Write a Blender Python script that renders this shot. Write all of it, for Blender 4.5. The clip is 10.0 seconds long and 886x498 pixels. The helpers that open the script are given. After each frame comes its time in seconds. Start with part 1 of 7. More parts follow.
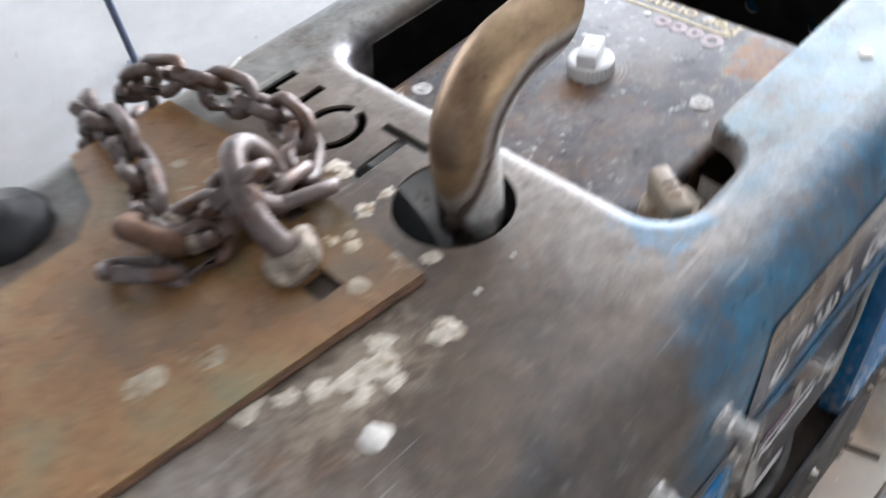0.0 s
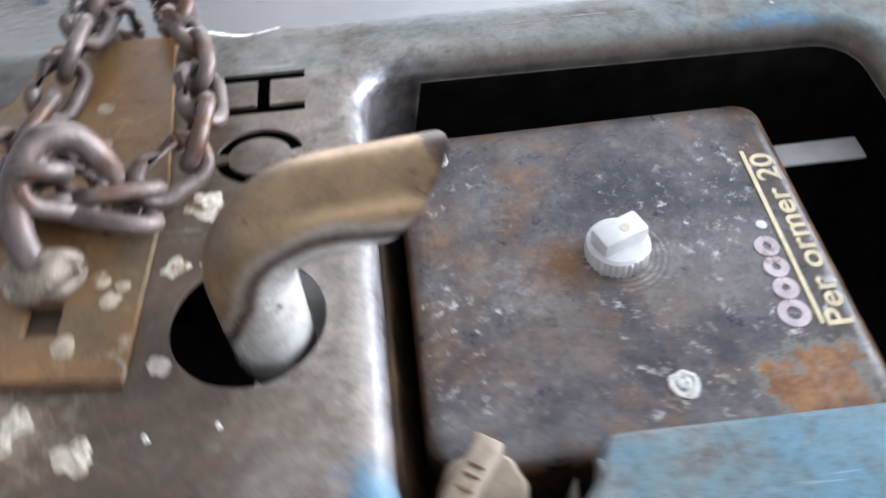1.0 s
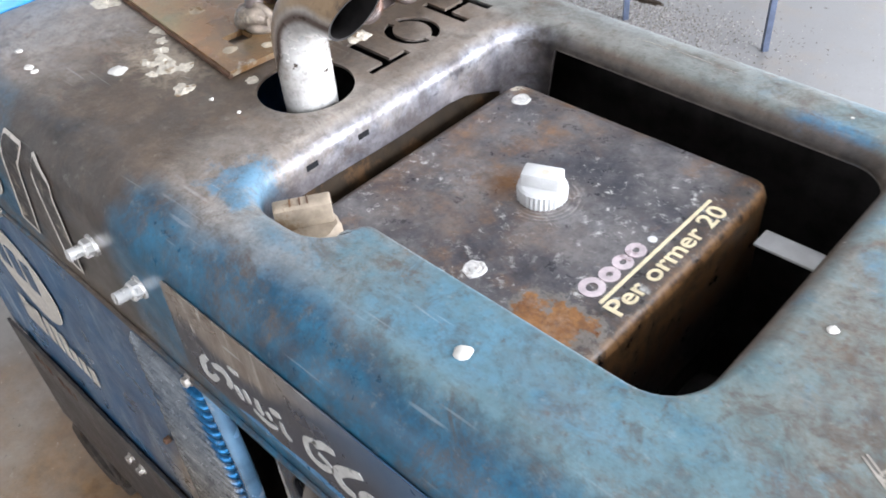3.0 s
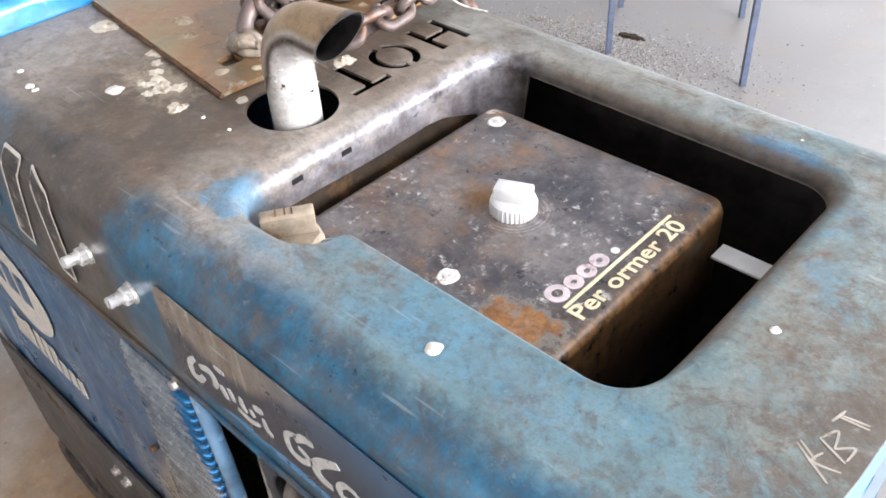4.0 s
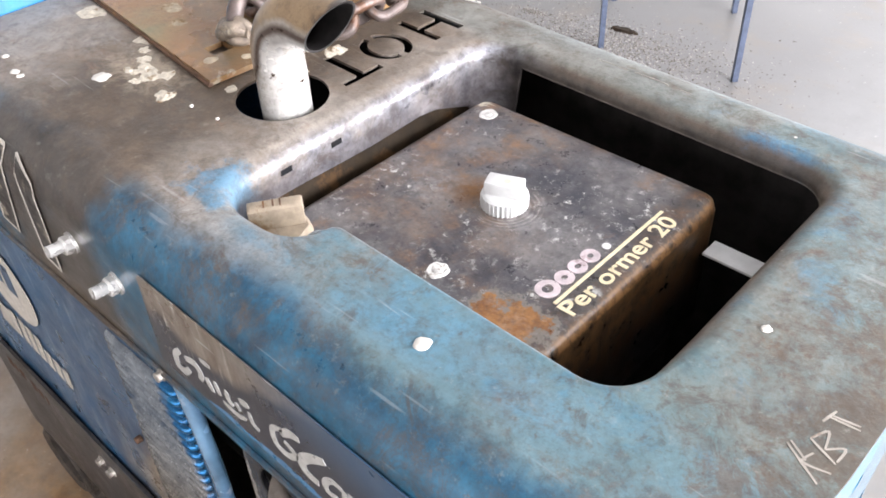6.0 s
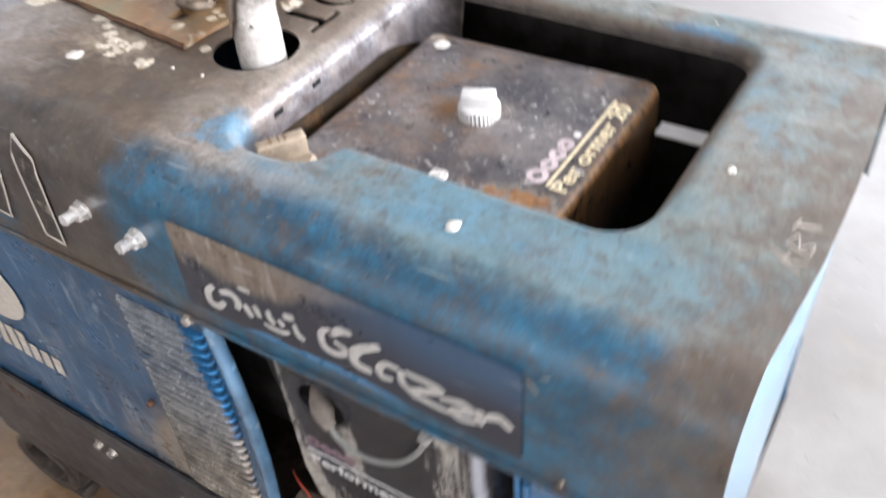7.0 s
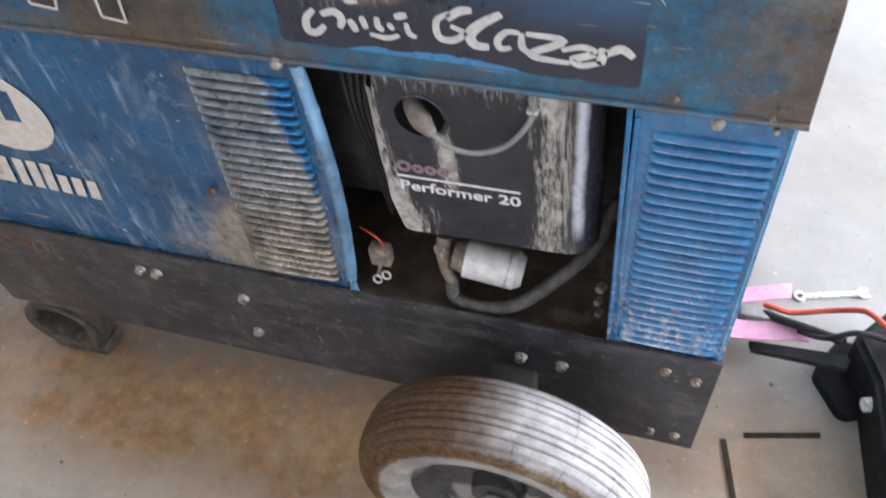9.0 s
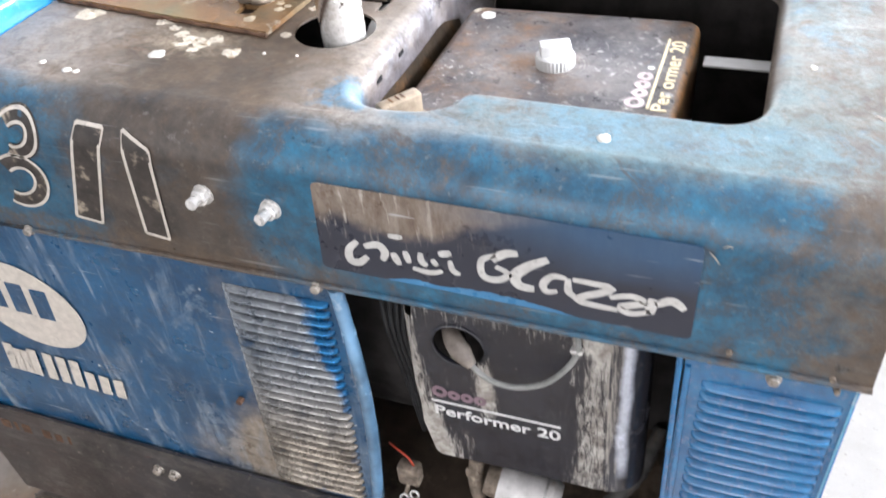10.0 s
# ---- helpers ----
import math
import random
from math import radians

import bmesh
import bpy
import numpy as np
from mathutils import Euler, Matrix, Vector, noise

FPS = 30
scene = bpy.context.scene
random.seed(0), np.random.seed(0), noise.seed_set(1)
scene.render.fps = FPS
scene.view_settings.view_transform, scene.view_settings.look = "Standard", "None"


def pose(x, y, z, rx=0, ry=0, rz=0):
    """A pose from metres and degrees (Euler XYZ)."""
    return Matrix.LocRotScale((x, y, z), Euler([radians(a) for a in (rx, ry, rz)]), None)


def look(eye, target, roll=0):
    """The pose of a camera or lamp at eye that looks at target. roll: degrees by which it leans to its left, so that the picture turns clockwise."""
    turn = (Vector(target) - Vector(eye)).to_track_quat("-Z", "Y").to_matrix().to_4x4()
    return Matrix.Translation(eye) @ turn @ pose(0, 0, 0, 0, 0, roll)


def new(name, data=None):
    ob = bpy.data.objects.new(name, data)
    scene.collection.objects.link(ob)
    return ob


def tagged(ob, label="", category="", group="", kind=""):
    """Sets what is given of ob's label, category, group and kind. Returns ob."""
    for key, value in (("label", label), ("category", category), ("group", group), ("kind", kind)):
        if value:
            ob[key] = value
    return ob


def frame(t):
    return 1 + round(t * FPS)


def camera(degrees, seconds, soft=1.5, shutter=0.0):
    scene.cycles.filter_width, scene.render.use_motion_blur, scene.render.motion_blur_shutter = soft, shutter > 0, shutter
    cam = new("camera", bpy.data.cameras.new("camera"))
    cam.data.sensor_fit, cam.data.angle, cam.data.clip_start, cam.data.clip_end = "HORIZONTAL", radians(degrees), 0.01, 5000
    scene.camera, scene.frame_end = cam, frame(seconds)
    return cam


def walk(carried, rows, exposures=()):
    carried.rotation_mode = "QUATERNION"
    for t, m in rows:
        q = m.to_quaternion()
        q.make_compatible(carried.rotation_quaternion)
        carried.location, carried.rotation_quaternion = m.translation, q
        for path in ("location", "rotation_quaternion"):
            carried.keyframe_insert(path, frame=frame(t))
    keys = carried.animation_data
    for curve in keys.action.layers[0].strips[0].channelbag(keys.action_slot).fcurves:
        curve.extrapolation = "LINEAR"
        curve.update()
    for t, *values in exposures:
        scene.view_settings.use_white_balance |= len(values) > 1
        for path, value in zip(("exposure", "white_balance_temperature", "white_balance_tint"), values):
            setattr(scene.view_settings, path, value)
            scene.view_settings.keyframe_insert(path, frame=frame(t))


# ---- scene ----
cam = camera(54.6, 10.0, soft=1.7, shutter=0.5)
PATH = [
    (0, (-0.338, -0.115, 1.411), (0.522, 0.933, -0.059), -9.4),
    (0.2, (-0.236, -0.089, 1.397), (0.573, 0.938, -0.117), -3.2),
    (0.5, (-0.104, -0.065, 1.393), (0.463, 1.016, -0.191), -4.1),
    (0.8, (-0.029, -0.043, 1.391), (0.278, 1.129, -0.201), -4.4),
    (1, (0.053, -0.08, 1.383), (0.112, 1.194, -0.157), -4.7),
    (1.2, (0.122, -0.113, 1.389), (-0.047, 1.173, -0.134), -6.1),
    (1.5, (0.187, -0.117, 1.392), (-0.235, 1.134, -0.111), -7.6),
    (2, (0.241, -0.086, 1.377), (-0.37, 1.079, -0.129), -6.5),
    (2.2, (0.305, -0.099, 1.365), (-0.518, 1.014, -0.079), -8.0),
    (2.5, (0.438, -0.138, 1.359), (-0.609, 0.908, 0.014), -4.9),
    (2.7, (0.493, -0.159, 1.369), (-0.596, 0.857, 0.034), -5.6),
    (3.8, (0.578, -0.208, 1.395), (-0.537, 0.875, 0.136), -4.0),
    (4, (0.581, -0.208, 1.397), (-0.526, 0.876, 0.133), -4.0),
    (4.5, (0.582, -0.207, 1.395), (-0.514, 0.894, 0.135), -2.9),
    (5, (0.58, -0.201, 1.395), (-0.508, 0.894, 0.123), -3.0),
    (5.2, (0.576, -0.204, 1.393), (-0.506, 0.898, 0.122), -2.5),
    (6.3, (0.576, -0.203, 1.395), (-0.508, 0.883, 0.113), -3.0),
    (6.5, (0.587, -0.228, 1.406), (-0.501, 0.854, 0.124), -3.8),
    (6.7, (0.59, -0.27, 1.407), (-0.432, 0.839, 0.093), -4.5),
    (6.9, (0.596, -0.305, 1.387), (-0.381, 0.873, 0.1), -5.7),
    (7, (0.569, -0.348, 1.405), (-0.303, 0.866, 0.076), -5.8),
    (7.2, (0.532, -0.43, 1.385), (-0.233, 0.833, 0.037), -6.7),
    (7.5, (0.49, -0.549, 1.37), (-0.157, 0.72, -0.033), -7.6),
    (7.7, (0.478, -0.57, 1.363), (-0.088, 0.686, -0.088), -8.6),
    (8, (0.462, -0.602, 1.357), (-0.018, 0.648, -0.128), -8.2),
    (8.5, (0.448, -0.628, 1.341), (-0.016, 0.539, -0.216), -8.6),
    (9, (0.431, -0.631, 1.353), (-0.082, 0.546, -0.181), -8.5),
    (9.5, (0.415, -0.608, 1.376), (-0.166, 0.745, 0.023), -7.7),
    (10, (0.397, -0.561, 1.388), (-0.231, 0.847, 0.114), -6.5),
]
EXPOSURES = [(0.0, -0.40, 6250, 9), (0.5, -0.33, 6000, 8), (1.5, -0.30, 6000, 8), (2.5, -0.18, 6050, 8), (4.5, 0.09, 6630, 11), (6.5, 0.08, 6630, 11), (7.5, -0.02, 6520, 12), (8.5, 0.10, 6270, 12), (9.3, 0.12, 6300, 10), (10.0, 0.42, 6450, 10)]
walk(cam, [(t, look(eye, target, roll)) for t, eye, target, roll in PATH], EXPOSURES)

# ---------------------------------------------------------------- world, sun, lights
world = bpy.data.worlds.new("world")
scene.world = world
world.use_nodes = True
wn = world.node_tree.nodes
sky = wn.new("ShaderNodeTexSky")
sky.sky_type = "NISHITA"
sky.sun_disc = False
sky.sun_elevation = radians(68)
sky.sun_rotation = radians(60)
wn["Background"].inputs["Strength"].default_value = 0.12
world.node_tree.links.new(sky.outputs[0], wn["Background"].inputs["Color"])

sun = new("sun", bpy.data.lights.new("sun", "SUN"))
sun.data.energy = 3.0
sun.data.angle = radians(0.6)
sun.data.color = (1.0, 0.95, 0.87)
sun.matrix_world = look((1.3, 0.75, 3.7), (0, 0, 0))


def opening_light(name, m, sx, sy, watts, colour):
    lamp = new(name, bpy.data.lights.new(name, "AREA"))
    lamp.data.shape = "RECTANGLE"
    lamp.data.size, lamp.data.size_y = sx, sy
    lamp.data.energy, lamp.data.color = watts, colour
    lamp.matrix_world = m
    return lamp


# daylight of the wide door at the machine's end, and of the door behind it
opening_light("door_daylight", look((5.4, 1.7, 1.9), (0, 0.5, 0.9)), 5.8, 3.5, 2000, (0.92, 0.935, 1.0))
opening_light("side_door_daylight", look((-0.2, 6.9, 1.9), (-0.2, 0, 0.7)), 4.8, 3.4, 350, (0.97, 0.955, 1.0))
# fill lamp added to brighten the machine's front; no window is known there
opening_light("front_fill", look((-0.6, -4.9, 2.3), (-0.4, 0, 0.9)), 3.4, 1.7, 85, (1.0, 0.95, 0.94))

# ---------------------------------------------------------------- materials


def material(name):
    mat = bpy.data.materials.new(name)
    mat.use_nodes = True
    nt = mat.node_tree
    return mat, nt, nt.nodes, nt.nodes["Principled BSDF"]


def nz(nt, scale, detail=6.0, rough=0.6, vec=None, distort=0.0):
    n = nt.nodes.new("ShaderNodeTexNoise")
    n.inputs["Scale"].default_value = scale
    n.inputs["Detail"].default_value = detail
    n.inputs["Roughness"].default_value = rough
    n.inputs["Distortion"].default_value = distort
    if vec is None:
        vec = pos(nt)
    nt.links.new(vec, n.inputs["Vector"])
    return n.outputs["Fac"]


def pos(nt, scale=(1, 1, 1), rot=(0, 0, 0)):
    g = nt.nodes.new("ShaderNodeNewGeometry")
    m = nt.nodes.new("ShaderNodeMapping")
    m.inputs["Scale"].default_value = scale
    m.inputs["Rotation"].default_value = rot
    nt.links.new(g.outputs["Position"], m.inputs["Vector"])
    return m.outputs["Vector"]


def step(nt, fac, a, b, lo=0.0, hi=1.0):
    r = nt.nodes.new("ShaderNodeMapRange")
    r.inputs["From Min"].default_value, r.inputs["From Max"].default_value = a, b
    r.inputs["To Min"].default_value, r.inputs["To Max"].default_value = lo, hi
    nt.links.new(fac, r.inputs["Value"])
    return r.outputs["Result"]


def mth(nt, op, a, b=None):
    n = nt.nodes.new("ShaderNodeMath")
    n.operation = op
    for i, v in enumerate((a, b)):
        if v is None:
            continue
        if isinstance(v, (int, float)):
            n.inputs[i].default_value = v
        else:
            nt.links.new(v, n.inputs[i])
    return n.outputs[0]


def mix(nt, fac, a, b):
    n = nt.nodes.new("ShaderNodeMix")
    n.data_type = "RGBA"
    for k, v in (("Factor", fac), ("A", a), ("B", b)):
        s = [i for i in n.inputs if i.name == k and (i.type == "RGBA" or k == "Factor")][0]
        if isinstance(v, tuple):
            s.default_value = (*v, 1)
        elif isinstance(v, (int, float)):
            s.default_value = v
        else:
            nt.links.new(v, s)
    return [o for o in n.outputs if o.type == "RGBA"][0]


def bump(nt, bsdf, height, strength, distance=0.002):
    b = nt.nodes.new("ShaderNodeBump")
    b.inputs["Strength"].default_value = strength
    b.inputs["Distance"].default_value = distance
    nt.links.new(height, b.inputs["Height"])
    nt.links.new(b.outputs[0], bsdf.inputs["Normal"])


def axis(nt, which):
    g = nt.nodes.new("ShaderNodeNewGeometry")
    s = nt.nodes.new("ShaderNodeSeparateXYZ")
    nt.links.new(g.outputs["Position"], s.inputs[0])
    return s.outputs[which]


def mottle(nt, col, dark=0.4, light=0.25, d=(0.035, 0.03, 0.026), l=(0.42, 0.40, 0.37), k=1.0):
    """Small dark and pale wear at two or three sizes."""
    a = step(nt, nz(nt, 70 * k, 9, 0.75), 0.48, 0.72)
    col = mix(nt, mth(nt, "MULTIPLY", a, dark), col, d)
    a = step(nt, nz(nt, 210 * k, 5, 0.7), 0.52, 0.70)
    col = mix(nt, mth(nt, "MULTIPLY", a, dark * 0.8), col, d)
    sh = nt.nodes.new("ShaderNodeVectorMath")
    sh.inputs[1].default_value = (3.1, 1.7, 5.3)
    nt.links.new(pos(nt), sh.inputs[0])
    a = step(nt, nz(nt, 95 * k, 9, 0.8, sh.outputs[0]), 0.57, 0.70)
    return mix(nt, mth(nt, "MULTIPLY", a, light), col, l)


def scratches(nt, col, turns, amount=0.5, l=(0.45, 0.46, 0.46)):
    """Fine pale scratches in a few directions, in broken fields."""
    for i, (rx, ry, rz, s) in enumerate(turns):
        w = nz(nt, 1.0, 2, 0.5, pos(nt, s, (rx, ry, rz)))
        field = step(nt, nz(nt, 7 + 2 * i, 3), 0.50, 0.58)
        col = mix(nt, mth(nt, "MULTIPLY", mth(nt, "MULTIPLY", step(nt, w, 0.70, 0.74), field), amount), col, l)
    return col


def simple(name, colour, rough=0.5, metal=0.0, vary=0.35, scale=40.0, dirt=None, dirt_at=0.58, bump_s=0.15, coat=0.0, spec=None):
    """Paint, plastic or metal with grain, blotches and some dirt."""
    mat, nt, nodes, b = material(name)
    dark = tuple(c * (1 - vary) for c in colour)
    light = tuple(min(1, c * (1 + vary)) for c in colour)
    col = mix(nt, step(nt, nz(nt, scale), 0.3, 0.7), dark, light)
    if dirt:
        d = step(nt, nz(nt, scale * 0.45, 8, 0.7), dirt_at, dirt_at + 0.08)
        col = mix(nt, d, col, dirt)
    nt.links.new(col, b.inputs["Base Color"])
    nt.links.new(step(nt, nz(nt, scale * 2.3), 0.3, 0.7, max(0.05, rough - 0.12), min(1, rough + 0.15)), b.inputs["Roughness"])
    b.inputs["Metallic"].default_value = metal
    b.inputs["Coat Weight"].default_value = coat
    b.inputs["Specular IOR Level"].default_value = (0.5 if rough < 0.45 else 0.22) if spec is None else spec
    bump(nt, b, nz(nt, scale * 5, 4), bump_s, 0.0012)
    return mat




def make_hood_paint():
    """Blue enamel worn down to grey-brown primer on top, teal fading towards the end, rust freckles and scratches."""
    mat, nt, nodes, b = material("hood_paint")
    x, y, z = axis(nt, 0), axis(nt, 1), axis(nt, 2)
    n1, n2, n3 = nz(nt, 9, 8, 0.62), nz(nt, 45, 8, 0.7), nz(nt, 22, 9, 0.72)
    blue = mix(nt, step(nt, n3, 0.32, 0.68), (0.005, 0.034, 0.068), (0.022, 0.150, 0.258))
    teal = mix(nt, step(nt, n3, 0.35, 0.65), (0.072, 0.122, 0.132), (0.155, 0.212, 0.214))
    brown = mix(nt, step(nt, nz(nt, 30, 8, 0.7), 0.32, 0.68), (0.165, 0.140, 0.118), (0.315, 0.280, 0.245))
    # how far the top has lost its enamel
    side = step(nt, y, 0.010, 0.070)
    back = step(nt, y, 0.44, 0.50, 0.0, 0.25)
    worn = mth(nt, "ADD", mth(nt, "MULTIPLY", side, 0.60), mth(nt, "MULTIPLY", n1, 0.55))
    worn = mth(nt, "ADD", worn, mth(nt, "MULTIPLY", n3, 0.28))
    worn = mth(nt, "SUBTRACT", worn, back)
    patch = step(nt, x, 0.05, 0.34)
    film = mix(nt, step(nt, mth(nt, "ADD", patch, mth(nt, "MULTIPLY", n1, 0.6)), 0.55, 1.0), brown, teal)
    dull = mth(nt, "MULTIPLY", step(nt, nz(nt, 8, 9, 0.7, distort=0.4), 0.44, 0.60), step(nt, x, 0.02, 0.25))
    film = mix(nt, mth(nt, "MULTIPLY", dull, 0.5), film, mix(nt, n2, (0.105, 0.090, 0.072), (0.235, 0.205, 0.170)))
    col = mix(nt, step(nt, worn, 0.60, 0.91), blue, film)
    warm = mth(nt, "MULTIPLY", step(nt, nz(nt, 6, 9, 0.72, distort=0.6), 0.50, 0.64), step(nt, x, 0.10, -0.02, 0.35, 1.0))
    col = mix(nt, mth(nt, "MULTIPLY", mth(nt, "MULTIPLY", warm, side), 0.62), col, mix(nt, n2, (0.13, 0.078, 0.042), (0.27, 0.175, 0.10)))
    # dull brown staining round the studs
    fx = mth(nt, "ABSOLUTE", mth(nt, "ADD", x, 0.135))
    stud = mth(nt, "ADD", step(nt, fx, 0.06, 0.23, 0.52, 0.0), mth(nt, "ADD", mth(nt, "MULTIPLY", nz(nt, 11, 8, 0.7, distort=0.5), 0.75), mth(nt, "MULTIPLY", n2, 0.12)))
    sx, sz = mth(nt, "ADD", x, 0.020), mth(nt, "MULTIPLY", mth(nt, "SUBTRACT", z, 0.900), 0.8)
    sd = mth(nt, "SQRT", mth(nt, "ADD", mth(nt, "MULTIPLY", sx, sx), mth(nt, "MULTIPLY", sz, sz)))
    stud = mth(nt, "SUBTRACT", stud, step(nt, sd, 0.085, 0.02, 0.0, 0.32))
    col = mix(nt, mth(nt, "MULTIPLY", step(nt, stud, 0.58, 0.90), 0.9), col, mix(nt, step(nt, n3, 0.35, 0.65), (0.026, 0.018, 0.012), (0.105, 0.070, 0.043)))
    # blue showing through again in patches on the worn end
    thr = mth(nt, "MULTIPLY", step(nt, nz(nt, 17, 9, 0.75, distort=0.6), 0.55, 0.68), step(nt, x, 0.12, 0.3))
    col = mix(nt, mth(nt, "MULTIPLY", thr, 0.5), col, (0.035, 0.17, 0.28))
    # the strip before the opening kept its sky-blue
    strip = mth(nt, "MULTIPLY", step(nt, mth(nt, "ABSOLUTE", mth(nt, "SUBTRACT", y, 0.088)), 0.050, 0.022), step(nt, x, 0.02, 0.12))
    strip = mth(nt, "MULTIPLY", strip, mth(nt, "MULTIPLY", step(nt, n3, 0.38, 0.58, 0.30, 0.85), step(nt, x, 0.40, 0.16, 0.45, 1.0)))
    col = mix(nt, strip, col, mix(nt, step(nt, n1, 0.4, 0.6), (0.080, 0.175, 0.215), (0.055, 0.190, 0.290)))
    # green-grey film along the far side, one bright blue patch left at its corner
    fs = mth(nt, "MULTIPLY", step(nt, y, 0.425, 0.445), step(nt, x, 0.36, 0.24))
    col = mix(nt, mth(nt, "MULTIPLY", fs, 0.75), col, mix(nt, step(nt, n3, 0.35, 0.65), (0.120, 0.122, 0.108), (0.225, 0.235, 0.218)))
    qx, qy = mth(nt, "MULTIPLY", mth(nt, "SUBTRACT", x, 0.345), 0.5), mth(nt, "SUBTRACT", y, 0.440)
    qd = mth(nt, "ADD", mth(nt, "SQRT", mth(nt, "ADD", mth(nt, "MULTIPLY", qx, qx), mth(nt, "MULTIPLY", qy, qy))), mth(nt, "MULTIPLY", mth(nt, "SUBTRACT", n3, 0.5), 0.05))
    col = mix(nt, step(nt, qd, 0.026, 0.012, 0.0, 0.8), col, (0.020, 0.150, 0.290))
    # dull brown and black blotches where the enamel is going, denser towards the end
    bl = mth(nt, "ADD", nz(nt, 13, 10, 0.78, distort=0.4), step(nt, x, 0.30, 0.50, 0.0, 0.05))
    bl = mth(nt, "ADD", bl, mth(nt, "MULTIPLY", step(nt, z, 0.842, 0.806, 0.0, 0.20), step(nt, x, 0.10, -0.15, 0.25, 1.0)))
    bl = mth(nt, "SUBTRACT", bl, mth(nt, "MULTIPLY", strip, 0.10))
    bl = mth(nt, "MULTIPLY", step(nt, bl, 0.51, 0.64), step(nt, nz(nt, 85, 8, 0.75), 0.34, 0.56))
    col = mix(nt, mth(nt, "MULTIPLY", bl, 0.85), col, mix(nt, step(nt, n2, 0.35, 0.65), (0.045, 0.032, 0.023), (0.135, 0.092, 0.060)))
    # sky-blue left on the opening's near corner, lightened for the glare it catches
    hx, hy = mth(nt, "SUBTRACT", x, 0.020), mth(nt, "SUBTRACT", y, 0.095)
    hd = mth(nt, "ADD", mth(nt, "SQRT", mth(nt, "ADD", mth(nt, "MULTIPLY", hx, hx), mth(nt, "MULTIPLY", hy, hy))), mth(nt, "MULTIPLY", mth(nt, "SUBTRACT", nz(nt, 26, 9, 0.75), 0.5), 0.11))
    col = mix(nt, step(nt, hd, 0.036, 0.020, 0.0, 0.70), col, (0.05, 0.185, 0.30))
    # powdery pale stain where the crusts lie
    ux, uy = mth(nt, "MULTIPLY", mth(nt, "ADD", x, 0.200), 0.62), mth(nt, "SUBTRACT", y, 0.158)
    ud = mth(nt, "SQRT", mth(nt, "ADD", mth(nt, "MULTIPLY", ux, ux), mth(nt, "MULTIPLY", uy, uy)))
    pw = mth(nt, "ADD", step(nt, ud, 0.065, 0.015, 0.0, 0.22), nz(nt, 70, 8, 0.75, distort=0.5))
    col = mix(nt, mth(nt, "MULTIPLY", step(nt, pw, 0.60, 0.72), mth(nt, "MULTIPLY", step(nt, ud, 0.080, 0.020), 0.55)), col, mix(nt, n2, (0.26, 0.18, 0.10), (0.52, 0.46, 0.37)))
    # rust freckles, coarse and fine
    for sc, lo, hi, zs, amount, tint in ((38, 0.57, 0.66, 7, 0.6, (0.17, 0.085, 0.045)), (105, 0.57, 0.66, 11, 0.45, (0.12, 0.062, 0.036)), (19, 0.60, 0.67, 5, 0.6, (0.15, 0.105, 0.075))):
        rust = step(nt, nz(nt, sc, 12, 0.8), lo, hi)
        zone = step(nt, nz(nt, zs, 4), 0.42, 0.60, 0.12, 1.0)
        col = mix(nt, mth(nt, "MULTIPLY", mth(nt, "MULTIPLY", rust, zone), amount), col, tint)
    # rubbed and rusty towards the end corner
    ce = mth(nt, "ADD", step(nt, x, 0.30, 0.53, 0.0, 0.52), mth(nt, "MULTIPLY", nz(nt, 20, 10, 0.78), 0.85))
    cm = mth(nt, "MULTIPLY", step(nt, ce, 0.76, 0.86), step(nt, y, 0.13, 0.05))
    col = mix(nt, mth(nt, "MULTIPLY", cm, 0.65), col, mix(nt, step(nt, n2, 0.35, 0.65), (0.048, 0.034, 0.024), (0.155, 0.128, 0.100)))
    et = mth(nt, "MULTIPLY", step(nt, mth(nt, "ADD", x, mth(nt, "MULTIPLY", nz(nt, 24, 10, 0.8, distort=0.4), 0.50)), 0.730, 0.775), 0.72)
    col = mix(nt, et, col, mix(nt, n2, (0.050, 0.035, 0.025), (0.140, 0.100, 0.070)))
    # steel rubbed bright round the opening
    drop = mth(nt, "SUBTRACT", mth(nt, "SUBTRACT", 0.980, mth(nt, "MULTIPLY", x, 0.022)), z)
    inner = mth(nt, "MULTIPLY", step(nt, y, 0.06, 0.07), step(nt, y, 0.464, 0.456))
    rub = mth(nt, "MULTIPLY", mth(nt, "MULTIPLY", step(nt, drop, 0.0006, 0.006), inner), step(nt, n3, 0.30, 0.55))
    edge = mth(nt, "MULTIPLY", mth(nt, "MULTIPLY", step(nt, drop, 0.0008, 0.006), inner), mth(nt, "MULTIPLY", step(nt, x, 0.07, 0.12), step(nt, n3, 0.28, 0.44)))
    col = mix(nt, mth(nt, "MULTIPLY", edge, 0.85), col, mix(nt, n2, (0.070, 0.050, 0.036), (0.175, 0.125, 0.088)))
    rub = mth(nt, "MULTIPLY", mth(nt, "MULTIPLY", rub, step(nt, x, 0.11, 0.06, 0.0, 1.0)), step(nt, y, 0.11, 0.15))
    col = mix(nt, mth(nt, "MULTIPLY", rub, 0.85), col, mix(nt, step(nt, nz(nt, 28, 8, 0.7), 0.40, 0.62), (0.050, 0.046, 0.055), (0.32, 0.325, 0.36)))
    # darker patches low on the inner wall
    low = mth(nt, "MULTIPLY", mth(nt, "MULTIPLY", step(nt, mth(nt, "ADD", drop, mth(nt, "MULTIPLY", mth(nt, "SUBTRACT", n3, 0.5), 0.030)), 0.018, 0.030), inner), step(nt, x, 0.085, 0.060))
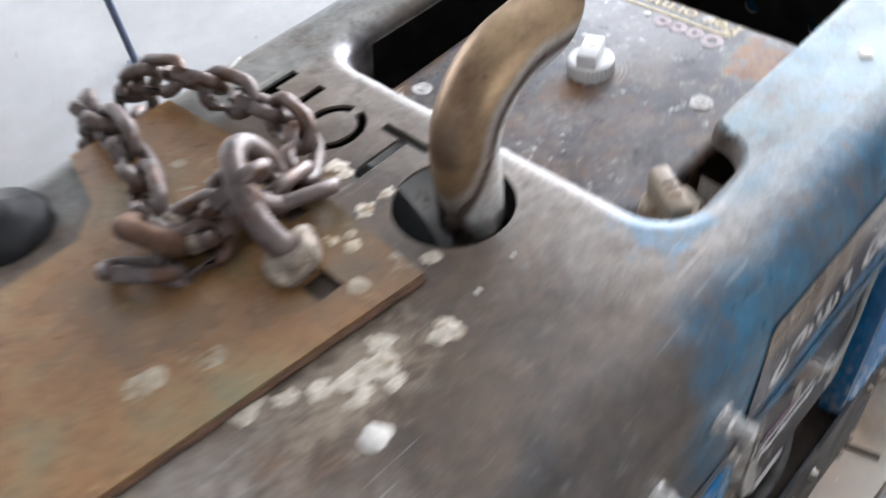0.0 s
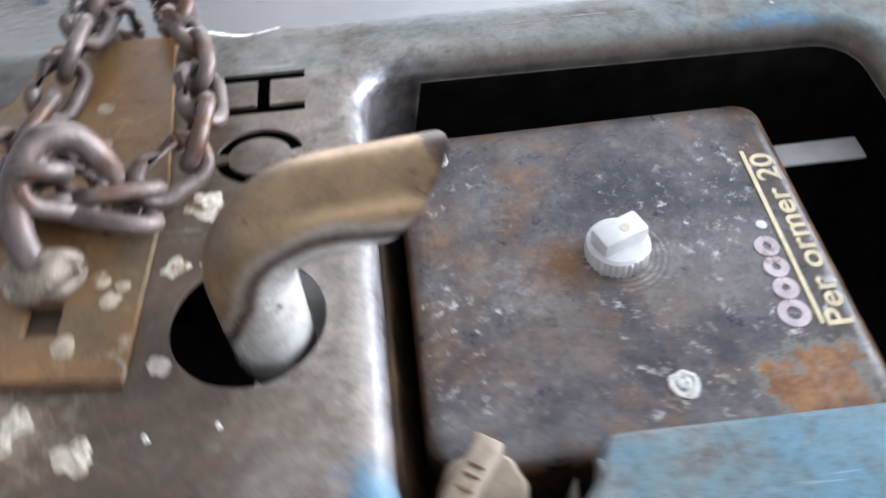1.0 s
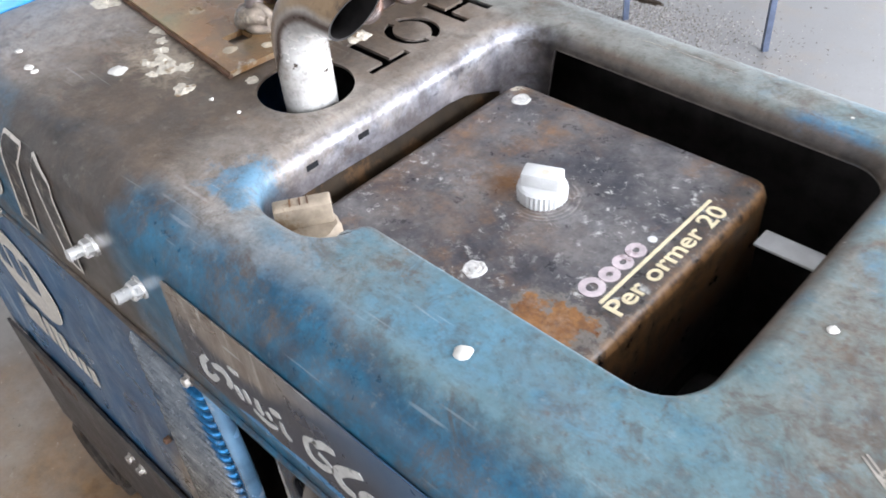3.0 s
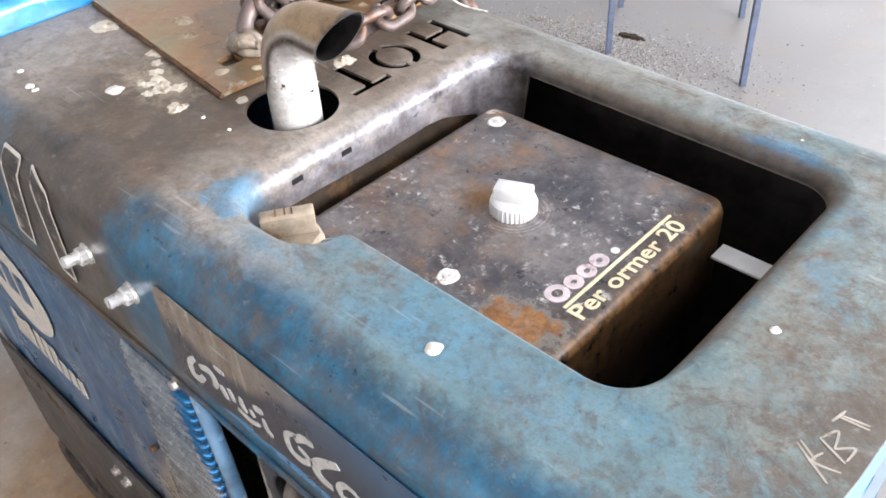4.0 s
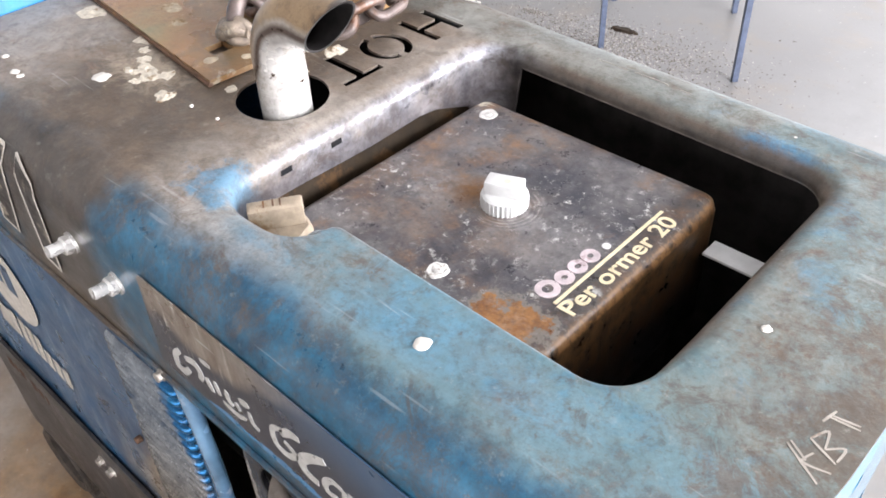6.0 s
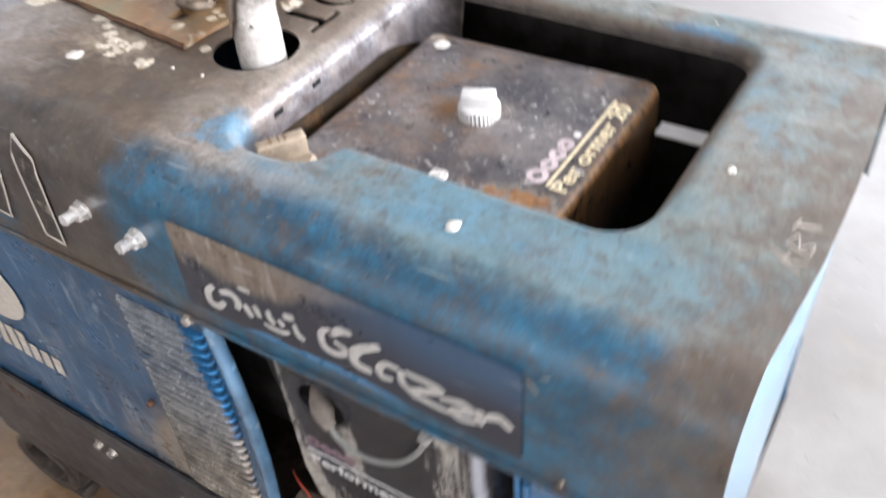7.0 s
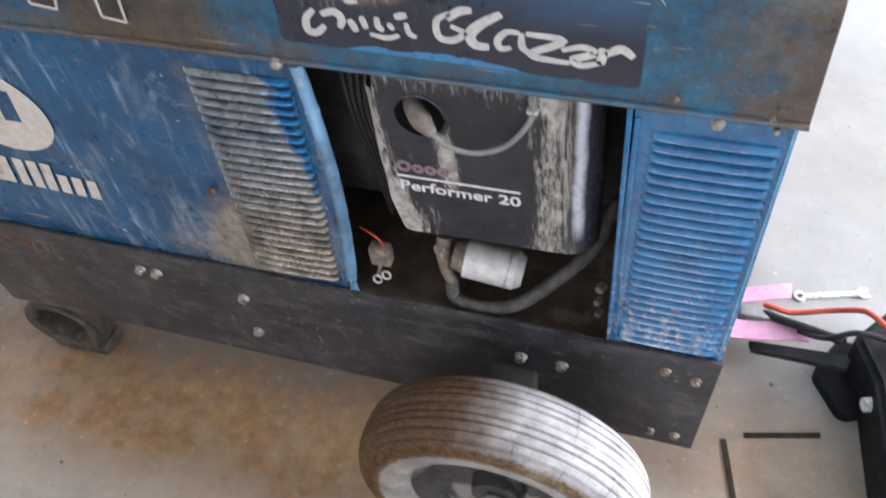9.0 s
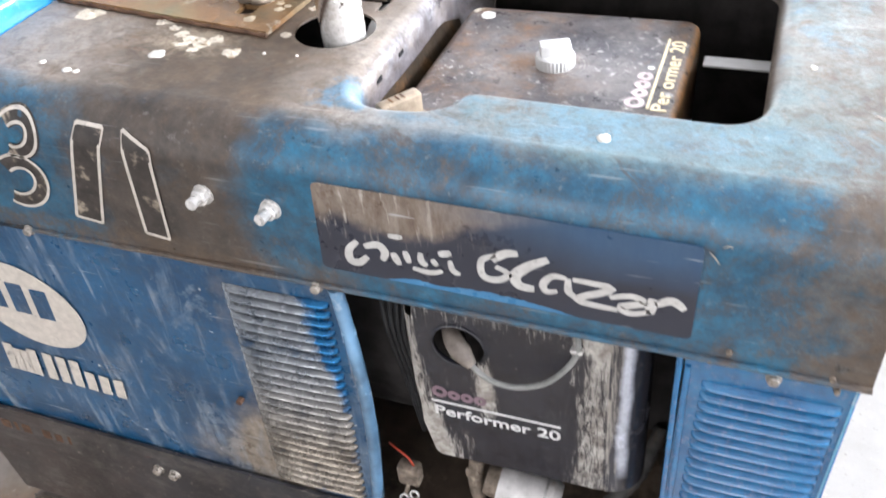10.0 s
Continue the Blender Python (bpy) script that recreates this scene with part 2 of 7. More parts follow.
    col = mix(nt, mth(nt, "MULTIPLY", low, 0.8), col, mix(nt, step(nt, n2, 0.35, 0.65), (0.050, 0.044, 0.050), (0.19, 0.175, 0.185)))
    col = mix(nt, mth(nt, "MULTIPLY", mth(nt, "MULTIPLY", step(nt, nz(nt, 30, 10, 0.8, distort=0.8), 0.50, 0.60), step(nt, nz(nt, 7, 6, 0.65), 0.38, 0.58)), 0.62), col, mix(nt, n2, (0.030, 0.024, 0.020), (0.105, 0.068, 0.044)))
    col = mottle(nt, col, 0.45, 0.26)
    col = scratches(nt, col, ((0, 0, 0.5, (8, 160, 160)), (0, 0.4, -0.9, (10, 190, 190)), (0.3, 0, 1.3, (9, 150, 150))), 0.22)
    # shade painted dark over the sooty far and end lips of the opening
    soot_shade = mth(nt, "MULTIPLY", mth(nt, "MULTIPLY", step(nt, mth(nt, "ADD", drop, mth(nt, "MULTIPLY", mth(nt, "SUBTRACT", n3, 0.5), 0.010)), 0.003, 0.013), inner), mth(nt, "MAXIMUM", mth(nt, "MULTIPLY", step(nt, y, 0.415, 0.432), step(nt, x, 0.040, 0.064)), mth(nt, "MULTIPLY", step(nt, x, 0.395, 0.41), 0.6)))
    col = mix(nt, mth(nt, "MULTIPLY", soot_shade, 0.88), col, mix(nt, step(nt, n2, 0.35, 0.65), (0.014, 0.012, 0.011), (0.060, 0.049, 0.041)))
    # pale drops and specks
    v = nodes.new("ShaderNodeTexVoronoi")
    v.inputs["Scale"].default_value = 34
    nt.links.new(pos(nt), v.inputs["Vector"])
    rnd = nodes.new("ShaderNodeSeparateColor")
    nt.links.new(v.outputs["Color"], rnd.inputs[0])
    speck = mth(nt, "MULTIPLY", step(nt, v.outputs["Distance"], 0.07, 0.04), step(nt, rnd.outputs[0], 0.985, 0.99))
    col = mix(nt, mth(nt, "MULTIPLY", speck, 0.8), col, (0.62, 0.60, 0.54))
    nt.links.new(col, b.inputs["Base Color"])
    r = mth(nt, "ADD", step(nt, worn, 0.62, 0.9, 0.20, 0.26), mth(nt, "MULTIPLY", n2, 0.18))
    r = mth(nt, "ADD", r, step(nt, nz(nt, 15, 8, 0.7), 0.42, 0.60, 0.0, 0.16))
    r = mth(nt, "ADD", r, step(nt, y, 0.43, 0.47, 0.0, 0.25))
    r = mth(nt, "SUBTRACT", r, mth(nt, "MULTIPLY", rub, 0.10))
    nt.links.new(r, b.inputs["Roughness"])
    nt.links.new(mth(nt, "MULTIPLY", rub, 0.4), b.inputs["Metallic"])
    nt.links.new(step(nt, worn, 0.62, 0.9, 0.5, 0.38), b.inputs["Specular IOR Level"])
    bump(nt, b, mth(nt, "ADD", mth(nt, "MULTIPLY", nz(nt, 6, 3), 4.0), mth(nt, "ADD", nz(nt, 160, 6, 0.7), n3)), 0.30, 0.0014)
    return mat


def make_side_paint():
    """Blue enamel of the lower panels, scuffed pale and brown towards the louvres."""
    mat, nt, nodes, b = material("side_paint")
    x, z = axis(nt, 0), axis(nt, 2)
    n1, n2, n3 = nz(nt, 12, 8, 0.65), nz(nt, 60, 8, 0.7), nz(nt, 5, 6, 0.6)
    col = mix(nt, step(nt, n3, 0.35, 0.65), (0.004, 0.041, 0.100), (0.008, 0.087, 0.200))
    ex, ez = mth(nt, "MULTIPLY", mth(nt, "ADD", x, 0.155), 6.5), mth(nt, "MULTIPLY", mth(nt, "SUBTRACT", z, 0.44), 9.0)
    ed = mth(nt, "SQRT", mth(nt, "ADD", mth(nt, "MULTIPLY", ex, ex), mth(nt, "MULTIPLY", ez, ez)))
    grim = mth(nt, "ADD", step(nt, ed, 1.15, 0.1, 0.0, 0.55), mth(nt, "MULTIPLY", n1, 0.80))
    grim = mth(nt, "ADD", grim, step(nt, mth(nt, "ABSOLUTE", mth(nt, "ADD", x, 0.135)), 0.055, 0.01, 0.0, 0.22))
    col = mix(nt, step(nt, grim, 0.58, 0.86), col, mix(nt, step(nt, n2, 0.35, 0.65), (0.11, 0.080, 0.055), (0.33, 0.285, 0.235)))
    # broad pale scuffs running down
    scuff = nz(nt, 1.0, 8, 0.72, pos(nt, (26, 20, 6), (0, 0.35, 0)), 0.5)
    col = mix(nt, mth(nt, "MULTIPLY", step(nt, scuff, 0.53, 0.70), 0.62), col, (0.24, 0.30, 0.36))
    wipe = mth(nt, "MULTIPLY", step(nt, nz(nt, 1.0, 5, 0.6, pos(nt, (60, 30, 5), (0, 0.42, 0))), 0.55, 0.66), step(nt, nz(nt, 5, 3), 0.46, 0.60))
    col = mix(nt, mth(nt, "MULTIPLY", wipe, 0.75), col, (0.40, 0.43, 0.45))
    col = mix(nt, step(nt, nz(nt, 90, 4, 0.6), 0.70, 0.73), col, (0.50, 0.52, 0.53))
    swipe = mth(nt, "MULTIPLY", step(nt, nz(nt, 1.0, 7, 0.7, pos(nt, (14, 10, 5), (0, 0.5, 0)), 1.4), 0.56, 0.66), step(nt, nz(nt, 70, 6, 0.7), 0.36, 0.60))
    col = mix(nt, mth(nt, "MULTIPLY", swipe, 0.6), col, (0.30, 0.36, 0.41))
    dirt = nz(nt, 1.0, 9, 0.75, pos(nt, (9, 9, 16), (0, 0.1, 0)), 0.3)
    col = mix(nt, mth(nt, "MULTIPLY", step(nt, dirt, 0.53, 0.70), 0.45), col, (0.06, 0.058, 0.06))
    col = mottle(nt, col, 0.38, 0.22)
    col = scratches(nt, col, ((0, 0.9, 0, (12, 100, 170)), (0, -0.5, 0, (10, 100, 150)), (0, 1.35, 0, (9, 100, 190))), 0.4)
    nt.links.new(col, b.inputs["Base Color"])
    nt.links.new(step(nt, n1, 0.3, 0.7, 0.20, 0.45), b.inputs["Roughness"])
    bump(nt, b, mth(nt, "ADD", mth(nt, "MULTIPLY", n3, 7.0), nz(nt, 150, 6)), 0.28, 0.0014)
    return mat


def make_shroud():
    """Black engine tin, dusty, with orange rust blooms and chipped pale marks."""
    mat, nt, nodes, b = material("black_tin")
    x, y = axis(nt, 0), axis(nt, 1)
    n1, n2 = nz(nt, 14, 8, 0.7), nz(nt, 55, 9, 0.7)
    col = mix(nt, step(nt, n1, 0.35, 0.68), (0.034, 0.034, 0.045), (0.185, 0.172, 0.168))
    rust = mth(nt, "ADD", mth(nt, "MULTIPLY", n2, 0.5), mth(nt, "MULTIPLY", nz(nt, 11, 6, 0.65), 0.55))
    col = mix(nt, mth(nt, "MULTIPLY", step(nt, rust, 0.56, 0.65), 0.45), col, mix(nt, n2, (0.13, 0.065, 0.032), (0.30, 0.165, 0.08)))
    broad = mth(nt, "MULTIPLY", mth(nt, "MULTIPLY", step(nt, nz(nt, 9, 7, 0.68), 0.43, 0.60), step(nt, n2, 0.30, 0.58)), mth(nt, "MULTIPLY", step(nt, x, 0.27, 0.13, 0.12, 1.0), step(nt, y, 0.16, 0.22, 0.15, 1.0)))
    col = mix(nt, mth(nt, "MULTIPLY", broad, 0.75), col, mix(nt, n2, (0.12, 0.058, 0.026), (0.34, 0.180, 0.075)))
    black = mth(nt, "MULTIPLY", step(nt, nz(nt, 10, 8, 0.7, distort=0.5), 0.50, 0.62), step(nt, nz(nt, 60, 8, 0.75), 0.36, 0.56))
    col = mix(nt, mth(nt, "MULTIPLY", black, 0.55), col, (0.020, 0.020, 0.028))
    # sooty brown margin by the print, rust creeping in from the edge
    mar = mth(nt, "ADD", x, mth(nt, "MULTIPLY", mth(nt, "SUBTRACT", n1, 0.5), 0.02))
    col = mix(nt, mth(nt, "MULTIPLY", step(nt, mar, 0.286, 0.304), 0.75), col, mix(nt, step(nt, n2, 0.45, 0.68), (0.020, 0.014, 0.011), (0.13, 0.062, 0.024)))
    # burnt-off corner with bright rust
    dx, dy = mth(nt, "SUBTRACT", x, 0.281), mth(nt, "SUBTRACT", y, 0.153)
    d = mth(nt, "SQRT", mth(nt, "ADD", mth(nt, "MULTIPLY", dx, dx), mth(nt, "MULTIPLY", dy, dy)))
    edge = mth(nt, "ADD", d, mth(nt, "MULTIPLY", mth(nt, "SUBTRACT", nz(nt, 30, 9, 0.7), 0.5), 0.13))
    col = mix(nt, step(nt, edge, 0.040, 0.035, 0.0, 0.7), col, (0.21, 0.185, 0.16))
    col = mix(nt, step(nt, edge, 0.029, 0.025), col, mix(nt, step(nt, n2, 0.4, 0.62), (0.15, 0.058, 0.016), (0.30, 0.140, 0.045)))
    # rust stain beside the knob
    dx, dy = mth(nt, "SUBTRACT", x, 0.15), mth(nt, "SUBTRACT", y, 0.268)
    d = mth(nt, "SQRT", mth(nt, "ADD", mth(nt, "MULTIPLY", dx, dx), mth(nt, "MULTIPLY", dy, dy)))
    col = mix(nt, step(nt, mth(nt, "ADD", d, mth(nt, "MULTIPLY", n1, 0.03)), 0.045, 0.02), col, (0.17, 0.075, 0.02))
    # worn arcs beside the knob
    dx, dy = mth(nt, "SUBTRACT", x, 0.187), mth(nt, "SUBTRACT", y, 0.271)
    d = mth(nt, "SQRT", mth(nt, "ADD", mth(nt, "MULTIPLY", dx, dx), mth(nt, "MULTIPLY", dy, dy)))
    arcs = mth(nt, "MULTIPLY", step(nt, mth(nt, "SINE", mth(nt, "MULTIPLY", d, 1500.0)), 0.0, 0.8), step(nt, mth(nt, "ABSOLUTE", mth(nt, "SUBTRACT", d, 0.027)), 0.010, 0.004))
    arcs = mth(nt, "MULTIPLY", arcs, mth(nt, "MULTIPLY", step(nt, dx, -0.012, 0.012), step(nt, n1, 0.35, 0.55)))
    col = mix(nt, mth(nt, "MULTIPLY", mth(nt, "MULTIPLY", arcs, step(nt, n2, 0.38, 0.60)), 0.6), col, (0.40, 0.37, 0.34))
    # dust cloud and white chips
    cloud = mth(nt, "MULTIPLY", step(nt, nz(nt, 13, 9, 0.75), 0.52, 0.72), step(nt, nz(nt, 90, 6, 0.7), 0.42, 0.60))
    col = mix(nt, mth(nt, "MULTIPLY", cloud, 0.6), col, (0.33, 0.32, 0.32))
    chip = mth(nt, "MULTIPLY", step(nt, nz(nt, 75, 10, 0.8), 0.56, 0.61), step(nt, nz(nt, 10, 4), 0.49, 0.59))
    col = mix(nt, mth(nt, "MULTIPLY", chip, 0.9), col, (0.60, 0.58, 0.55))
    col = mottle(nt, col, 0.5, 0.45, (0.02, 0.018, 0.018), (0.46, 0.43, 0.39))
    # dust lies on what faces up; the black enamel sides are darkened for their shade, with a rusty edge
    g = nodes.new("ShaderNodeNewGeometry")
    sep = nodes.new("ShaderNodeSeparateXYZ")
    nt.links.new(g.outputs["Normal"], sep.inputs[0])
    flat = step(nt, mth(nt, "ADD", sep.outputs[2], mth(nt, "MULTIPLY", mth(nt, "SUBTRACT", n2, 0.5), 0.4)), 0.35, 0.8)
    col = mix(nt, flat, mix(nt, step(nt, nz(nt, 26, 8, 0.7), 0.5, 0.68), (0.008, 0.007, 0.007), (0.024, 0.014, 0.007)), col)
    turn = mth(nt, "MULTIPLY", mth(nt, "MULTIPLY", step(nt, sep.outputs[2], 0.96, 0.80), step(nt, sep.outputs[2], 0.05, 0.30)), step(nt, n2, 0.36, 0.55))
    col = mix(nt, mth(nt, "MULTIPLY", turn, step(nt, x, 0.20, 0.30, 0.35, 0.85)), col, mix(nt, n2, (0.12, 0.058, 0.022), (0.30, 0.160, 0.065)))
    nt.links.new(col, b.inputs["Base Color"])
    nt.links.new(step(nt, n2, 0.3, 0.7, 0.22, 0.48), b.inputs["Roughness"])
    nt.links.new(step(nt, flat, 0.0, 1.0, 0.12, 0.5), b.inputs["Specular IOR Level"])
    bump(nt, b, n2, 0.35, 0.001)
    return mat


def make_front_tin():
    """Black engine tin with pale oily dirt run down in streaks."""
    mat, nt, nodes, b = material("front_tin")
    x, z = axis(nt, 0), axis(nt, 2)
    n2 = nz(nt, 60, 9, 0.7)
    col = mix(nt, nz(nt, 20), (0.009, 0.009, 0.013), (0.036, 0.037, 0.046))
    run = nz(nt, 1.0, 9, 0.75, pos(nt, (70, 40, 16), (0, -0.16, 0)), 0.6)
    left = step(nt, mth(nt, "ADD", x, mth(nt, "MULTIPLY", mth(nt, "SUBTRACT", z, 0.74), 0.10)), 0.110, 0.086, 0.0, 0.22)
    left = mth(nt, "ADD", left, mth(nt, "MULTIPLY", step(nt, x, 0.17, 0.10, 0.0, 0.24), step(nt, z, 0.64, 0.57)))
    mid = step(nt, mth(nt, "ABSOLUTE", mth(nt, "SUBTRACT", x, mth(nt, "ADD", 0.293, mth(nt, "MULTIPLY", mth(nt, "SUBTRACT", z, 0.66), 0.05)))), 0.036, 0.008, 0.0, 0.17)
    low = mth(nt, "MULTIPLY", step(nt, mth(nt, "ABSOLUTE", mth(nt, "SUBTRACT", x, 0.172)), 0.020, 0.004, 0.0, 0.24), mth(nt, "MULTIPLY", step(nt, z, 0.735, 0.705), step(nt, z, 0.60, 0.66)))
    top = step(nt, z, 0.755, 0.80, 0.0, 0.17)
    fine = nz(nt, 1.0, 10, 0.8, pos(nt, (230, 40, 34), (0, -0.10, 0)), 1.2)
    run = mth(nt, "ADD", mth(nt, "MULTIPLY", run, 0.35), mth(nt, "MULTIPLY", fine, 0.65))
    m = mth(nt, "ADD", mth(nt, "ADD", mth(nt, "ADD", mth(nt, "ADD", run, left), mid), low), top)
    col = mix(nt, mth(nt, "MULTIPLY", step(nt, m, 0.60, 0.70), 0.9), col, mix(nt, step(nt, n2, 0.35, 0.65), (0.17, 0.14, 0.115), (0.62, 0.59, 0.54)))
    col = mottle(nt, col, 0.25, 0.13, (0.02, 0.018, 0.016), (0.40, 0.37, 0.33))
    nt.links.new(col, b.inputs["Base Color"])
    nt.links.new(step(nt, m, 0.60, 0.76, 0.16, 0.55), b.inputs["Roughness"])
    bump(nt, b, mth(nt, "ADD", n2, mth(nt, "MULTIPLY", m, 2.0)), 0.5, 0.002)
    return mat


def make_base_paint():
    """Dull black skid, rubbed grey and brown."""
    mat, nt, nodes, b = material("skid_paint")
    x = axis(nt, 0)
    n1, n2 = nz(nt, 9, 8, 0.65), nz(nt, 70, 9, 0.75)
    col = mix(nt, step(nt, n1, 0.35, 0.7), (0.011, 0.0115, 0.0145), (0.046, 0.047, 0.055))
    br = mth(nt, "ADD", step(nt, x, -0.2, -0.55, 0.0, 0.25), mth(nt, "MULTIPLY", n1, 0.8))
    col = mix(nt, mth(nt, "MULTIPLY", step(nt, br, 0.5, 0.8), 0.8), col, (0.055, 0.038, 0.029))
    col = mix(nt, mth(nt, "MULTIPLY", step(nt, n2, 0.60, 0.70), 0.7), col, (0.24, 0.21, 0.18))
    col = mix(nt, mth(nt, "MULTIPLY", step(nt, nz(nt, 40, 8, 0.7, pos(nt, (0.5, 1, 3))), 0.62, 0.72), 0.5), col, (0.15, 0.05, 0.03))
    col = mix(nt, mth(nt, "MULTIPLY", step(nt, nz(nt, 20, 10, 0.8), 0.50, 0.66), 0.6), col, (0.12, 0.108, 0.098))
    dustw = mth(nt, "MULTIPLY", step(nt, nz(nt, 1.0, 8, 0.7, pos(nt, (5, 5, 40), (0, 0.05, 0))), 0.50, 0.66), step(nt, nz(nt, 6, 4), 0.42, 0.58))
    col = mix(nt, mth(nt, "MULTIPLY", dustw, 0.6), col, (0.15, 0.14, 0.135))
    col = mix(nt, mth(nt, "MULTIPLY", step(nt, nz(nt, 120, 5, 0.6), 0.64, 0.74), 0.7), col, (0.34, 0.30, 0.26))
    col = mottle(nt, col, 0.4, 0.40, (0.01, 0.01, 0.01), (0.22, 0.20, 0.18))
    col = scratches(nt, col, ((0, 0.15, 0, (10, 100, 150)), (0, -0.6, 0, (11, 100, 160))), 0.5, (0.22, 0.20, 0.19))
    nt.links.new(col, b.inputs["Base Color"])
    b.inputs["Specular IOR Level"].default_value = 0.3
    nt.links.new(step(nt, n1, 0.3, 0.7, 0.28, 0.6), b.inputs["Roughness"])
    bump(nt, b, mth(nt, "ADD", mth(nt, "MULTIPLY", n1, 3.0), n2), 0.4, 0.0015)
    return mat


def make_plate_steel():
    """Brown-orange rusty plate with oily patches and pale crusts."""
    mat, nt, nodes, b = material("rusty_plate")
    n1, n2 = nz(nt, 6, 7, 0.6), nz(nt, 50, 9, 0.7)
    col = mix(nt, step(nt, n1, 0.34, 0.66), (0.125, 0.092, 0.055), (0.33, 0.138, 0.034))
    col = mix(nt, step(nt, nz(nt, 6, 5), 0.5, 0.64), col, (0.175, 0.160, 0.088))
    col = mix(nt, mth(nt, "MULTIPLY", step(nt, n2, 0.60, 0.70), 0.55), col, (0.40, 0.29, 0.15))
    col = mix(nt, mth(nt, "MULTIPLY", step(nt, nz(nt, 22, 8, 0.6, distort=0.5), 0.63, 0.68), 0.75), col, (0.40, 0.36, 0.28))
    col = mottle(nt, col, 0.45, 0.25, (0.04, 0.028, 0.018), (0.42, 0.34, 0.22))
    nt.links.new(col, b.inputs["Base Color"])
    nt.links.new(step(nt, n1, 0.3, 0.7, 0.16, 0.42), b.inputs["Roughness"])
    bump(nt, b, mth(nt, "ADD", n1, n2), 0.45, 0.0015)
    return mat


def make_pipe_steel():
    """Exhaust pipe: bright rubbed steel below, heat-browned tan above."""
    mat, nt, nodes, b = material("exhaust_steel")
    x, z = axis(nt, 0), axis(nt, 2)
    n1, n2 = nz(nt, 18, 8, 0.6), nz(nt, 90, 8, 0.7)
    steel = mix(nt, n2, (0.52, 0.50, 0.475), (0.76, 0.735, 0.70))
    stain = mth(nt, "MULTIPLY", step(nt, nz(nt, 26, 9, 0.75, distort=0.4), 0.53, 0.66), 0.65)
    steel = mix(nt, stain, steel, mix(nt, n2, (0.13, 0.085, 0.052), (0.34, 0.26, 0.19)))
    tan = mix(nt, step(nt, n1, 0.35, 0.65), (0.165, 0.100, 0.056), (0.38, 0.262, 0.150))
    # the outside of the bend is browned, a dark line divides it from the bright inside
    px, pz = mth(nt, "MINIMUM", mth(nt, "SUBTRACT", x, 0.023), 0.0), mth(nt, "MAXIMUM", mth(nt, "SUBTRACT", z, 1.022), 0.0)
    rho = mth(nt, "SQRT", mth(nt, "ADD", mth(nt, "MULTIPLY", px, px), mth(nt, "MULTIPLY", pz, pz)))
    rho = mth(nt, "ADD", rho, mth(nt, "MULTIPLY", mth(nt, "SUBTRACT", n1, 0.5), 0.012))
    up = mth(nt, "ADD", rho, step(nt, z, 1.030, 0.985, 0.0, -0.022))
    col = mix(nt, step(nt, up, 0.061, 0.071), steel, tan)
    # upright run browned on its west side to stand for the shade there
    col = mix(nt, mth(nt, "MULTIPLY", step(nt, up, 0.078, 0.086), step(nt, z, 1.07, 1.04)), col, (0.10, 0.066, 0.045))
    line = step(nt, mth(nt, "ABSOLUTE", mth(nt, "SUBTRACT", up, 0.0605)), 0.0062, 0.0015)
    col = mix(nt, mth(nt, "MULTIPLY", line, 0.9), col, (0.070, 0.034, 0.020))
    col = mix(nt, step(nt, nz(nt, 60, 5, 0.6), 0.69, 0.73), col, (0.05, 0.03, 0.02))
    # soot round the pipe's mouth
    soot_shade = mth(nt, "ADD", step(nt, x, 0.045, 0.075, 0.0, 0.34), nz(nt, 48, 8, 0.7))
    col = mix(nt, mth(nt, "MULTIPLY", step(nt, soot_shade, 0.64, 0.76), 0.9), col, (0.045, 0.036, 0.032))
    foot = mth(nt, "ADD", step(nt, z, 0.985, 0.95, 0.0, 0.5), n1)
    col = mix(nt, mth(nt, "MULTIPLY", step(nt, foot, 0.75, 0.95), 0.8), col, (0.07, 0.04, 0.025))
    col = mottle(nt, col, 0.40, 0.25, (0.06, 0.040, 0.028))
    nt.links.new(col, b.inputs["Base Color"])
    nt.links.new(step(nt, up, 0.061, 0.071, 0.40, 0.62), b.inputs["Metallic"])
    nt.links.new(mth(nt, "ADD", step(nt, n1, 0.3, 0.7, 0.20, 0.30), step(nt, up, 0.061, 0.071, 0.0, 0.14)), b.inputs["Roughness"])
    bump(nt, b, n2, 0.2, 0.0008)
    return mat


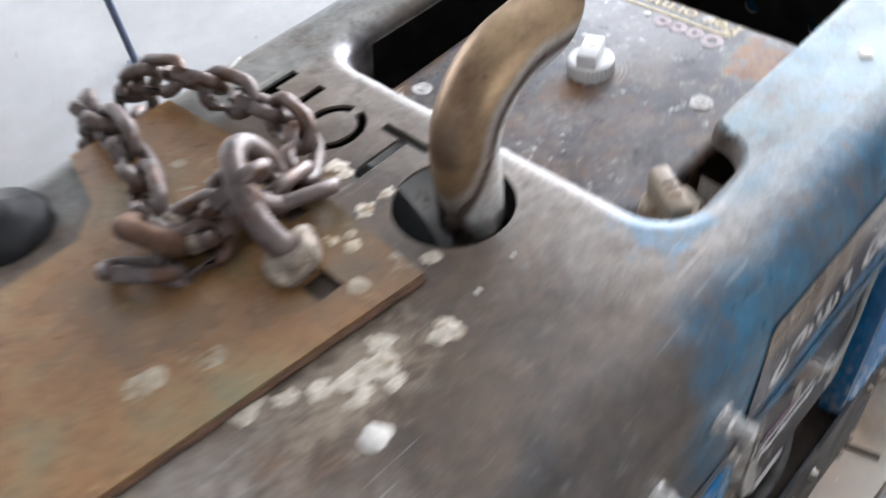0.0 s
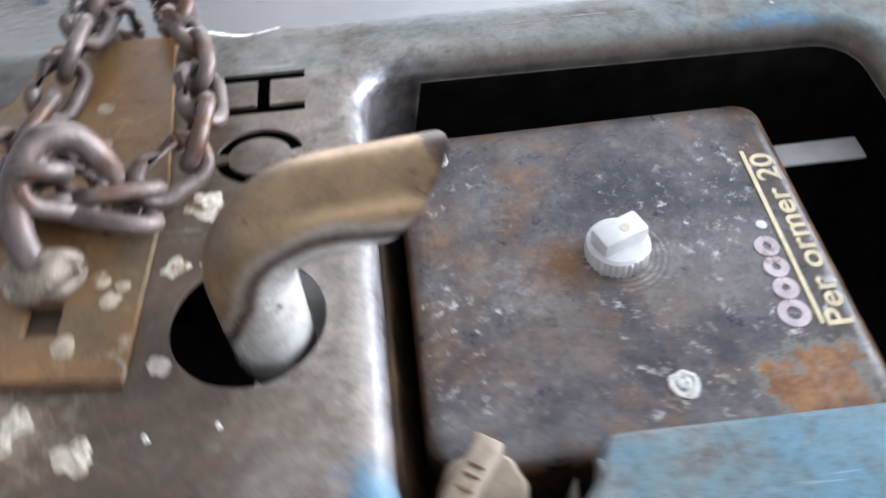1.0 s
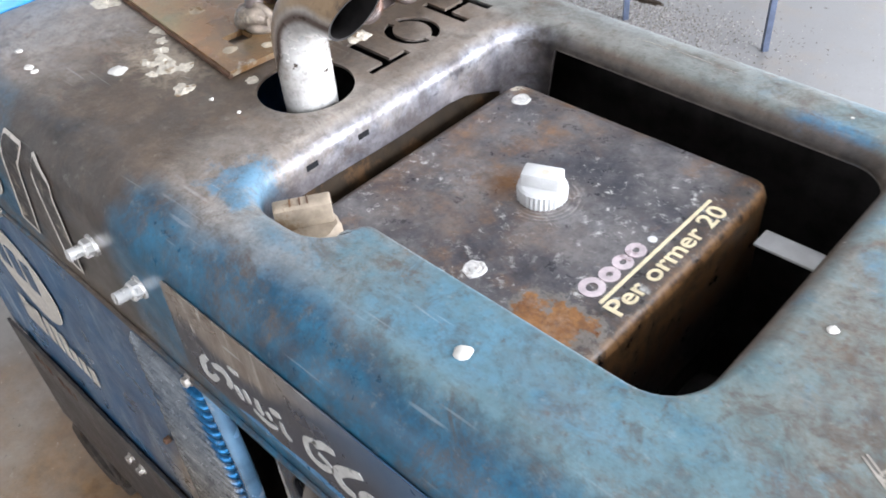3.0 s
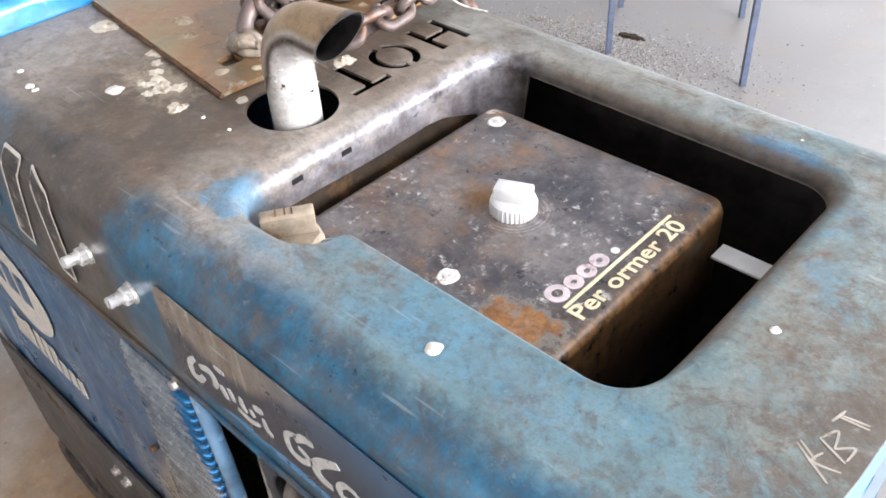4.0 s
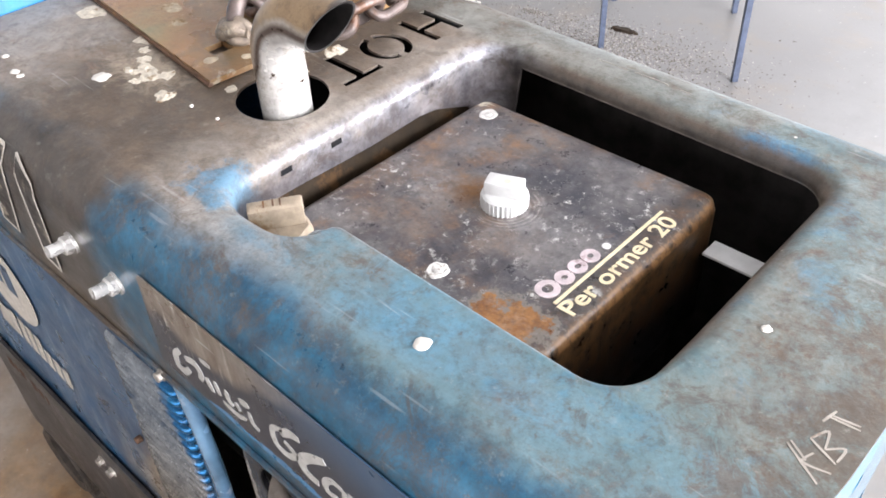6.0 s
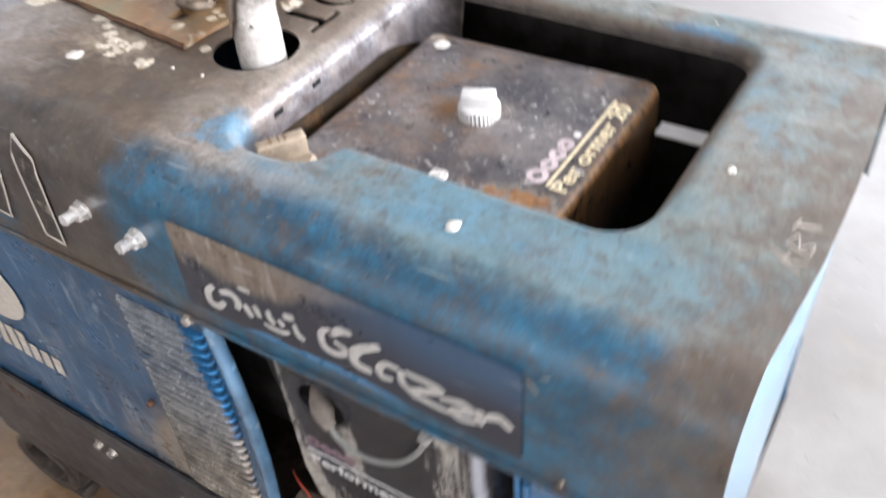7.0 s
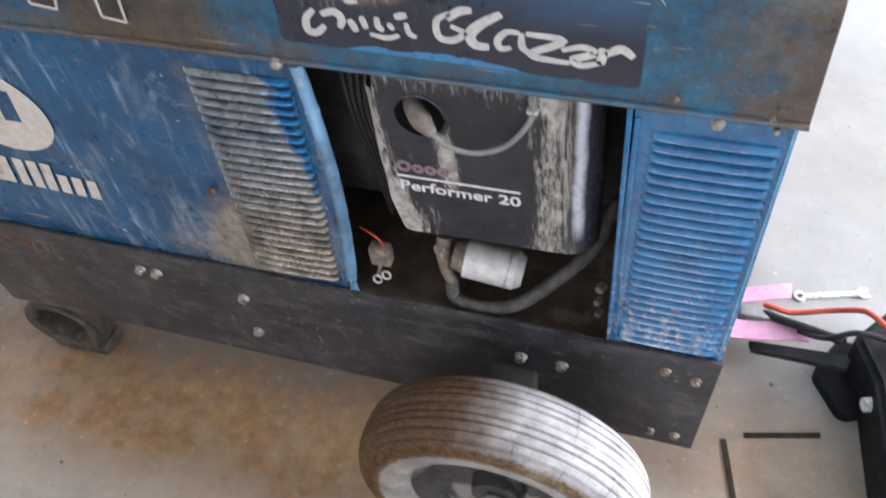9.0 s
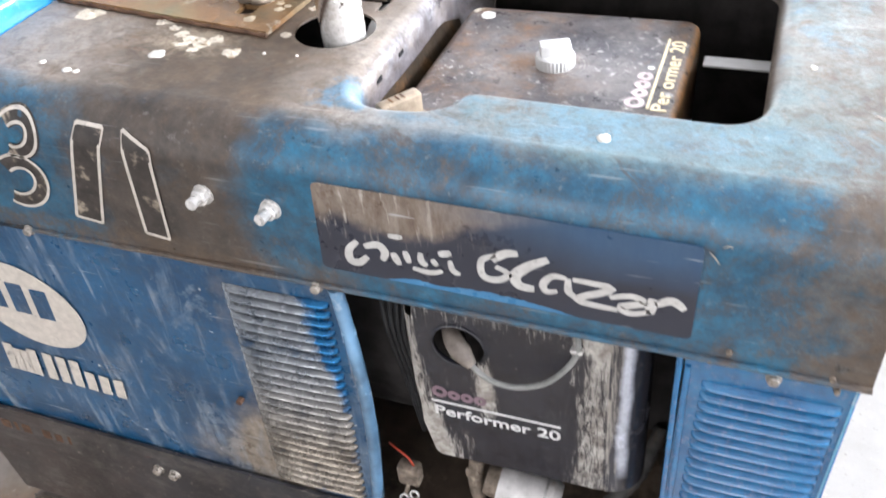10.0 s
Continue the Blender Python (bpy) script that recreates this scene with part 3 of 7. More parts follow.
def make_floor():
    """Grey-beige workshop concrete with dirt stains and painted patches of shade and daylight."""
    mat, nt, nodes, b = material("concrete_floor")
    n1, n2 = nz(nt, 1.6, 9, 0.62), nz(nt, 30, 9, 0.7)
    col = mix(nt, step(nt, n1, 0.3, 0.7), (0.135, 0.130, 0.125), (0.180, 0.176, 0.173))
    col = mix(nt, mth(nt, "MULTIPLY", step(nt, nz(nt, 4.5, 9, 0.7), 0.52, 0.68), 0.35), col, (0.20, 0.155, 0.105))
    x, y = axis(nt, 0), axis(nt, 1)
    # paler patch round the machine's front
    wide = mth(nt, "MULTIPLY", mth(nt, "SUBTRACT", nz(nt, 2.2, 9, 0.7), 0.5), 1.1)
    gx, gy = mth(nt, "MULTIPLY", mth(nt, "SUBTRACT", x, 0.0), 0.62), mth(nt, "ADD", y, 0.42)
    gd = mth(nt, "ADD", mth(nt, "SQRT", mth(nt, "ADD", mth(nt, "MULTIPLY", gx, gx), mth(nt, "MULTIPLY", gy, gy))), wide)
    front = mth(nt, "MULTIPLY", step(nt, gd, 1.25, 0.55), step(nt, y, 0.45, 0.1))
    col = mix(nt, mth(nt, "MULTIPLY", front, 0.8), col, mix(nt, step(nt, nz(nt, 5, 9, 0.7), 0.35, 0.65), (0.25, 0.205, 0.155), (0.38, 0.338, 0.288)))
    # paler ground past the machine's end, bright daylight put into the colour
    ex, ey = mth(nt, "MULTIPLY", mth(nt, "SUBTRACT", x, 1.05), 0.8), mth(nt, "SUBTRACT", y, 0.75)
    ed = mth(nt, "ADD", mth(nt, "SQRT", mth(nt, "ADD", mth(nt, "MULTIPLY", ex, ex), mth(nt, "MULTIPLY", ey, ey))), mth(nt, "MULTIPLY", wide, 0.5))
    col = mix(nt, mth(nt, "MULTIPLY", step(nt, ed, 0.75, 0.35), 0.35), col, mix(nt, step(nt, nz(nt, 6, 9, 0.7), 0.35, 0.65), (0.25, 0.236, 0.212), (0.36, 0.35, 0.328)))
    # floor glare behind the machine, painted as paler concrete
    glare = mth(nt, "MULTIPLY", step(nt, mth(nt, "ADD", x, mth(nt, "MULTIPLY", wide, 0.4)), -0.35, 0.35), step(nt, y, 1.0, 1.5))
    col = mix(nt, mth(nt, "MULTIPLY", glare, 0.7), col, mix(nt, step(nt, nz(nt, 6, 9, 0.7), 0.35, 0.65), (0.262, 0.262, 0.258), (0.335, 0.335, 0.332)))
    # oil: the machine's shade painted on the ground; an orange-brown band along it, one patch by the offcuts
    wob = mth(nt, "MULTIPLY", mth(nt, "SUBTRACT", nz(nt, 5, 9, 0.7), 0.5), 0.35)
    yy = mth(nt, "ADD", y, wob)
    oil = mth(nt, "MULTIPLY", step(nt, yy, -0.10, 0.02), step(nt, y, 0.7, 0.5))
    col = mix(nt, mth(nt, "MULTIPLY", mth(nt, "MULTIPLY", oil, mth(nt, "MULTIPLY", step(nt, x, 0.62, 0.50), step(nt, mth(nt, "ADD", x, wide), -1.1, -0.75))), 0.8), col, mix(nt, n2, (0.060, 0.038, 0.024), (0.125, 0.086, 0.060)))
    bloom = mth(nt, "MULTIPLY", step(nt, mth(nt, "ABSOLUTE", mth(nt, "ADD", yy, 0.085)), 0.19, 0.05), mth(nt, "MULTIPLY", step(nt, x, 0.5, 0.2), step(nt, mth(nt, "ADD", x, wide), -1.1, -0.7)))
    bx, by = mth(nt, "SUBTRACT", x, 0.66), mth(nt, "SUBTRACT", y, 0.08)
    bd = mth(nt, "ADD", mth(nt, "SQRT", mth(nt, "ADD", mth(nt, "MULTIPLY", bx, bx), mth(nt, "MULTIPLY", by, by))), wob)
    bloom = mth(nt, "MAXIMUM", bloom, step(nt, bd, 0.20, 0.06, 0.0, 0.6))
    col = mix(nt, mth(nt, "MULTIPLY", bloom, step(nt, nz(nt, 9, 8, 0.7), 0.30, 0.55, 0.45, 0.95)), col, mix(nt, step(nt, n2, 0.35, 0.65), (0.15, 0.078, 0.026), (0.27, 0.150, 0.058)))
    col = mix(nt, mth(nt, "MULTIPLY", step(nt, n2, 0.62, 0.70), 0.35), col, (0.20, 0.17, 0.14))
    col = mix(nt, step(nt, nz(nt, 26, 4), 0.70, 0.72), col, (0.07, 0.06, 0.05))
    col = mix(nt, mth(nt, "MULTIPLY", step(nt, nz(nt, 75, 6, 0.7), 0.62, 0.68), 0.6), col, (0.10, 0.08, 0.06))
    col = mix(nt, mth(nt, "MULTIPLY", step(nt, nz(nt, 60, 6, 0.7), 0.63, 0.70), 0.5), col, (0.42, 0.40, 0.37))
    nt.links.new(col, b.inputs["Base Color"])
    nt.links.new(step(nt, n1, 0.3, 0.7, 0.5, 0.75), b.inputs["Roughness"])
    bump(nt, b, mth(nt, "ADD", n2, nz(nt, 200, 4)), 0.2, 0.002)
    return mat


WHEEL = (0.252, 0.205, 0.207)


def make_tyre():
    """Dusty grey rubber, brown dirt on the shoulder, pale sidewall."""
    mat, nt, nodes, b = material("dusty_rubber")
    n1, n2 = nz(nt, 22, 8, 0.65), nz(nt, 110, 8, 0.75)
    x, z = axis(nt, 0), axis(nt, 2)
    col = mix(nt, step(nt, n1, 0.35, 0.65), (0.17, 0.163, 0.160), (0.31, 0.303, 0.300))
    # worn brown shoulder, then the pale sidewall
    rx, rz = mth(nt, "SUBTRACT", x, WHEEL[0]), mth(nt, "SUBTRACT", z, WHEEL[1])
    rad = mth(nt, "SQRT", mth(nt, "ADD", mth(nt, "MULTIPLY", rx, rx), mth(nt, "MULTIPLY", rz, rz)))
    sh = mth(nt, "ADD", rad, mth(nt, "MULTIPLY", mth(nt, "SUBTRACT", n2, 0.5), 0.020))
    brown = mix(nt, step(nt, mth(nt, "ADD", mth(nt, "MULTIPLY", n2, 0.5), mth(nt, "MULTIPLY", n1, 0.5)), 0.42, 0.60), (0.070, 0.042, 0.022), (0.24, 0.185, 0.125))
    # cracks across the tread
    ang = mth(nt, "ADD", mth(nt, "MULTIPLY", mth(nt, "ARCTAN2", rz, rx), 9.0), mth(nt, "MULTIPLY", mth(nt, "SUBTRACT", n2, 0.5), 0.14))
    crack = mth(nt, "MULTIPLY", step(nt, mth(nt, "ABSOLUTE", mth(nt, "SINE", ang)), 0.05, 0.015), step(nt, nz(nt, 16, 5, 0.6), 0.44, 0.54))
    col = mix(nt, mth(nt, "MULTIPLY", crack, 0.8), col, (0.035, 0.028, 0.022))
    col = mix(nt, step(nt, sh, 0.188, 0.182), col, brown)
    side = mix(nt, step(nt, n1, 0.35, 0.65), (0.20, 0.195, 0.185), (0.38, 0.37, 0.355))
    side = mix(nt, mth(nt, "MULTIPLY", step(nt, nz(nt, 30, 9, 0.75), 0.52, 0.70), 0.30), side, (0.14, 0.11, 0.085))
    col = mix(nt, step(nt, sh, 0.166, 0.161), col, side)
    col = mottle(nt, col, 0.35, 0.12, (0.06, 0.045, 0.035), (0.42, 0.40, 0.36))
    # half of the tread is brown, and darkened for the shade on that side
    tread_shade = mth(nt, "ADD", x, mth(nt, "MULTIPLY", mth(nt, "SUBTRACT", n1, 0.5), 0.08))
    tread_shade = mth(nt, "MULTIPLY", step(nt, tread_shade, 0.300, 0.205, 0.0, 0.93), step(nt, sh, 0.160, 0.172, 0.25, 1.0))
    col = mix(nt, tread_shade, col, mix(nt, step(nt, n2, 0.35, 0.65), (0.034, 0.017, 0.007), (0.115, 0.062, 0.026)))
    nt.links.new(col, b.inputs["Base Color"])
    nt.links.new(step(nt, n1, 0.3, 0.7, 0.6, 0.85), b.inputs["Roughness"])
    b.inputs["Specular IOR Level"].default_value = 0.12
    bump(nt, b, n2, 0.3, 0.001)
    return mat


def make_decal():
    """Faded near-black decal film, its upper half rubbed through to brown."""
    mat, nt, nodes, b = material("decal_film")
    x, z = axis(nt, 0), axis(nt, 2)
    n1, n2 = nz(nt, 16, 8, 0.65), nz(nt, 55, 9, 0.75, pos(nt, (1, 1, 0.3)))
    col = mix(nt, n1, (0.014, 0.016, 0.028), (0.03, 0.034, 0.05))
    up = mth(nt, "ADD", step(nt, z, 0.868, 0.935), mth(nt, "MULTIPLY", mth(nt, "SUBTRACT", n1, 0.5), 0.9))
    up = mth(nt, "SUBTRACT", up, step(nt, x, 0.14, 0.30, 0.0, 0.85))
    col = mix(nt, step(nt, up, 0.30, 0.50), col, mix(nt, step(nt, n2, 0.35, 0.7), (0.10, 0.065, 0.045), (0.28, 0.24, 0.20)))
    fade = mth(nt, "ADD", mth(nt, "MULTIPLY", step(nt, x, 0.10, 0.32), step(nt, z, 0.862, 0.925)), mth(nt, "MULTIPLY", mth(nt, "SUBTRACT", n1, 0.5), 0.5))
    col = mix(nt, mth(nt, "MULTIPLY", step(nt, fade, 0.15, 0.8), 0.9), col, mix(nt, n2, (0.012, 0.055, 0.13), (0.055, 0.105, 0.17)))
    low = mth(nt, "ADD", step(nt, z, 0.846, 0.826), mth(nt, "MULTIPLY", mth(nt, "SUBTRACT", n1, 0.5), 1.0))
    low = mth(nt, "SUBTRACT", low, step(nt, mth(nt, "ABSOLUTE", mth(nt, "SUBTRACT", x, 0.165)), 0.05, 0.13, 0.0, 0.9))
    col = mix(nt, step(nt, low, 0.42, 0.47), col, (0.04, 0.17, 0.33))
    rubs = mth(nt, "MULTIPLY", step(nt, nz(nt, 1.0, 4, 0.6, pos(nt, (150, 1, 22))), 0.56, 0.64), mth(nt, "MULTIPLY", step(nt, x, 0.20, 0.08), step(nt, z, 0.868, 0.895)))
    col = mix(nt, mth(nt, "MULTIPLY", rubs, 0.75), col, (0.46, 0.42, 0.37))
    col = scratches(nt, col, ((0, 0.9, 0, (12, 100, 170)), (0, -0.5, 0, (10, 100, 150))), 0.6)
    nt.links.new(col, b.inputs["Base Color"])
    nt.links.new(step(nt, n1, 0.3, 0.7, 0.22, 0.4), b.inputs["Roughness"])
    bump(nt, b, n2, 0.15, 0.0006)
    return mat


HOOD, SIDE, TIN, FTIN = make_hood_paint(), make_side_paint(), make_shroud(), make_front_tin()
SKID, PLATE, PIPE, FLOOR, TYRE, DECAL = make_base_paint(), make_plate_steel(), make_pipe_steel(), make_floor(), make_tyre(), make_decal()
ENAMEL = simple("blue_enamel", (0.03, 0.20, 0.42), 0.16, vary=0.3, scale=30, dirt=(0.35, 0.38, 0.40), dirt_at=0.66, coat=0.6)


def make_louvre_paint(name, clean):
    """Glossy blue louvre enamel, rubbed down to grey-brown metal at the bay's other side."""
    mat, nt, nodes, b = material(name)
    x, z = axis(nt, 0), axis(nt, 2)
    n1, n2 = nz(nt, 24, 8, 0.7), nz(nt, 70, 9, 0.75)
    col = mix(nt, step(nt, n1, 0.35, 0.65), (0.005, 0.080, 0.215), (0.016, 0.165, 0.365))
    low = mth(nt, "ADD", step(nt, z, 0.60, 0.44, 0.0, 0.16), n2)
    if clean:
        col = mix(nt, mth(nt, "MULTIPLY", step(nt, low, 0.64, 0.74), 0.7), col, (0.40, 0.43, 0.45))
        col = mix(nt, mth(nt, "MULTIPLY", step(nt, n1, 0.60, 0.72), 0.5), col, (0.03, 0.05, 0.08))
    else:
        bare = mth(nt, "ADD", step(nt, mth(nt, "ADD", x, mth(nt, "MULTIPLY", step(nt, z, 0.58, 0.72), 0.028)), 0.024, -0.012, 0.0, 0.48), mth(nt, "MULTIPLY", n1, 0.8))
        metal = mix(nt, step(nt, n1, 0.35, 0.68), (0.070, 0.058, 0.047), (0.36, 0.315, 0.26))
        metal = mix(nt, step(nt, z, 0.50, 0.68), metal, mix(nt, step(nt, n1, 0.32, 0.70), (0.060, 0.080, 0.108), (0.40, 0.42, 0.44)))
        col = mix(nt, step(nt, bare, 0.60, 0.80), col, metal)
        col = mix(nt, mth(nt, "MULTIPLY", step(nt, low, 0.66, 0.78), 0.35), col, (0.46, 0.43, 0.38))
    col = mottle(nt, col, 0.3, 0.25)
    nt.links.new(col, b.inputs["Base Color"])
    nt.links.new(step(nt, n2, 0.3, 0.7, 0.12, 0.34), b.inputs["Roughness"])
    b.inputs["Coat Weight"].default_value = 0.8 if clean else 0.1
    b.inputs["Coat Roughness"].default_value = 0.16
    b.inputs["Metallic"].default_value = 0.0 if clean else 0.72
    bump(nt, b, n2, 0.18, 0.0008)
    return mat


# the blue enamel again, made paler to carry the daylight on the end
ENDPAINT = simple("lit_enamel", (0.085, 0.30, 0.46), 0.12, vary=0.2, scale=24, dirt=(0.45, 0.48, 0.48), dirt_at=0.62, coat=0.8)
LOUVRE, WORN = make_louvre_paint("louvre_enamel", True), make_louvre_paint("worn_louvre", False)
CHAIN = simple("chain_steel", (0.110, 0.084, 0.075), 0.45, 0.3, 0.5, 55, (0.085, 0.040, 0.022), 0.52, 0.6, 0.0, 0.5)
# blue edge paint with the fold's pale highlight put into the colour
EDGE = simple("highlit_edge", (0.14, 0.27, 0.42), 0.16, 0.3, 0.5, 12, (0.60, 0.65, 0.70), 0.55, 0.2, 0.4)
RUST = simple("rusted_iron", (0.11, 0.062, 0.040), 0.7, 0.1, 0.45, 60, (0.20, 0.11, 0.055), 0.57, 0.5)
ZINC = simple("zinc_bolt", (0.62, 0.60, 0.575), 0.28, 0.45, 0.2, 40, (0.36, 0.28, 0.20), 0.66)
CREAMCAP = simple("aged_plastic", (0.50, 0.44, 0.36), 0.5, 0, 0.22, 60, (0.30, 0.20, 0.12), 0.60)
CAN = simple("enamelled_can", (0.55, 0.53, 0.515), 0.3, 0, 0.2, 50, (0.32, 0.25, 0.18), 0.62)
WHITE = simple("white_plastic", (0.57, 0.565, 0.555), 0.42, 0, 0.1, 60, (0.45, 0.40, 0.34), 0.68)
LETTER = simple("silver_letter", (0.52, 0.51, 0.49), 0.35, 0.2, 0.15, 80, (0.30, 0.30, 0.30), 0.62)
CREAM = simple("cream_print", (0.70, 0.60, 0.40), 0.5, 0, 0.18, 140, (0.35, 0.22, 0.12), 0.66)
PRINT = simple("white_print", (0.66, 0.65, 0.64), 0.45, 0, 0.15, 120, (0.25, 0.25, 0.26), 0.63)
PINKPRINT = simple("faded_print", (0.20, 0.135, 0.16), 0.5, 0, 0.3, 90)
ROSE = simple("worn_rose_print", (0.52, 0.44, 0.45), 0.5, 0, 0.3, 70, (0.16, 0.10, 0.10), 0.56)
BONE = simple("bone_decal", (0.50, 0.455, 0.40), 0.45, 0, 0.15, 80, (0.20, 0.19, 0.18), 0.60)
DARKDEC = simple("dark_decal", (0.034, 0.027, 0.023), 0.4, 0, 0.5, 60, (0.30, 0.25, 0.19), 0.54)
BLACK = simple("black_rubber", (0.02, 0.02, 0.021), 0.5, 0, 0.4, 50, (0.08, 0.075, 0.07), 0.62)
DARK = simple("dull_black", (0.034, 0.031, 0.030), 0.8, 0, 0.4, 30, spec=0.05)
GREYTUBE = simple("grey_hose", (0.20, 0.20, 0.19), 0.5, 0, 0.25, 80)
HOSE = simple("dark_hose", (0.085, 0.082, 0.078), 0.5, 0, 0.4, 60, (0.12, 0.10, 0.085), 0.58)
TUBE = simple("blue_grey_tube", (0.070, 0.086, 0.130), 0.4, 0.3, 0.25, 60)
CRUST = simple("wax_crust", (0.54, 0.485, 0.40), 0.75, 0, 0.3, 160, (0.26, 0.18, 0.11), 0.54, 0.9)
BOLTW = simple("bolt_crust", (0.60, 0.58, 0.55), 0.6, 0, 0.25, 150, (0.30, 0.26, 0.22), 0.57, 0.8)
STAINC = simple("dull_crust", (0.38, 0.315, 0.23), 0.7, 0, 0.4, 90, (0.20, 0.125, 0.06), 0.52, 0.6)
DROP = simple("pale_drop", (0.60, 0.57, 0.52), 0.6, 0, 0.2, 90, (0.36, 0.27, 0.17), 0.62)
PINK = simple("pink_strap", (0.42, 0.215, 0.31), 0.6, 0, 0.15, 60, (0.40, 0.22, 0.28), 0.62)
RED = simple("red_cable", (0.42, 0.055, 0.03), 0.4, 0, 0.25, 50)
GALV = simple("galvanised_shield", (0.72, 0.72, 0.70), 0.4, 0.2, 0.15, 40, (0.30, 0.24, 0.18), 0.62)
BOOT = simple("boot_rubber", (0.17, 0.145, 0.125), 0.55, 0, 0.35, 70, (0.25, 0.22, 0.19), 0.6)
CAPP = simple("stained_cap", (0.29, 0.235, 0.175), 0.5, 0, 0.3, 60, (0.18, 0.12, 0.07), 0.58)
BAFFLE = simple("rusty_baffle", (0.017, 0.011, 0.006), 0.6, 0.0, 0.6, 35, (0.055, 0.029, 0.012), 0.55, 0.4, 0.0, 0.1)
GRIMY = simple("grimy_bolt", (0.21, 0.17, 0.135), 0.5, 0.3, 0.5, 90, (0.42, 0.36, 0.28), 0.56, 0.6)
WALLP = simple("wall_paint", (0.44, 0.44, 0.435), 0.8, 0, 0.12, 4)
CEIL = simple("ceiling_board", (0.44, 0.44, 0.44), 0.9, 0, 0.1, 3)


def make_corner_tin():
    """Black tin corner, its bright vertical highlight painted along the bend."""
    mat, nt, nodes, b = material("glossy_tin")
    x, z = axis(nt, 0), axis(nt, 2)
    n1, n2 = nz(nt, 18, 8, 0.7), nz(nt, 1.0, 8, 0.7, pos(nt, (220, 60, 20)))
    wav = mth(nt, "ADD", x, mth(nt, "MULTIPLY", mth(nt, "SUBTRACT", n1, 0.5), 0.012))
    # pale band painted where the bend shows its highlight
    m = step(nt, mth(nt, "ABSOLUTE", mth(nt, "SUBTRACT", wav, 0.322)), 0.0075, 0.002)
    m = mth(nt, "MULTIPLY", m, step(nt, z, 0.57, 0.60))
    drip = mth(nt, "MULTIPLY", step(nt, wav, 0.322, 0.304), step(nt, n2, 0.47, 0.58))
    col = mix(nt, m, mix(nt, n1, (0.012, 0.012, 0.017), (0.045, 0.045, 0.055)), (0.60, 0.63, 0.72))
    col = mix(nt, mth(nt, "MULTIPLY", drip, 0.85), col, mix(nt, n2, (0.15, 0.12, 0.09), (0.62, 0.58, 0.52)))
    nt.links.new(mottle(nt, col, 0.3, 0.2), b.inputs["Base Color"])
    nt.links.new(mth(nt, "MULTIPLY", m, 0.2), b.inputs["Metallic"])
    nt.links.new(step(nt, n1, 0.3, 0.7, 0.16, 0.30), b.inputs["Roughness"])
    bump(nt, b, n2, 0.2, 0.001)
    return mat


CORNERTIN = make_corner_tin()
RIMM = simple("dusty_rim", (0.035, 0.033, 0.032), 0.42, 0, 0.6, 40, (0.22, 0.205, 0.19), 0.54, 0.3)
DECK = simple("oily_deck", (0.060, 0.045, 0.034), 0.45, 0, 0.5, 22, (0.13, 0.10, 0.075), 0.55, 0.4)
FOOT = simple("dull_foot", (0.055, 0.045, 0.038), 0.6, 0, 0.5, 40, (0.14, 0.11, 0.085), 0.58, 0.4)
STEELB = simple("skid_bolt", (0.33, 0.30, 0.265), 0.34, 0.5, 0.45, 130, (0.10, 0.07, 0.05), 0.55, 0.4)
BEAMP = simple("beam_black", (0.008, 0.008, 0.009), 0.6, 0, 0.5, 30, (0.030, 0.024, 0.018), 0.60, 0.3, 0.0, 0.12)
OFFCUT = simple("rusted_offcut", (0.030, 0.021, 0.014), 0.7, 0.1, 0.5, 60, (0.10, 0.055, 0.028), 0.58, 0.4, 0.0, 0.15)
SCRATCH = simple("bare_scratch", (0.34, 0.305, 0.265), 0.4, 0.3, 0.3, 60, (0.13, 0.075, 0.045), 0.62)
ALU = simple("cast_metal", (0.42, 0.41, 0.40), 0.45, 0.6, 0.3, 50, (0.18, 0.16, 0.14), 0.58)

# ---------------------------------------------------------------- building helpers


def thing(name, label, category, group="", at=(0, 0, 0)):
    ob = new(name)
    ob.empty_display_size = 0.05
    ob.location = at
    return tagged(ob, label, category, group)


def smooth_by_angle(me, degrees=35):
    bm = bmesh.new()
    bm.from_mesh(me)
    for f in bm.faces:
        f.smooth = True
    for e in bm.edges:
        if len(e.link_faces) == 2 and e.calc_face_angle(0) > radians(degrees):
            e.smooth = False
    bm.to_mesh(me)
    bm.free()


def mesh(name, bm, mat, smooth=35):
    bmesh.ops.recalc_face_normals(bm, faces=bm.faces)
    me = bpy.data.meshes.new(name)
    bm.to_mesh(me)
    bm.free()
    me.materials.append(mat)
    if smooth:
        smooth_by_angle(me, smooth)
    return me


def part(name, bm, mat, parent, label="", smooth=35):
    ob = new(name, mesh(name, bm, mat, smooth))
    if parent is not None:
        ob.parent = parent
        w = Vector((0, 0, 0))
        p = parent
        while p is not None:
            w += p.location
            p = p.parent
        ob.location = -w
    return tagged(ob, label) if label else ob


def shared(name, me, parent, m):
    """One more piece on a mesh that is there already."""
    ob = new(name, me)
    ob.parent = parent
    w = Vector((0, 0, 0))
    p = parent
    while p is not None:
        w += p.location
        p = p.parent
    ob.matrix_basis = Matrix.Translation(-w) @ m
    return ob


def box(bm, lo, hi, bevel=0.0, segs=2):
    lo, hi = Vector(lo), Vector(hi)
    r = bmesh.ops.create_cube(bm, size=1.0)
    c, s = (lo + hi) / 2, hi - lo
    for v in r["verts"]:
        v.co = Vector((v.co.x * s.x, v.co.y * s.y, v.co.z * s.z)) + c
    if bevel:
        es = list({e for v in r["verts"] for e in v.link_edges})
        bmesh.ops.bevel(bm, geom=es, offset=bevel, segments=segs, profile=0.5, affect="EDGES")
    return bm


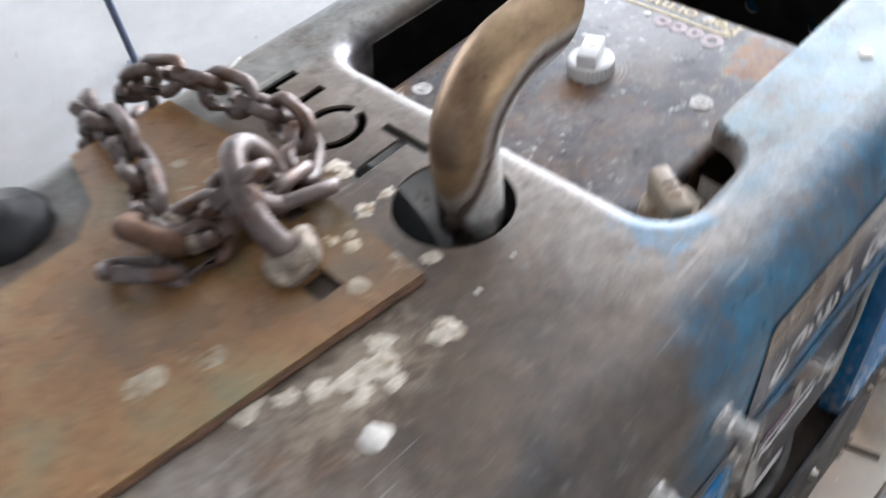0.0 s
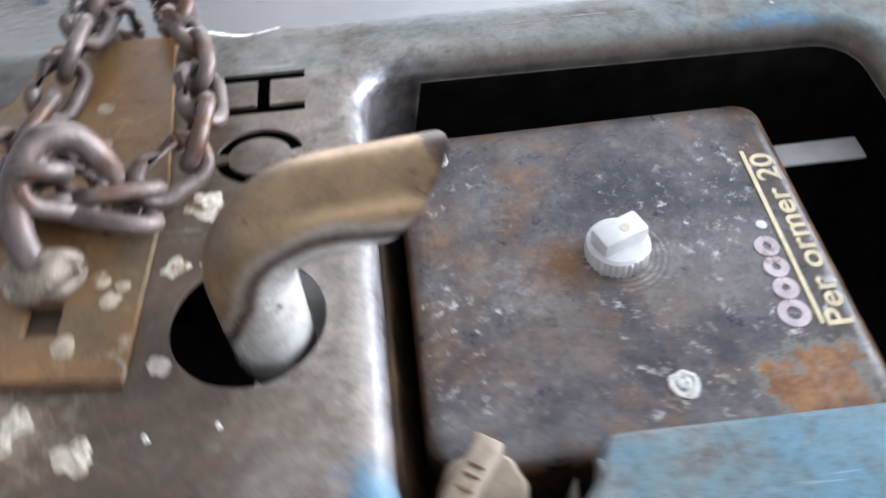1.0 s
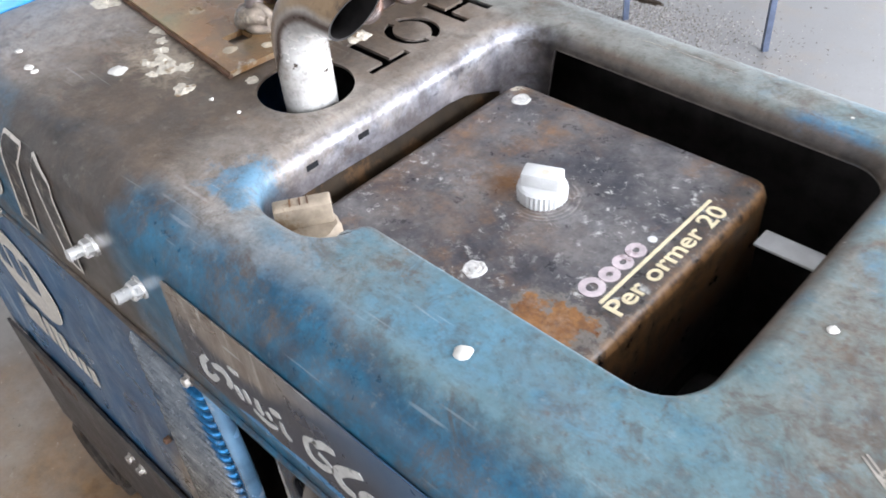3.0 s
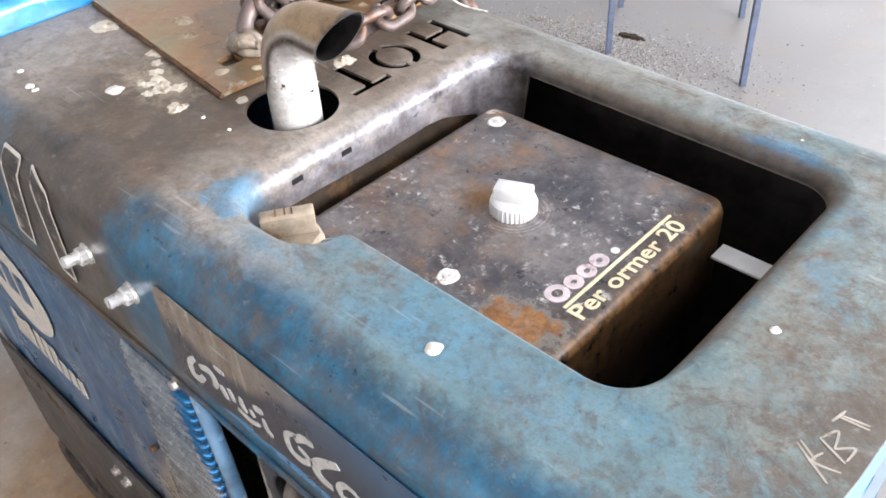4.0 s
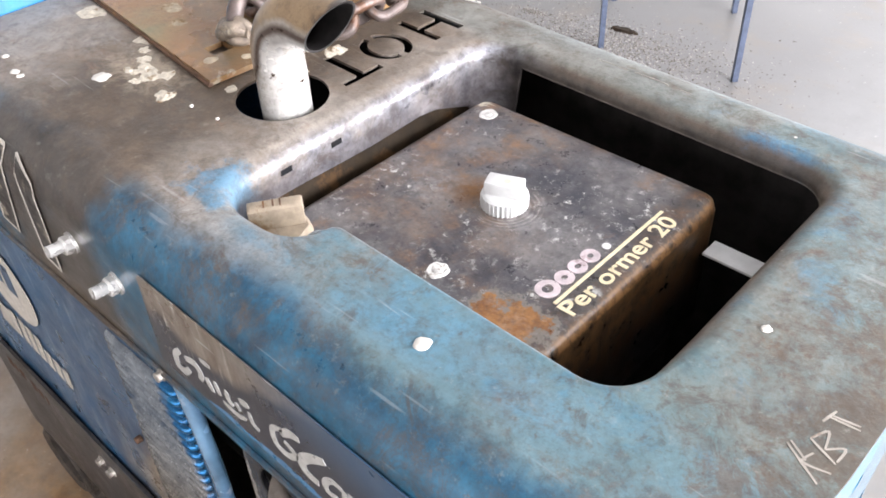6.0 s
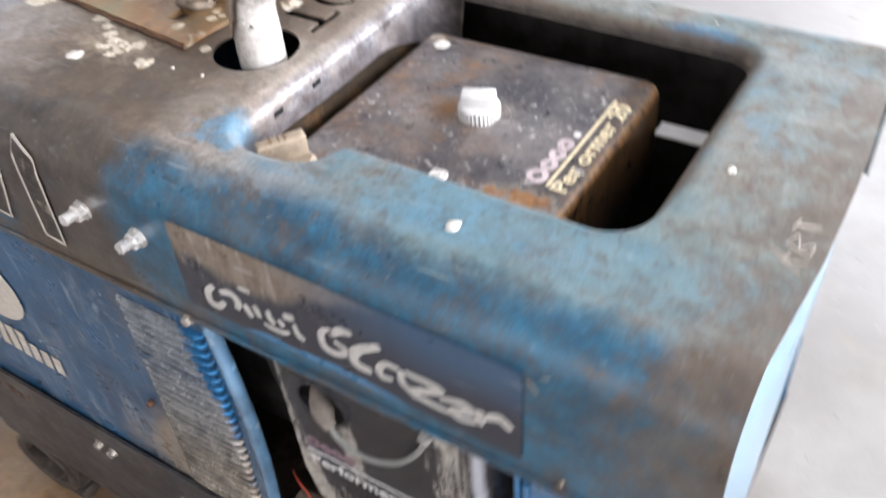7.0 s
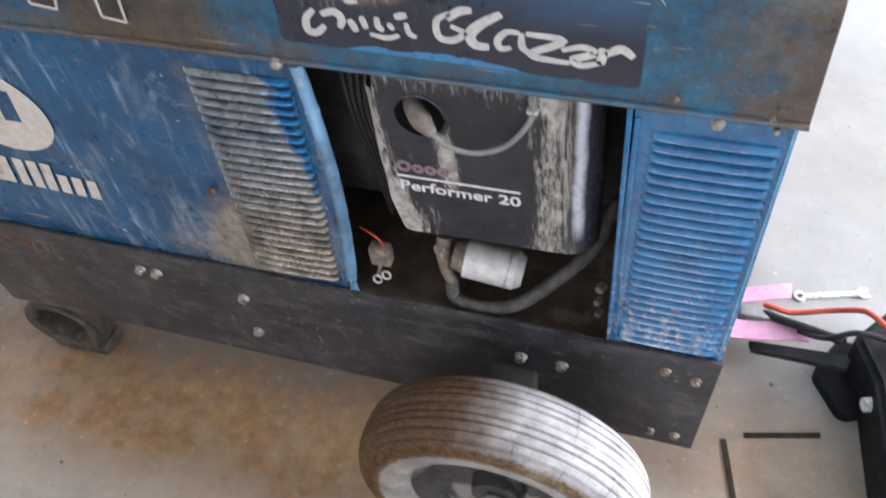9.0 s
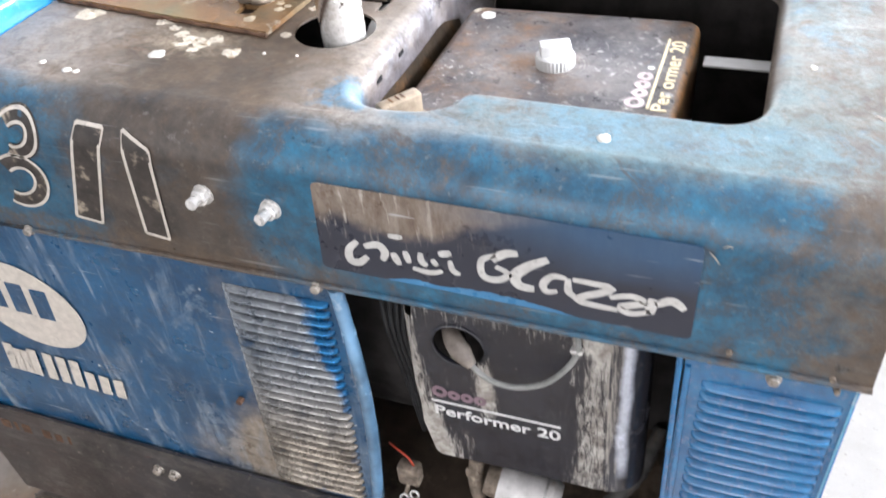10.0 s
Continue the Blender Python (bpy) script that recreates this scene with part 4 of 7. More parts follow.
def frame_at(d):
    d = Vector(d).normalized()
    a = Vector((0, 0, 1)) if abs(d.z) < 0.9 else Vector((1, 0, 0))
    u = d.cross(a).normalized()
    return u, u.cross(d).normalized()


def rod(bm, p0, p1, r0, r1=None, seg=16, cap=True):
    p0, p1 = Vector(p0), Vector(p1)
    r1 = r0 if r1 is None else r1
    u, v = frame_at(p1 - p0)
    rings = []
    for p, r in ((p0, r0), (p1, r1)):
        rings.append([bm.verts.new(p + r * (math.cos(2 * math.pi * i / seg) * u + math.sin(2 * math.pi * i / seg) * v)) for i in range(seg)])
    for i in range(seg):
        bm.faces.new((rings[0][i], rings[0][(i + 1) % seg], rings[1][(i + 1) % seg], rings[1][i]))
    if cap:
        bm.faces.new(rings[0])
        bm.faces.new(rings[1])
    return bm


def tube(bm, pts, r, seg=12, closed=False, cap=True):
    """A round bar along points; r may be a function of the share of the way."""
    pts = [Vector(p) for p in pts]
    n = len(pts)
    rings = []
    u = None
    for i, p in enumerate(pts):
        a = pts[(i - 1) % n] if closed or i > 0 else p
        b = pts[(i + 1) % n] if closed or i < n - 1 else p
        d = (b - a).normalized()
        if u is None:
            u, v = frame_at(d)
        else:
            u = (u - d * u.dot(d)).normalized()
            v = d.cross(u)
        rr = r(i / max(1, n - 1)) if callable(r) else r
        ring = []
        for k in range(seg):
            a_ = 2 * math.pi * k / seg
            ring.append(bm.verts.new(p + rr * (math.cos(a_) * u + math.sin(a_) * v)))
        rings.append(ring)
    for i in range(n if closed else n - 1):
        a, b = rings[i], rings[(i + 1) % n]
        off = 0
        if closed and i == n - 1:
            off = min(range(seg), key=lambda o: sum((a[k].co - b[(k + o) % seg].co).length for k in range(seg)))
        for k in range(seg):
            bm.faces.new((a[k], a[(k + 1) % seg], b[(k + 1 + off) % seg], b[(k + off) % seg]))
    if cap and not closed:
        bm.faces.new(rings[0])
        bm.faces.new(rings[-1])
    return rings


def slab(bm, loops, place, depth):
    """A sheet with holes: loops of (a, b), the first the outline; place(a, b) gives the point, depth the way down."""
    edges = []
    for loop in loops:
        vs = [bm.verts.new(place(a, b)) for a, b in loop]
        edges += [bm.edges.new((vs[i], vs[(i + 1) % len(vs)])) for i in range(len(vs))]
    made = bmesh.ops.triangle_fill(bm, use_beauty=True, use_dissolve=False, edges=edges)
    faces = [g for g in made["geom"] if isinstance(g, bmesh.types.BMFace)]
    more = bmesh.ops.extrude_face_region(bm, geom=faces)
    for g in more["geom"]:
        if isinstance(g, bmesh.types.BMVert):
            g.co += Vector(depth)
    return bm


def sheet(bm, fn, nu, nv, back=None):
    """A grid of points fn(u, v) with u and v from 0 to 1; back: the thickness as a vector."""
    g = [[bm.verts.new(fn(i / nu, j / nv)) for j in range(nv + 1)] for i in range(nu + 1)]
    fs = [bm.faces.new((g[i][j], g[i + 1][j], g[i + 1][j + 1], g[i][j + 1])) for i in range(nu) for j in range(nv)]
    if back:
        more = bmesh.ops.extrude_face_region(bm, geom=fs)
        for v in more["geom"]:
            if isinstance(v, bmesh.types.BMVert):
                v.co += Vector(back)
    return bm


def rounded(corners, radii, n=6):
    """A closed outline with rounded corners."""
    out = []
    k = len(corners)
    for i in range(k):
        p, a, b = Vector(corners[i]), Vector(corners[i - 1]), Vector(corners[(i + 1) % k])
        r = radii[i] if isinstance(radii, (list, tuple)) else radii
        da, db = (a - p).normalized(), (b - p).normalized()
        half = math.acos(max(-1, min(1, da.dot(db)))) / 2
        if r <= 0:
            out.append(tuple(p))
            continue
        t = r / math.tan(half)
        c = p + (da + db).normalized() * (r / math.sin(half))
        s, e = p + da * t - c, p + db * t - c
        a0, a1 = math.atan2(s.y, s.x), math.atan2(e.y, e.x)
        da_ = (a1 - a0 + math.pi) % (2 * math.pi) - math.pi
        out += [(c.x + r * math.cos(a0 + da_ * j / n), c.y + r * math.sin(a0 + da_ * j / n)) for j in range(n + 1)]
    return out


def offset(loop, d, thin=None):
    """The outline moved outwards by d (loops run anticlockwise). thin(point) scales d along the way."""
    out = []
    n = len(loop)
    for i in range(n):
        p, a, b = Vector(loop[i]), Vector(loop[i - 1]), Vector(loop[(i + 1) % n])
        na, nb = (p - a).normalized(), (b - p).normalized()
        m = Vector((na.y, -na.x)) + Vector((nb.y, -nb.x))
        m = m / max(1e-6, m.length)
        k = max(0.5, m.dot(Vector((nb.y, -nb.x))))
        out.append(tuple(p + m * d * (thin(p) if thin else 1.0) / k))
    return out


def circle(cx, cy, r, n=40, a0=0.0, a1=2 * math.pi):
    return [(cx + r * math.cos(a0 + (a1 - a0) * i / n), cy + r * math.sin(a0 + (a1 - a0) * i / n)) for i in range(n)]


def spline(pts, n=8, closed=False):
    """Points on a smooth curve through the given ones."""
    pts = [Vector(p) for p in pts]
    k = len(pts)
    out = []
    for i in range(k if closed else k - 1):
        p0 = pts[(i - 1) % k] if closed or i else pts[0]
        p1, p2 = pts[i], pts[(i + 1) % k]
        p3 = pts[(i + 2) % k] if closed or i < k - 2 else pts[-1]
        for j in range(n):
            t = j / n
            out.append(0.5 * ((2 * p1) + (p2 - p0) * t + (2 * p0 - 5 * p1 + 4 * p2 - p3) * t * t + (3 * p1 - p0 - 3 * p2 + p3) * t**3))
    if not closed:
        out.append(pts[-1])
    return out


def hexagon(bm, c, d, r, h):
    """A hexagonal head standing on c along d."""
    c, d = Vector(c), Vector(d).normalized()
    rod(bm, c, c + d * h * 0.8, r, r, 6)
    rod(bm, c + d * h * 0.8, c + d * h, r * 0.98, r * 0.8, 12)
    return bm


# ---------------------------------------------------------------- the setting


def room():
    bm = bmesh.new()
    box(bm, (-5.3, -5.3, -0.12), (16, 16, 0.0))
    tagged(part("floor", bm, FLOOR, None), "stained grey-beige concrete workshop floor", "floor", kind="structure")

    def wall(name, loops, place, depth, label):
        bm = bmesh.new()
        slab(bm, loops, place, depth)
        tagged(part(name, bm, WALLP, None), label, "wall", kind="structure")

    def rect(a0, b0, a1, b1):
        return [(a0, b0), (a1, b0), (a1, b1), (a0, b1)]

    wall("wall_east", [rect(-5.2, 0, 7.2, 4.2), rect(-1.3, 0.004, 4.7, 3.75)], lambda a, b: Vector((5.5, a, b)), (0.2, 0, 0), "plain workshop wall with a wide open door")
    wall("wall_north", [rect(-5.0, 0, 5.5, 4.2), rect(-2.7, 0.004, 2.3, 3.7)], lambda a, b: Vector((a, 7.0, b)), (0, 0.2, 0), "plain workshop wall with an open door")
    # unseen south wall; its window is made up to go with the fill lamp
    wall("wall_south", [rect(-5.0, 0, 5.5, 4.2), rect(-2.4, 1.4, 1.2, 3.2)], lambda a, b: Vector((a, -5.0, b)), (0, -0.2, 0), "plain unseen workshop wall with a made-up window opening")
    wall("wall_west", [rect(-5.0, 0, 7.0, 4.2)], lambda a, b: Vector((-5.0, a, b)), (-0.2, 0, 0), "plain workshop wall")
    bm = bmesh.new()
    box(bm, (-5.2, -5.2, 4.202), (5.7, 7.2, 4.35))
    tagged(part("ceiling", bm, CEIL, None), "plain pale workshop ceiling", "ceiling", kind="structure")


room()

# ---------------------------------------------------------------- the engine-driven welder
X0, X1, XH = -0.72, 0.528, -0.432
WIDE = 0.532
RSH = 0.052


def ztop(x):
    return 0.980 - 0.022 * x


def zseam(x):
    return 0.800 - 0.006 * x


gen = thing("welding_generator", "worn blue engine-driven welding generator on a black skid", "generator")


def dense(loop, gap):
    """The same outline with more points on its straight runs."""
    out = []
    for i, p in enumerate(loop):
        q = loop[(i + 1) % len(loop)]
        n = max(1, int(math.dist(p, q) / gap))
        out += [(p[0] + (q[0] - p[0]) * k / n, p[1] + (q[1] - p[1]) * k / n) for k in range(n)]
    return out


OPENING = dense(rounded([(0.027, 0.084), (0.132, 0.084), (0.132, 0.124), (0.406, 0.124), (0.406, 0.437), (0.027, 0.437)], [0.034, 0.030, 0.014, 0.036, 0.032, 0.034], 8), 0.009)


def rim_width(p):
    """The rolled edge is tighter round the tongue of the front strip and along it."""
    near = max(0.0, min(1.0, (0.20 - p.y) / 0.05)) * max(0.0, min(1.0, (p.x - 0.075) / 0.04))
    return 1.0 - 0.65 * near


HOLE = circle(-0.049, 0.217, 0.0455, 48)


# two open bolt holes through the end panel
END_HOLES = [circle(0.277, 0.830, 0.0085, 16), circle(0.200, 0.829, 0.0085, 16)]


def letters():
    """The cut letters H, O and T, read along -y with their tops towards +x."""
    H = [(-0.075, 0.442), (-0.075, 0.433), (-0.050, 0.433), (-0.050, 0.406), (-0.075, 0.406), (-0.075, 0.397),
         (-0.015, 0.397), (-0.015, 0.406), (-0.040, 0.406), (-0.040, 0.433), (-0.015, 0.433), (-0.015, 0.442)]
    c, out = (-0.046, 0.3535), []
    for s in (1, -1):
        ang = [math.radians(a) for a in range(10, 171, 10)]
        ring = [(c[0] + 0.030 * math.cos(a), c[1] + s * 0.0265 * math.sin(a)) for a in ang]
        ring += [(c[0] + 0.0215 * math.cos(a), c[1] + s * 0.0175 * math.sin(a)) for a in reversed(ang)]
        out.append(ring)
    T = [(-0.024, 0.270), (-0.015, 0.270), (-0.015, 0.321), (-0.024, 0.321), (-0.024, 0.3005), (-0.075, 0.3005), (-0.075, 0.2905), (-0.024, 0.2905)]
    return [H, *out, T]


END_YS = [RSH + (WIDE - 2 * RSH) * i / 8 for i in range(9)]


def bow(y):
    """How far the hood's end bulges at y."""
    return 0.008 * max(0.0, min(1.0, (y - RSH) / 0.12, (WIDE - 0.08 - y) / 0.15))


def hood():
    bm = bmesh.new()
    y0, y1 = RSH, WIDE - RSH
    outline = [(XH, y0), *[(X1 + bow(y), y) for y in END_YS], (XH, y1)]
    loops = [outline, offset(OPENING, 0.019, rim_width), HOLE, *letters()]
    slab(bm, loops, lambda a, b: Vector((a, b, ztop(a))), (0, 0, -0.003))
    part("hood_top", bm, HOOD, gen, "worn grey-brown and teal hood top with cut-out letters", smooth=25)

    def shoulder(front):
        def fn(u, v):
            x = XH + (X1 - XH) * u
            zt, zs = ztop(x), zseam(x)
            nflat = 0.45
            if v < nflat:
                y, z = 0.0, zs + (zt - RSH - zs) * v / nflat
            else:
                a = (v - nflat) / (1 - nflat) * math.pi / 2
                y, z = RSH * (1 - math.cos(a)), zt - RSH + RSH * math.sin(a)
            k = noise.noise(Vector((x * 6, z * 7, 3.0 * front))) * 0.0013
            y -= k if 0.02 < v < 0.9 else 0
            if not front:
                y = WIDE - y
            return Vector((x, y, z))
        bm = bmesh.new()
        sheet(bm, fn, 48, 22, (0, 0.003 if front else -0.003, -0.0005))
        return part("hood_side", bm, HOOD, gen, smooth=60)

    shoulder(1)
    shoulder(0)
    # folded lip along the seam
    bm = bmesh.new()
    tube(bm, [(XH + (X1 - XH) * i / 20, -0.0010, zseam(XH + (X1 - XH) * i / 20) + 0.004 + 0.0015 * noise.noise(Vector((i * 0.7, 0, 0)))) for i in range(21)], 0.0034, 8)
    part("seam_lip", bm, HOOD, gen, "rubbed folded edge of the hood")
    # rolled rim of the opening
    bm = bmesh.new()
    prof = [(0.019, 0.0)] + [(0.019 - 0.019 * math.sin(a), -0.017 * (1 - math.cos(a))) for a in [math.pi / 2 * i / 8 for i in range(1, 9)]] + [(0.0, -0.034), (0.0, -0.060), (0.0, -0.088), (0.003, -0.088), (0.003, -0.016)]

    def rim_depth(a, b):
        front = max(0.0, min(1.0, (0.20 - b) / 0.04)) * max(0.0, min(1.0, (a - 0.03) / 0.03))
        far = max(0.0, min(1.0, (a - 0.060) / 0.010))
        return -0.086 + max(0.064 * front, 0.0665 * far)

    rings = []
    for d, h in prof:
        rings.append([bm.verts.new((a, b, ztop(a) + max(h, rim_depth(a, b)))) for a, b in offset(OPENING, d, rim_width)])
    n = len(OPENING)
    for r in range(len(rings) - 1):
        for i in range(n):
            bm.faces.new((rings[r][i], rings[r][(i + 1) % n], rings[r + 1][(i + 1) % n], rings[r + 1][i]))
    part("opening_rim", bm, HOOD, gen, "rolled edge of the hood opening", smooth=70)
    # dark blocks stand in for the shade in two cut notches
    for yy in (0.156, 0.216):
        bm = bmesh.new()
        box(bm, (0.0258, yy - 0.0065, 0.9560), (0.0276, yy + 0.0065, 0.9620), 0.0005, 1)
        part("notch", bm, BEAMP, gen)
    # end wall and back wall below the hood
    bm = bmesh.new()
    slab(bm, [[(y, ztop(X1) - 0.001) for y in reversed(END_YS)] + [(RSH * (1 - math.cos(a)), ztop(X1) - RSH + RSH * math.sin(a) - 0.001) for a in [math.pi / 2 * (1 - i / 8) for i in range(1, 9)]]
              + [(0.001, 0.39), *[(y, 0.39) for y in END_YS], (WIDE - 0.001, 0.39)]
              + [(WIDE - RSH * (1 - math.cos(a)), ztop(X1) - RSH + RSH * math.sin(a) - 0.001) for a in [math.pi / 2 * i / 8 for i in range(0, 8)]], *END_HOLES],
         lambda a, b: Vector((X1 - 0.004 + bow(a) - 0.016 * (0.97 - b) / 0.58, a, b)), (-0.002, 0, 0))
    part("end_panel", bm, ENDPAINT, gen, "glossy blue end panel")
    bm = bmesh.new()
    box(bm, (X0, WIDE - 0.004, 0.39), (X1 - 0.016, WIDE - 0.001, 0.80))
    part("back_panel", bm, SIDE, gen)
    bm = bmesh.new()
    box(bm, (X0, 0.004, 0.39), (X0 + 0.003, WIDE - 0.004, 1.02), 0.001)
    box(bm, (X0, 0.0, 0.80), (XH - 0.004, WIDE, 1.022), 0.012, 3)
    part("control_console", bm, ENAMEL, gen, "blue control console standing higher than the hood")


hood()


def side_panels():
    # panel left of the engine bay, its free edge bowed out
    def bulge(x, z):
        k = max(0.0, min(1.0, (x + 0.2) / 0.22))
        return 0.004 * k * k * math.sin(math.pi * max(0, min(1, (z - 0.385) / 0.415)))

    def fn(u, v):
        z = 0.388 + (0.798 - 0.388) * v
        xr = 0.008 + 0.010 * math.sin(math.pi * v) + 0.010 * v
        x = X0 + (xr - X0) * u
        k = 0.0015 * noise.noise(Vector((x * 7, z * 7, 9)))
        return Vector((x, 0.004 + bulge(x, z) + k, z))

    bm = bmesh.new()
    sheet(bm, fn, 60, 24, (0, 0.002, 0))
    p = part("side_panel", bm, SIDE, gen, "blue side panel, scuffed pale and bowed at its edge", smooth=60)
    # its rounded free edge
    bm = bmesh.new()
    pts = []
    for i in range(13):
        v = i / 12
        z = 0.388 + 0.408 * v
        x = 0.008 + 0.010 * math.sin(math.pi * v) + 0.010 * v
        pts.append((x - 0.002, 0.0065 + bulge(x, z), z))
    tube(bm, pts, 0.0085, 14)
    part("panel_edge", bm, EDGE, p, "blue folded edge, its highlight painted pale")

    def slat(width, h, d):
        """One pressed louvre, open below, rounded at its ends."""
        bm = bmesh.new()
        ends = (0.0, 0.006, 0.018, 0.036, 0.06, 0.10, 0.3)
        us = list(ends) + [0.5] + [1 - e for e in reversed(ends)]
        nx = len(us) - 1
        rows = []
        for u in us:
            e = min(u, 1 - u) * 10.0
            k = math.sqrt(max(0.0, 1 - (1 - min(1, e)) ** 2))
            x = (u - 0.5) * width
            rows.append([bm.verts.new((x, 0.0012 * (1 - k) - d * k * s, h * (0.5 - t))) for s, t in ((0, 0.0), (0.40, 0.10), (0.82, 0.24), (1.0, 0.38), (0.90, 0.47), (0.05, 0.50))])
        for i in range(nx):
            for j in range(5):
                bm.faces.new((rows[i][j], rows[i + 1][j], rows[i + 1][j + 1], rows[i][j + 1]))
        # a dark face stands in for the shaded slit below it
        q = [bm.verts.new((x, 0.0002, z)) for x, z in ((-0.47 * width, 0.01 * h), (0.47 * width, 0.01 * h), (0.46 * width, -0.45 * h), (-0.46 * width, -0.45 * h))]
        bm.faces.new(q).material_index = 1
        return bm

    me = mesh("louvre", slat(0.134, 0.0150, 0.0075), WORN, 60)
    me.materials.append(DARK)
    for i in range(25):
        v = (i + 0.5) / 25
        z = 0.408 + 0.366 * v
        x = -0.073 + 0.012 * v
        sl = (bulge(x + 0.06, z) - bulge(x - 0.06, z)) / 0.12
        shared("louvre", me, p, Matrix.Translation((x, 0.0035 + bulge(x, z), z)) @ Matrix.Rotation(math.atan(sl), 4, "Z"))
    # corner panel with louvres, blue and glossy
    bm = bmesh.new()
    slab(bm, [[(0.369, 0.384), (0.512, 0.384), (0.521, 0.795), (0.374, 0.797)]], lambda a, b: Vector((a, 0.004, b)), (0, 0.002, 0))
    box(bm, (0.366, 0.0, 0.384), (0.372, 0.03, 0.796), 0.002)
    q = part("corner_panel", bm, LOUVRE, gen, "glossy blue corner panel with pressed louvres")
    me = mesh("louvre", slat(0.122, 0.0148, 0.0075), LOUVRE, 60)
    me.materials.append(DARK)
    for i in range(25):
        z = 0.402 + 0.366 * (i + 0.5) / 25
        shared("louvre", me, q, Matrix.Translation((0.4415 + 0.010 * (i / 24), 0.0035, z)))
    # raised left border of the louvre field
    bm = bmesh.new()
    box(bm, (0.374, 0.0005, 0.392), (0.380, 0.0045, 0.785), 0.0015)
    part("border_fold", bm, LOUVRE, q)


side_panels()


def bolt_mesh(r, h, washer=True, mat=None):
    bm = bmesh.new()
    if washer:
        rod(bm, (0, 0, 0), (0, -h * 0.25, 0), r * 1.3, r * 1.25, 20)
    hexagon(bm, (0, -h * 0.25, 0), (0, -1, 0), r, h * 0.75)
    return mesh("bolt", bm, mat or ZINC, 30)


def bolts_on_front():
    me = bolt_mesh(0.0055, 0.007, True, STEELB)
    for x, z in ((0.45, 0.795), (0.0, 0.801), (-0.377, 0.806)):
        shared("screw", me, gen, Matrix.Translation((x, -0.002 if z > 0.7 else -0.001, z)) @ Matrix.Rotation(x * 9, 4, "Y"))
    for x, z in ((0.496, 0.806), (0.395, 0.801), (0.41, 0.815), (0.502, 0.792)):
        bm = bmesh.new()
        rod(bm, (x, 0.002, z), (x, -0.004, z), 0.0032, 0.0024, 12)
        part("rivet", bm, GRIMY, gen)
    bm = bmesh.new()
    hexagon(bm, (-0.157, 0.003, 0.568), (0, -1, 0), 0.0048, 0.008)
    part("screw", bm, RUST, gen, "small rusty screw")
    me = bolt_mesh(0.0072, 0.009, True, STEELB)
    for x, z in ((0.252, 0.326), (0.31, 0.324), (-0.181, 0.331), (-0.181, 0.241), (-0.326, 0.352), (-0.354, 0.354)):
        shared("bolt", me, gen, Matrix.Translation((x, -0.005, z)) @ Matrix.Rotation(x * 7 + z, 4, "Y"))
    bm = bmesh.new()
    rod(bm, (0, 0, 0), (0, -0.003, 0), 0.008, 0.007, 14)
    hexagon(bm, (0, -0.003, 0), (0, -1, 0), 0.0055, 0.004)
    me = mesh("bolt", bm, GRIMY, 30)
    for x, z in ((0.447, 0.362), (0.487, 0.352), (0.441, 0.196), (0.476, 0.197)):
        shared("bolt", me, gen, Matrix.Translation((x, -0.005, z)) @ Matrix.Rotation(x * 7 + z, 4, "Y"))
    # two long studs with nuts
    for x, z in ((-0.109, 0.901), (-0.032, 0.896)):
        bm = bmesh.new()
        rod(bm, (x, 0.004, z), (x + 0.001, -0.024, z + 0.004), 0.0056, 0.0056, 16)
        for i in range(6):
            rod(bm, (x, -0.012 - i * 0.002, z + 0.002), (x, -0.0128 - i * 0.002, z + 0.002), 0.0060, 0.0060, 16)
        st = part("stud", bm, ZINC, gen, "bright threaded stud")
        bm = bmesh.new()
        rod(bm, (x, 0.002, z), (x, -0.0022, z), 0.0115, 0.0112, 24)
        part("washer", bm, ZINC, st)
        bm = bmesh.new()
        hexagon(bm, (x, -0.0025, z), (0.03, -1, 0.14), 0.0092, 0.0085)
        part("nut", bm, ZINC, st)


bolts_on_front()


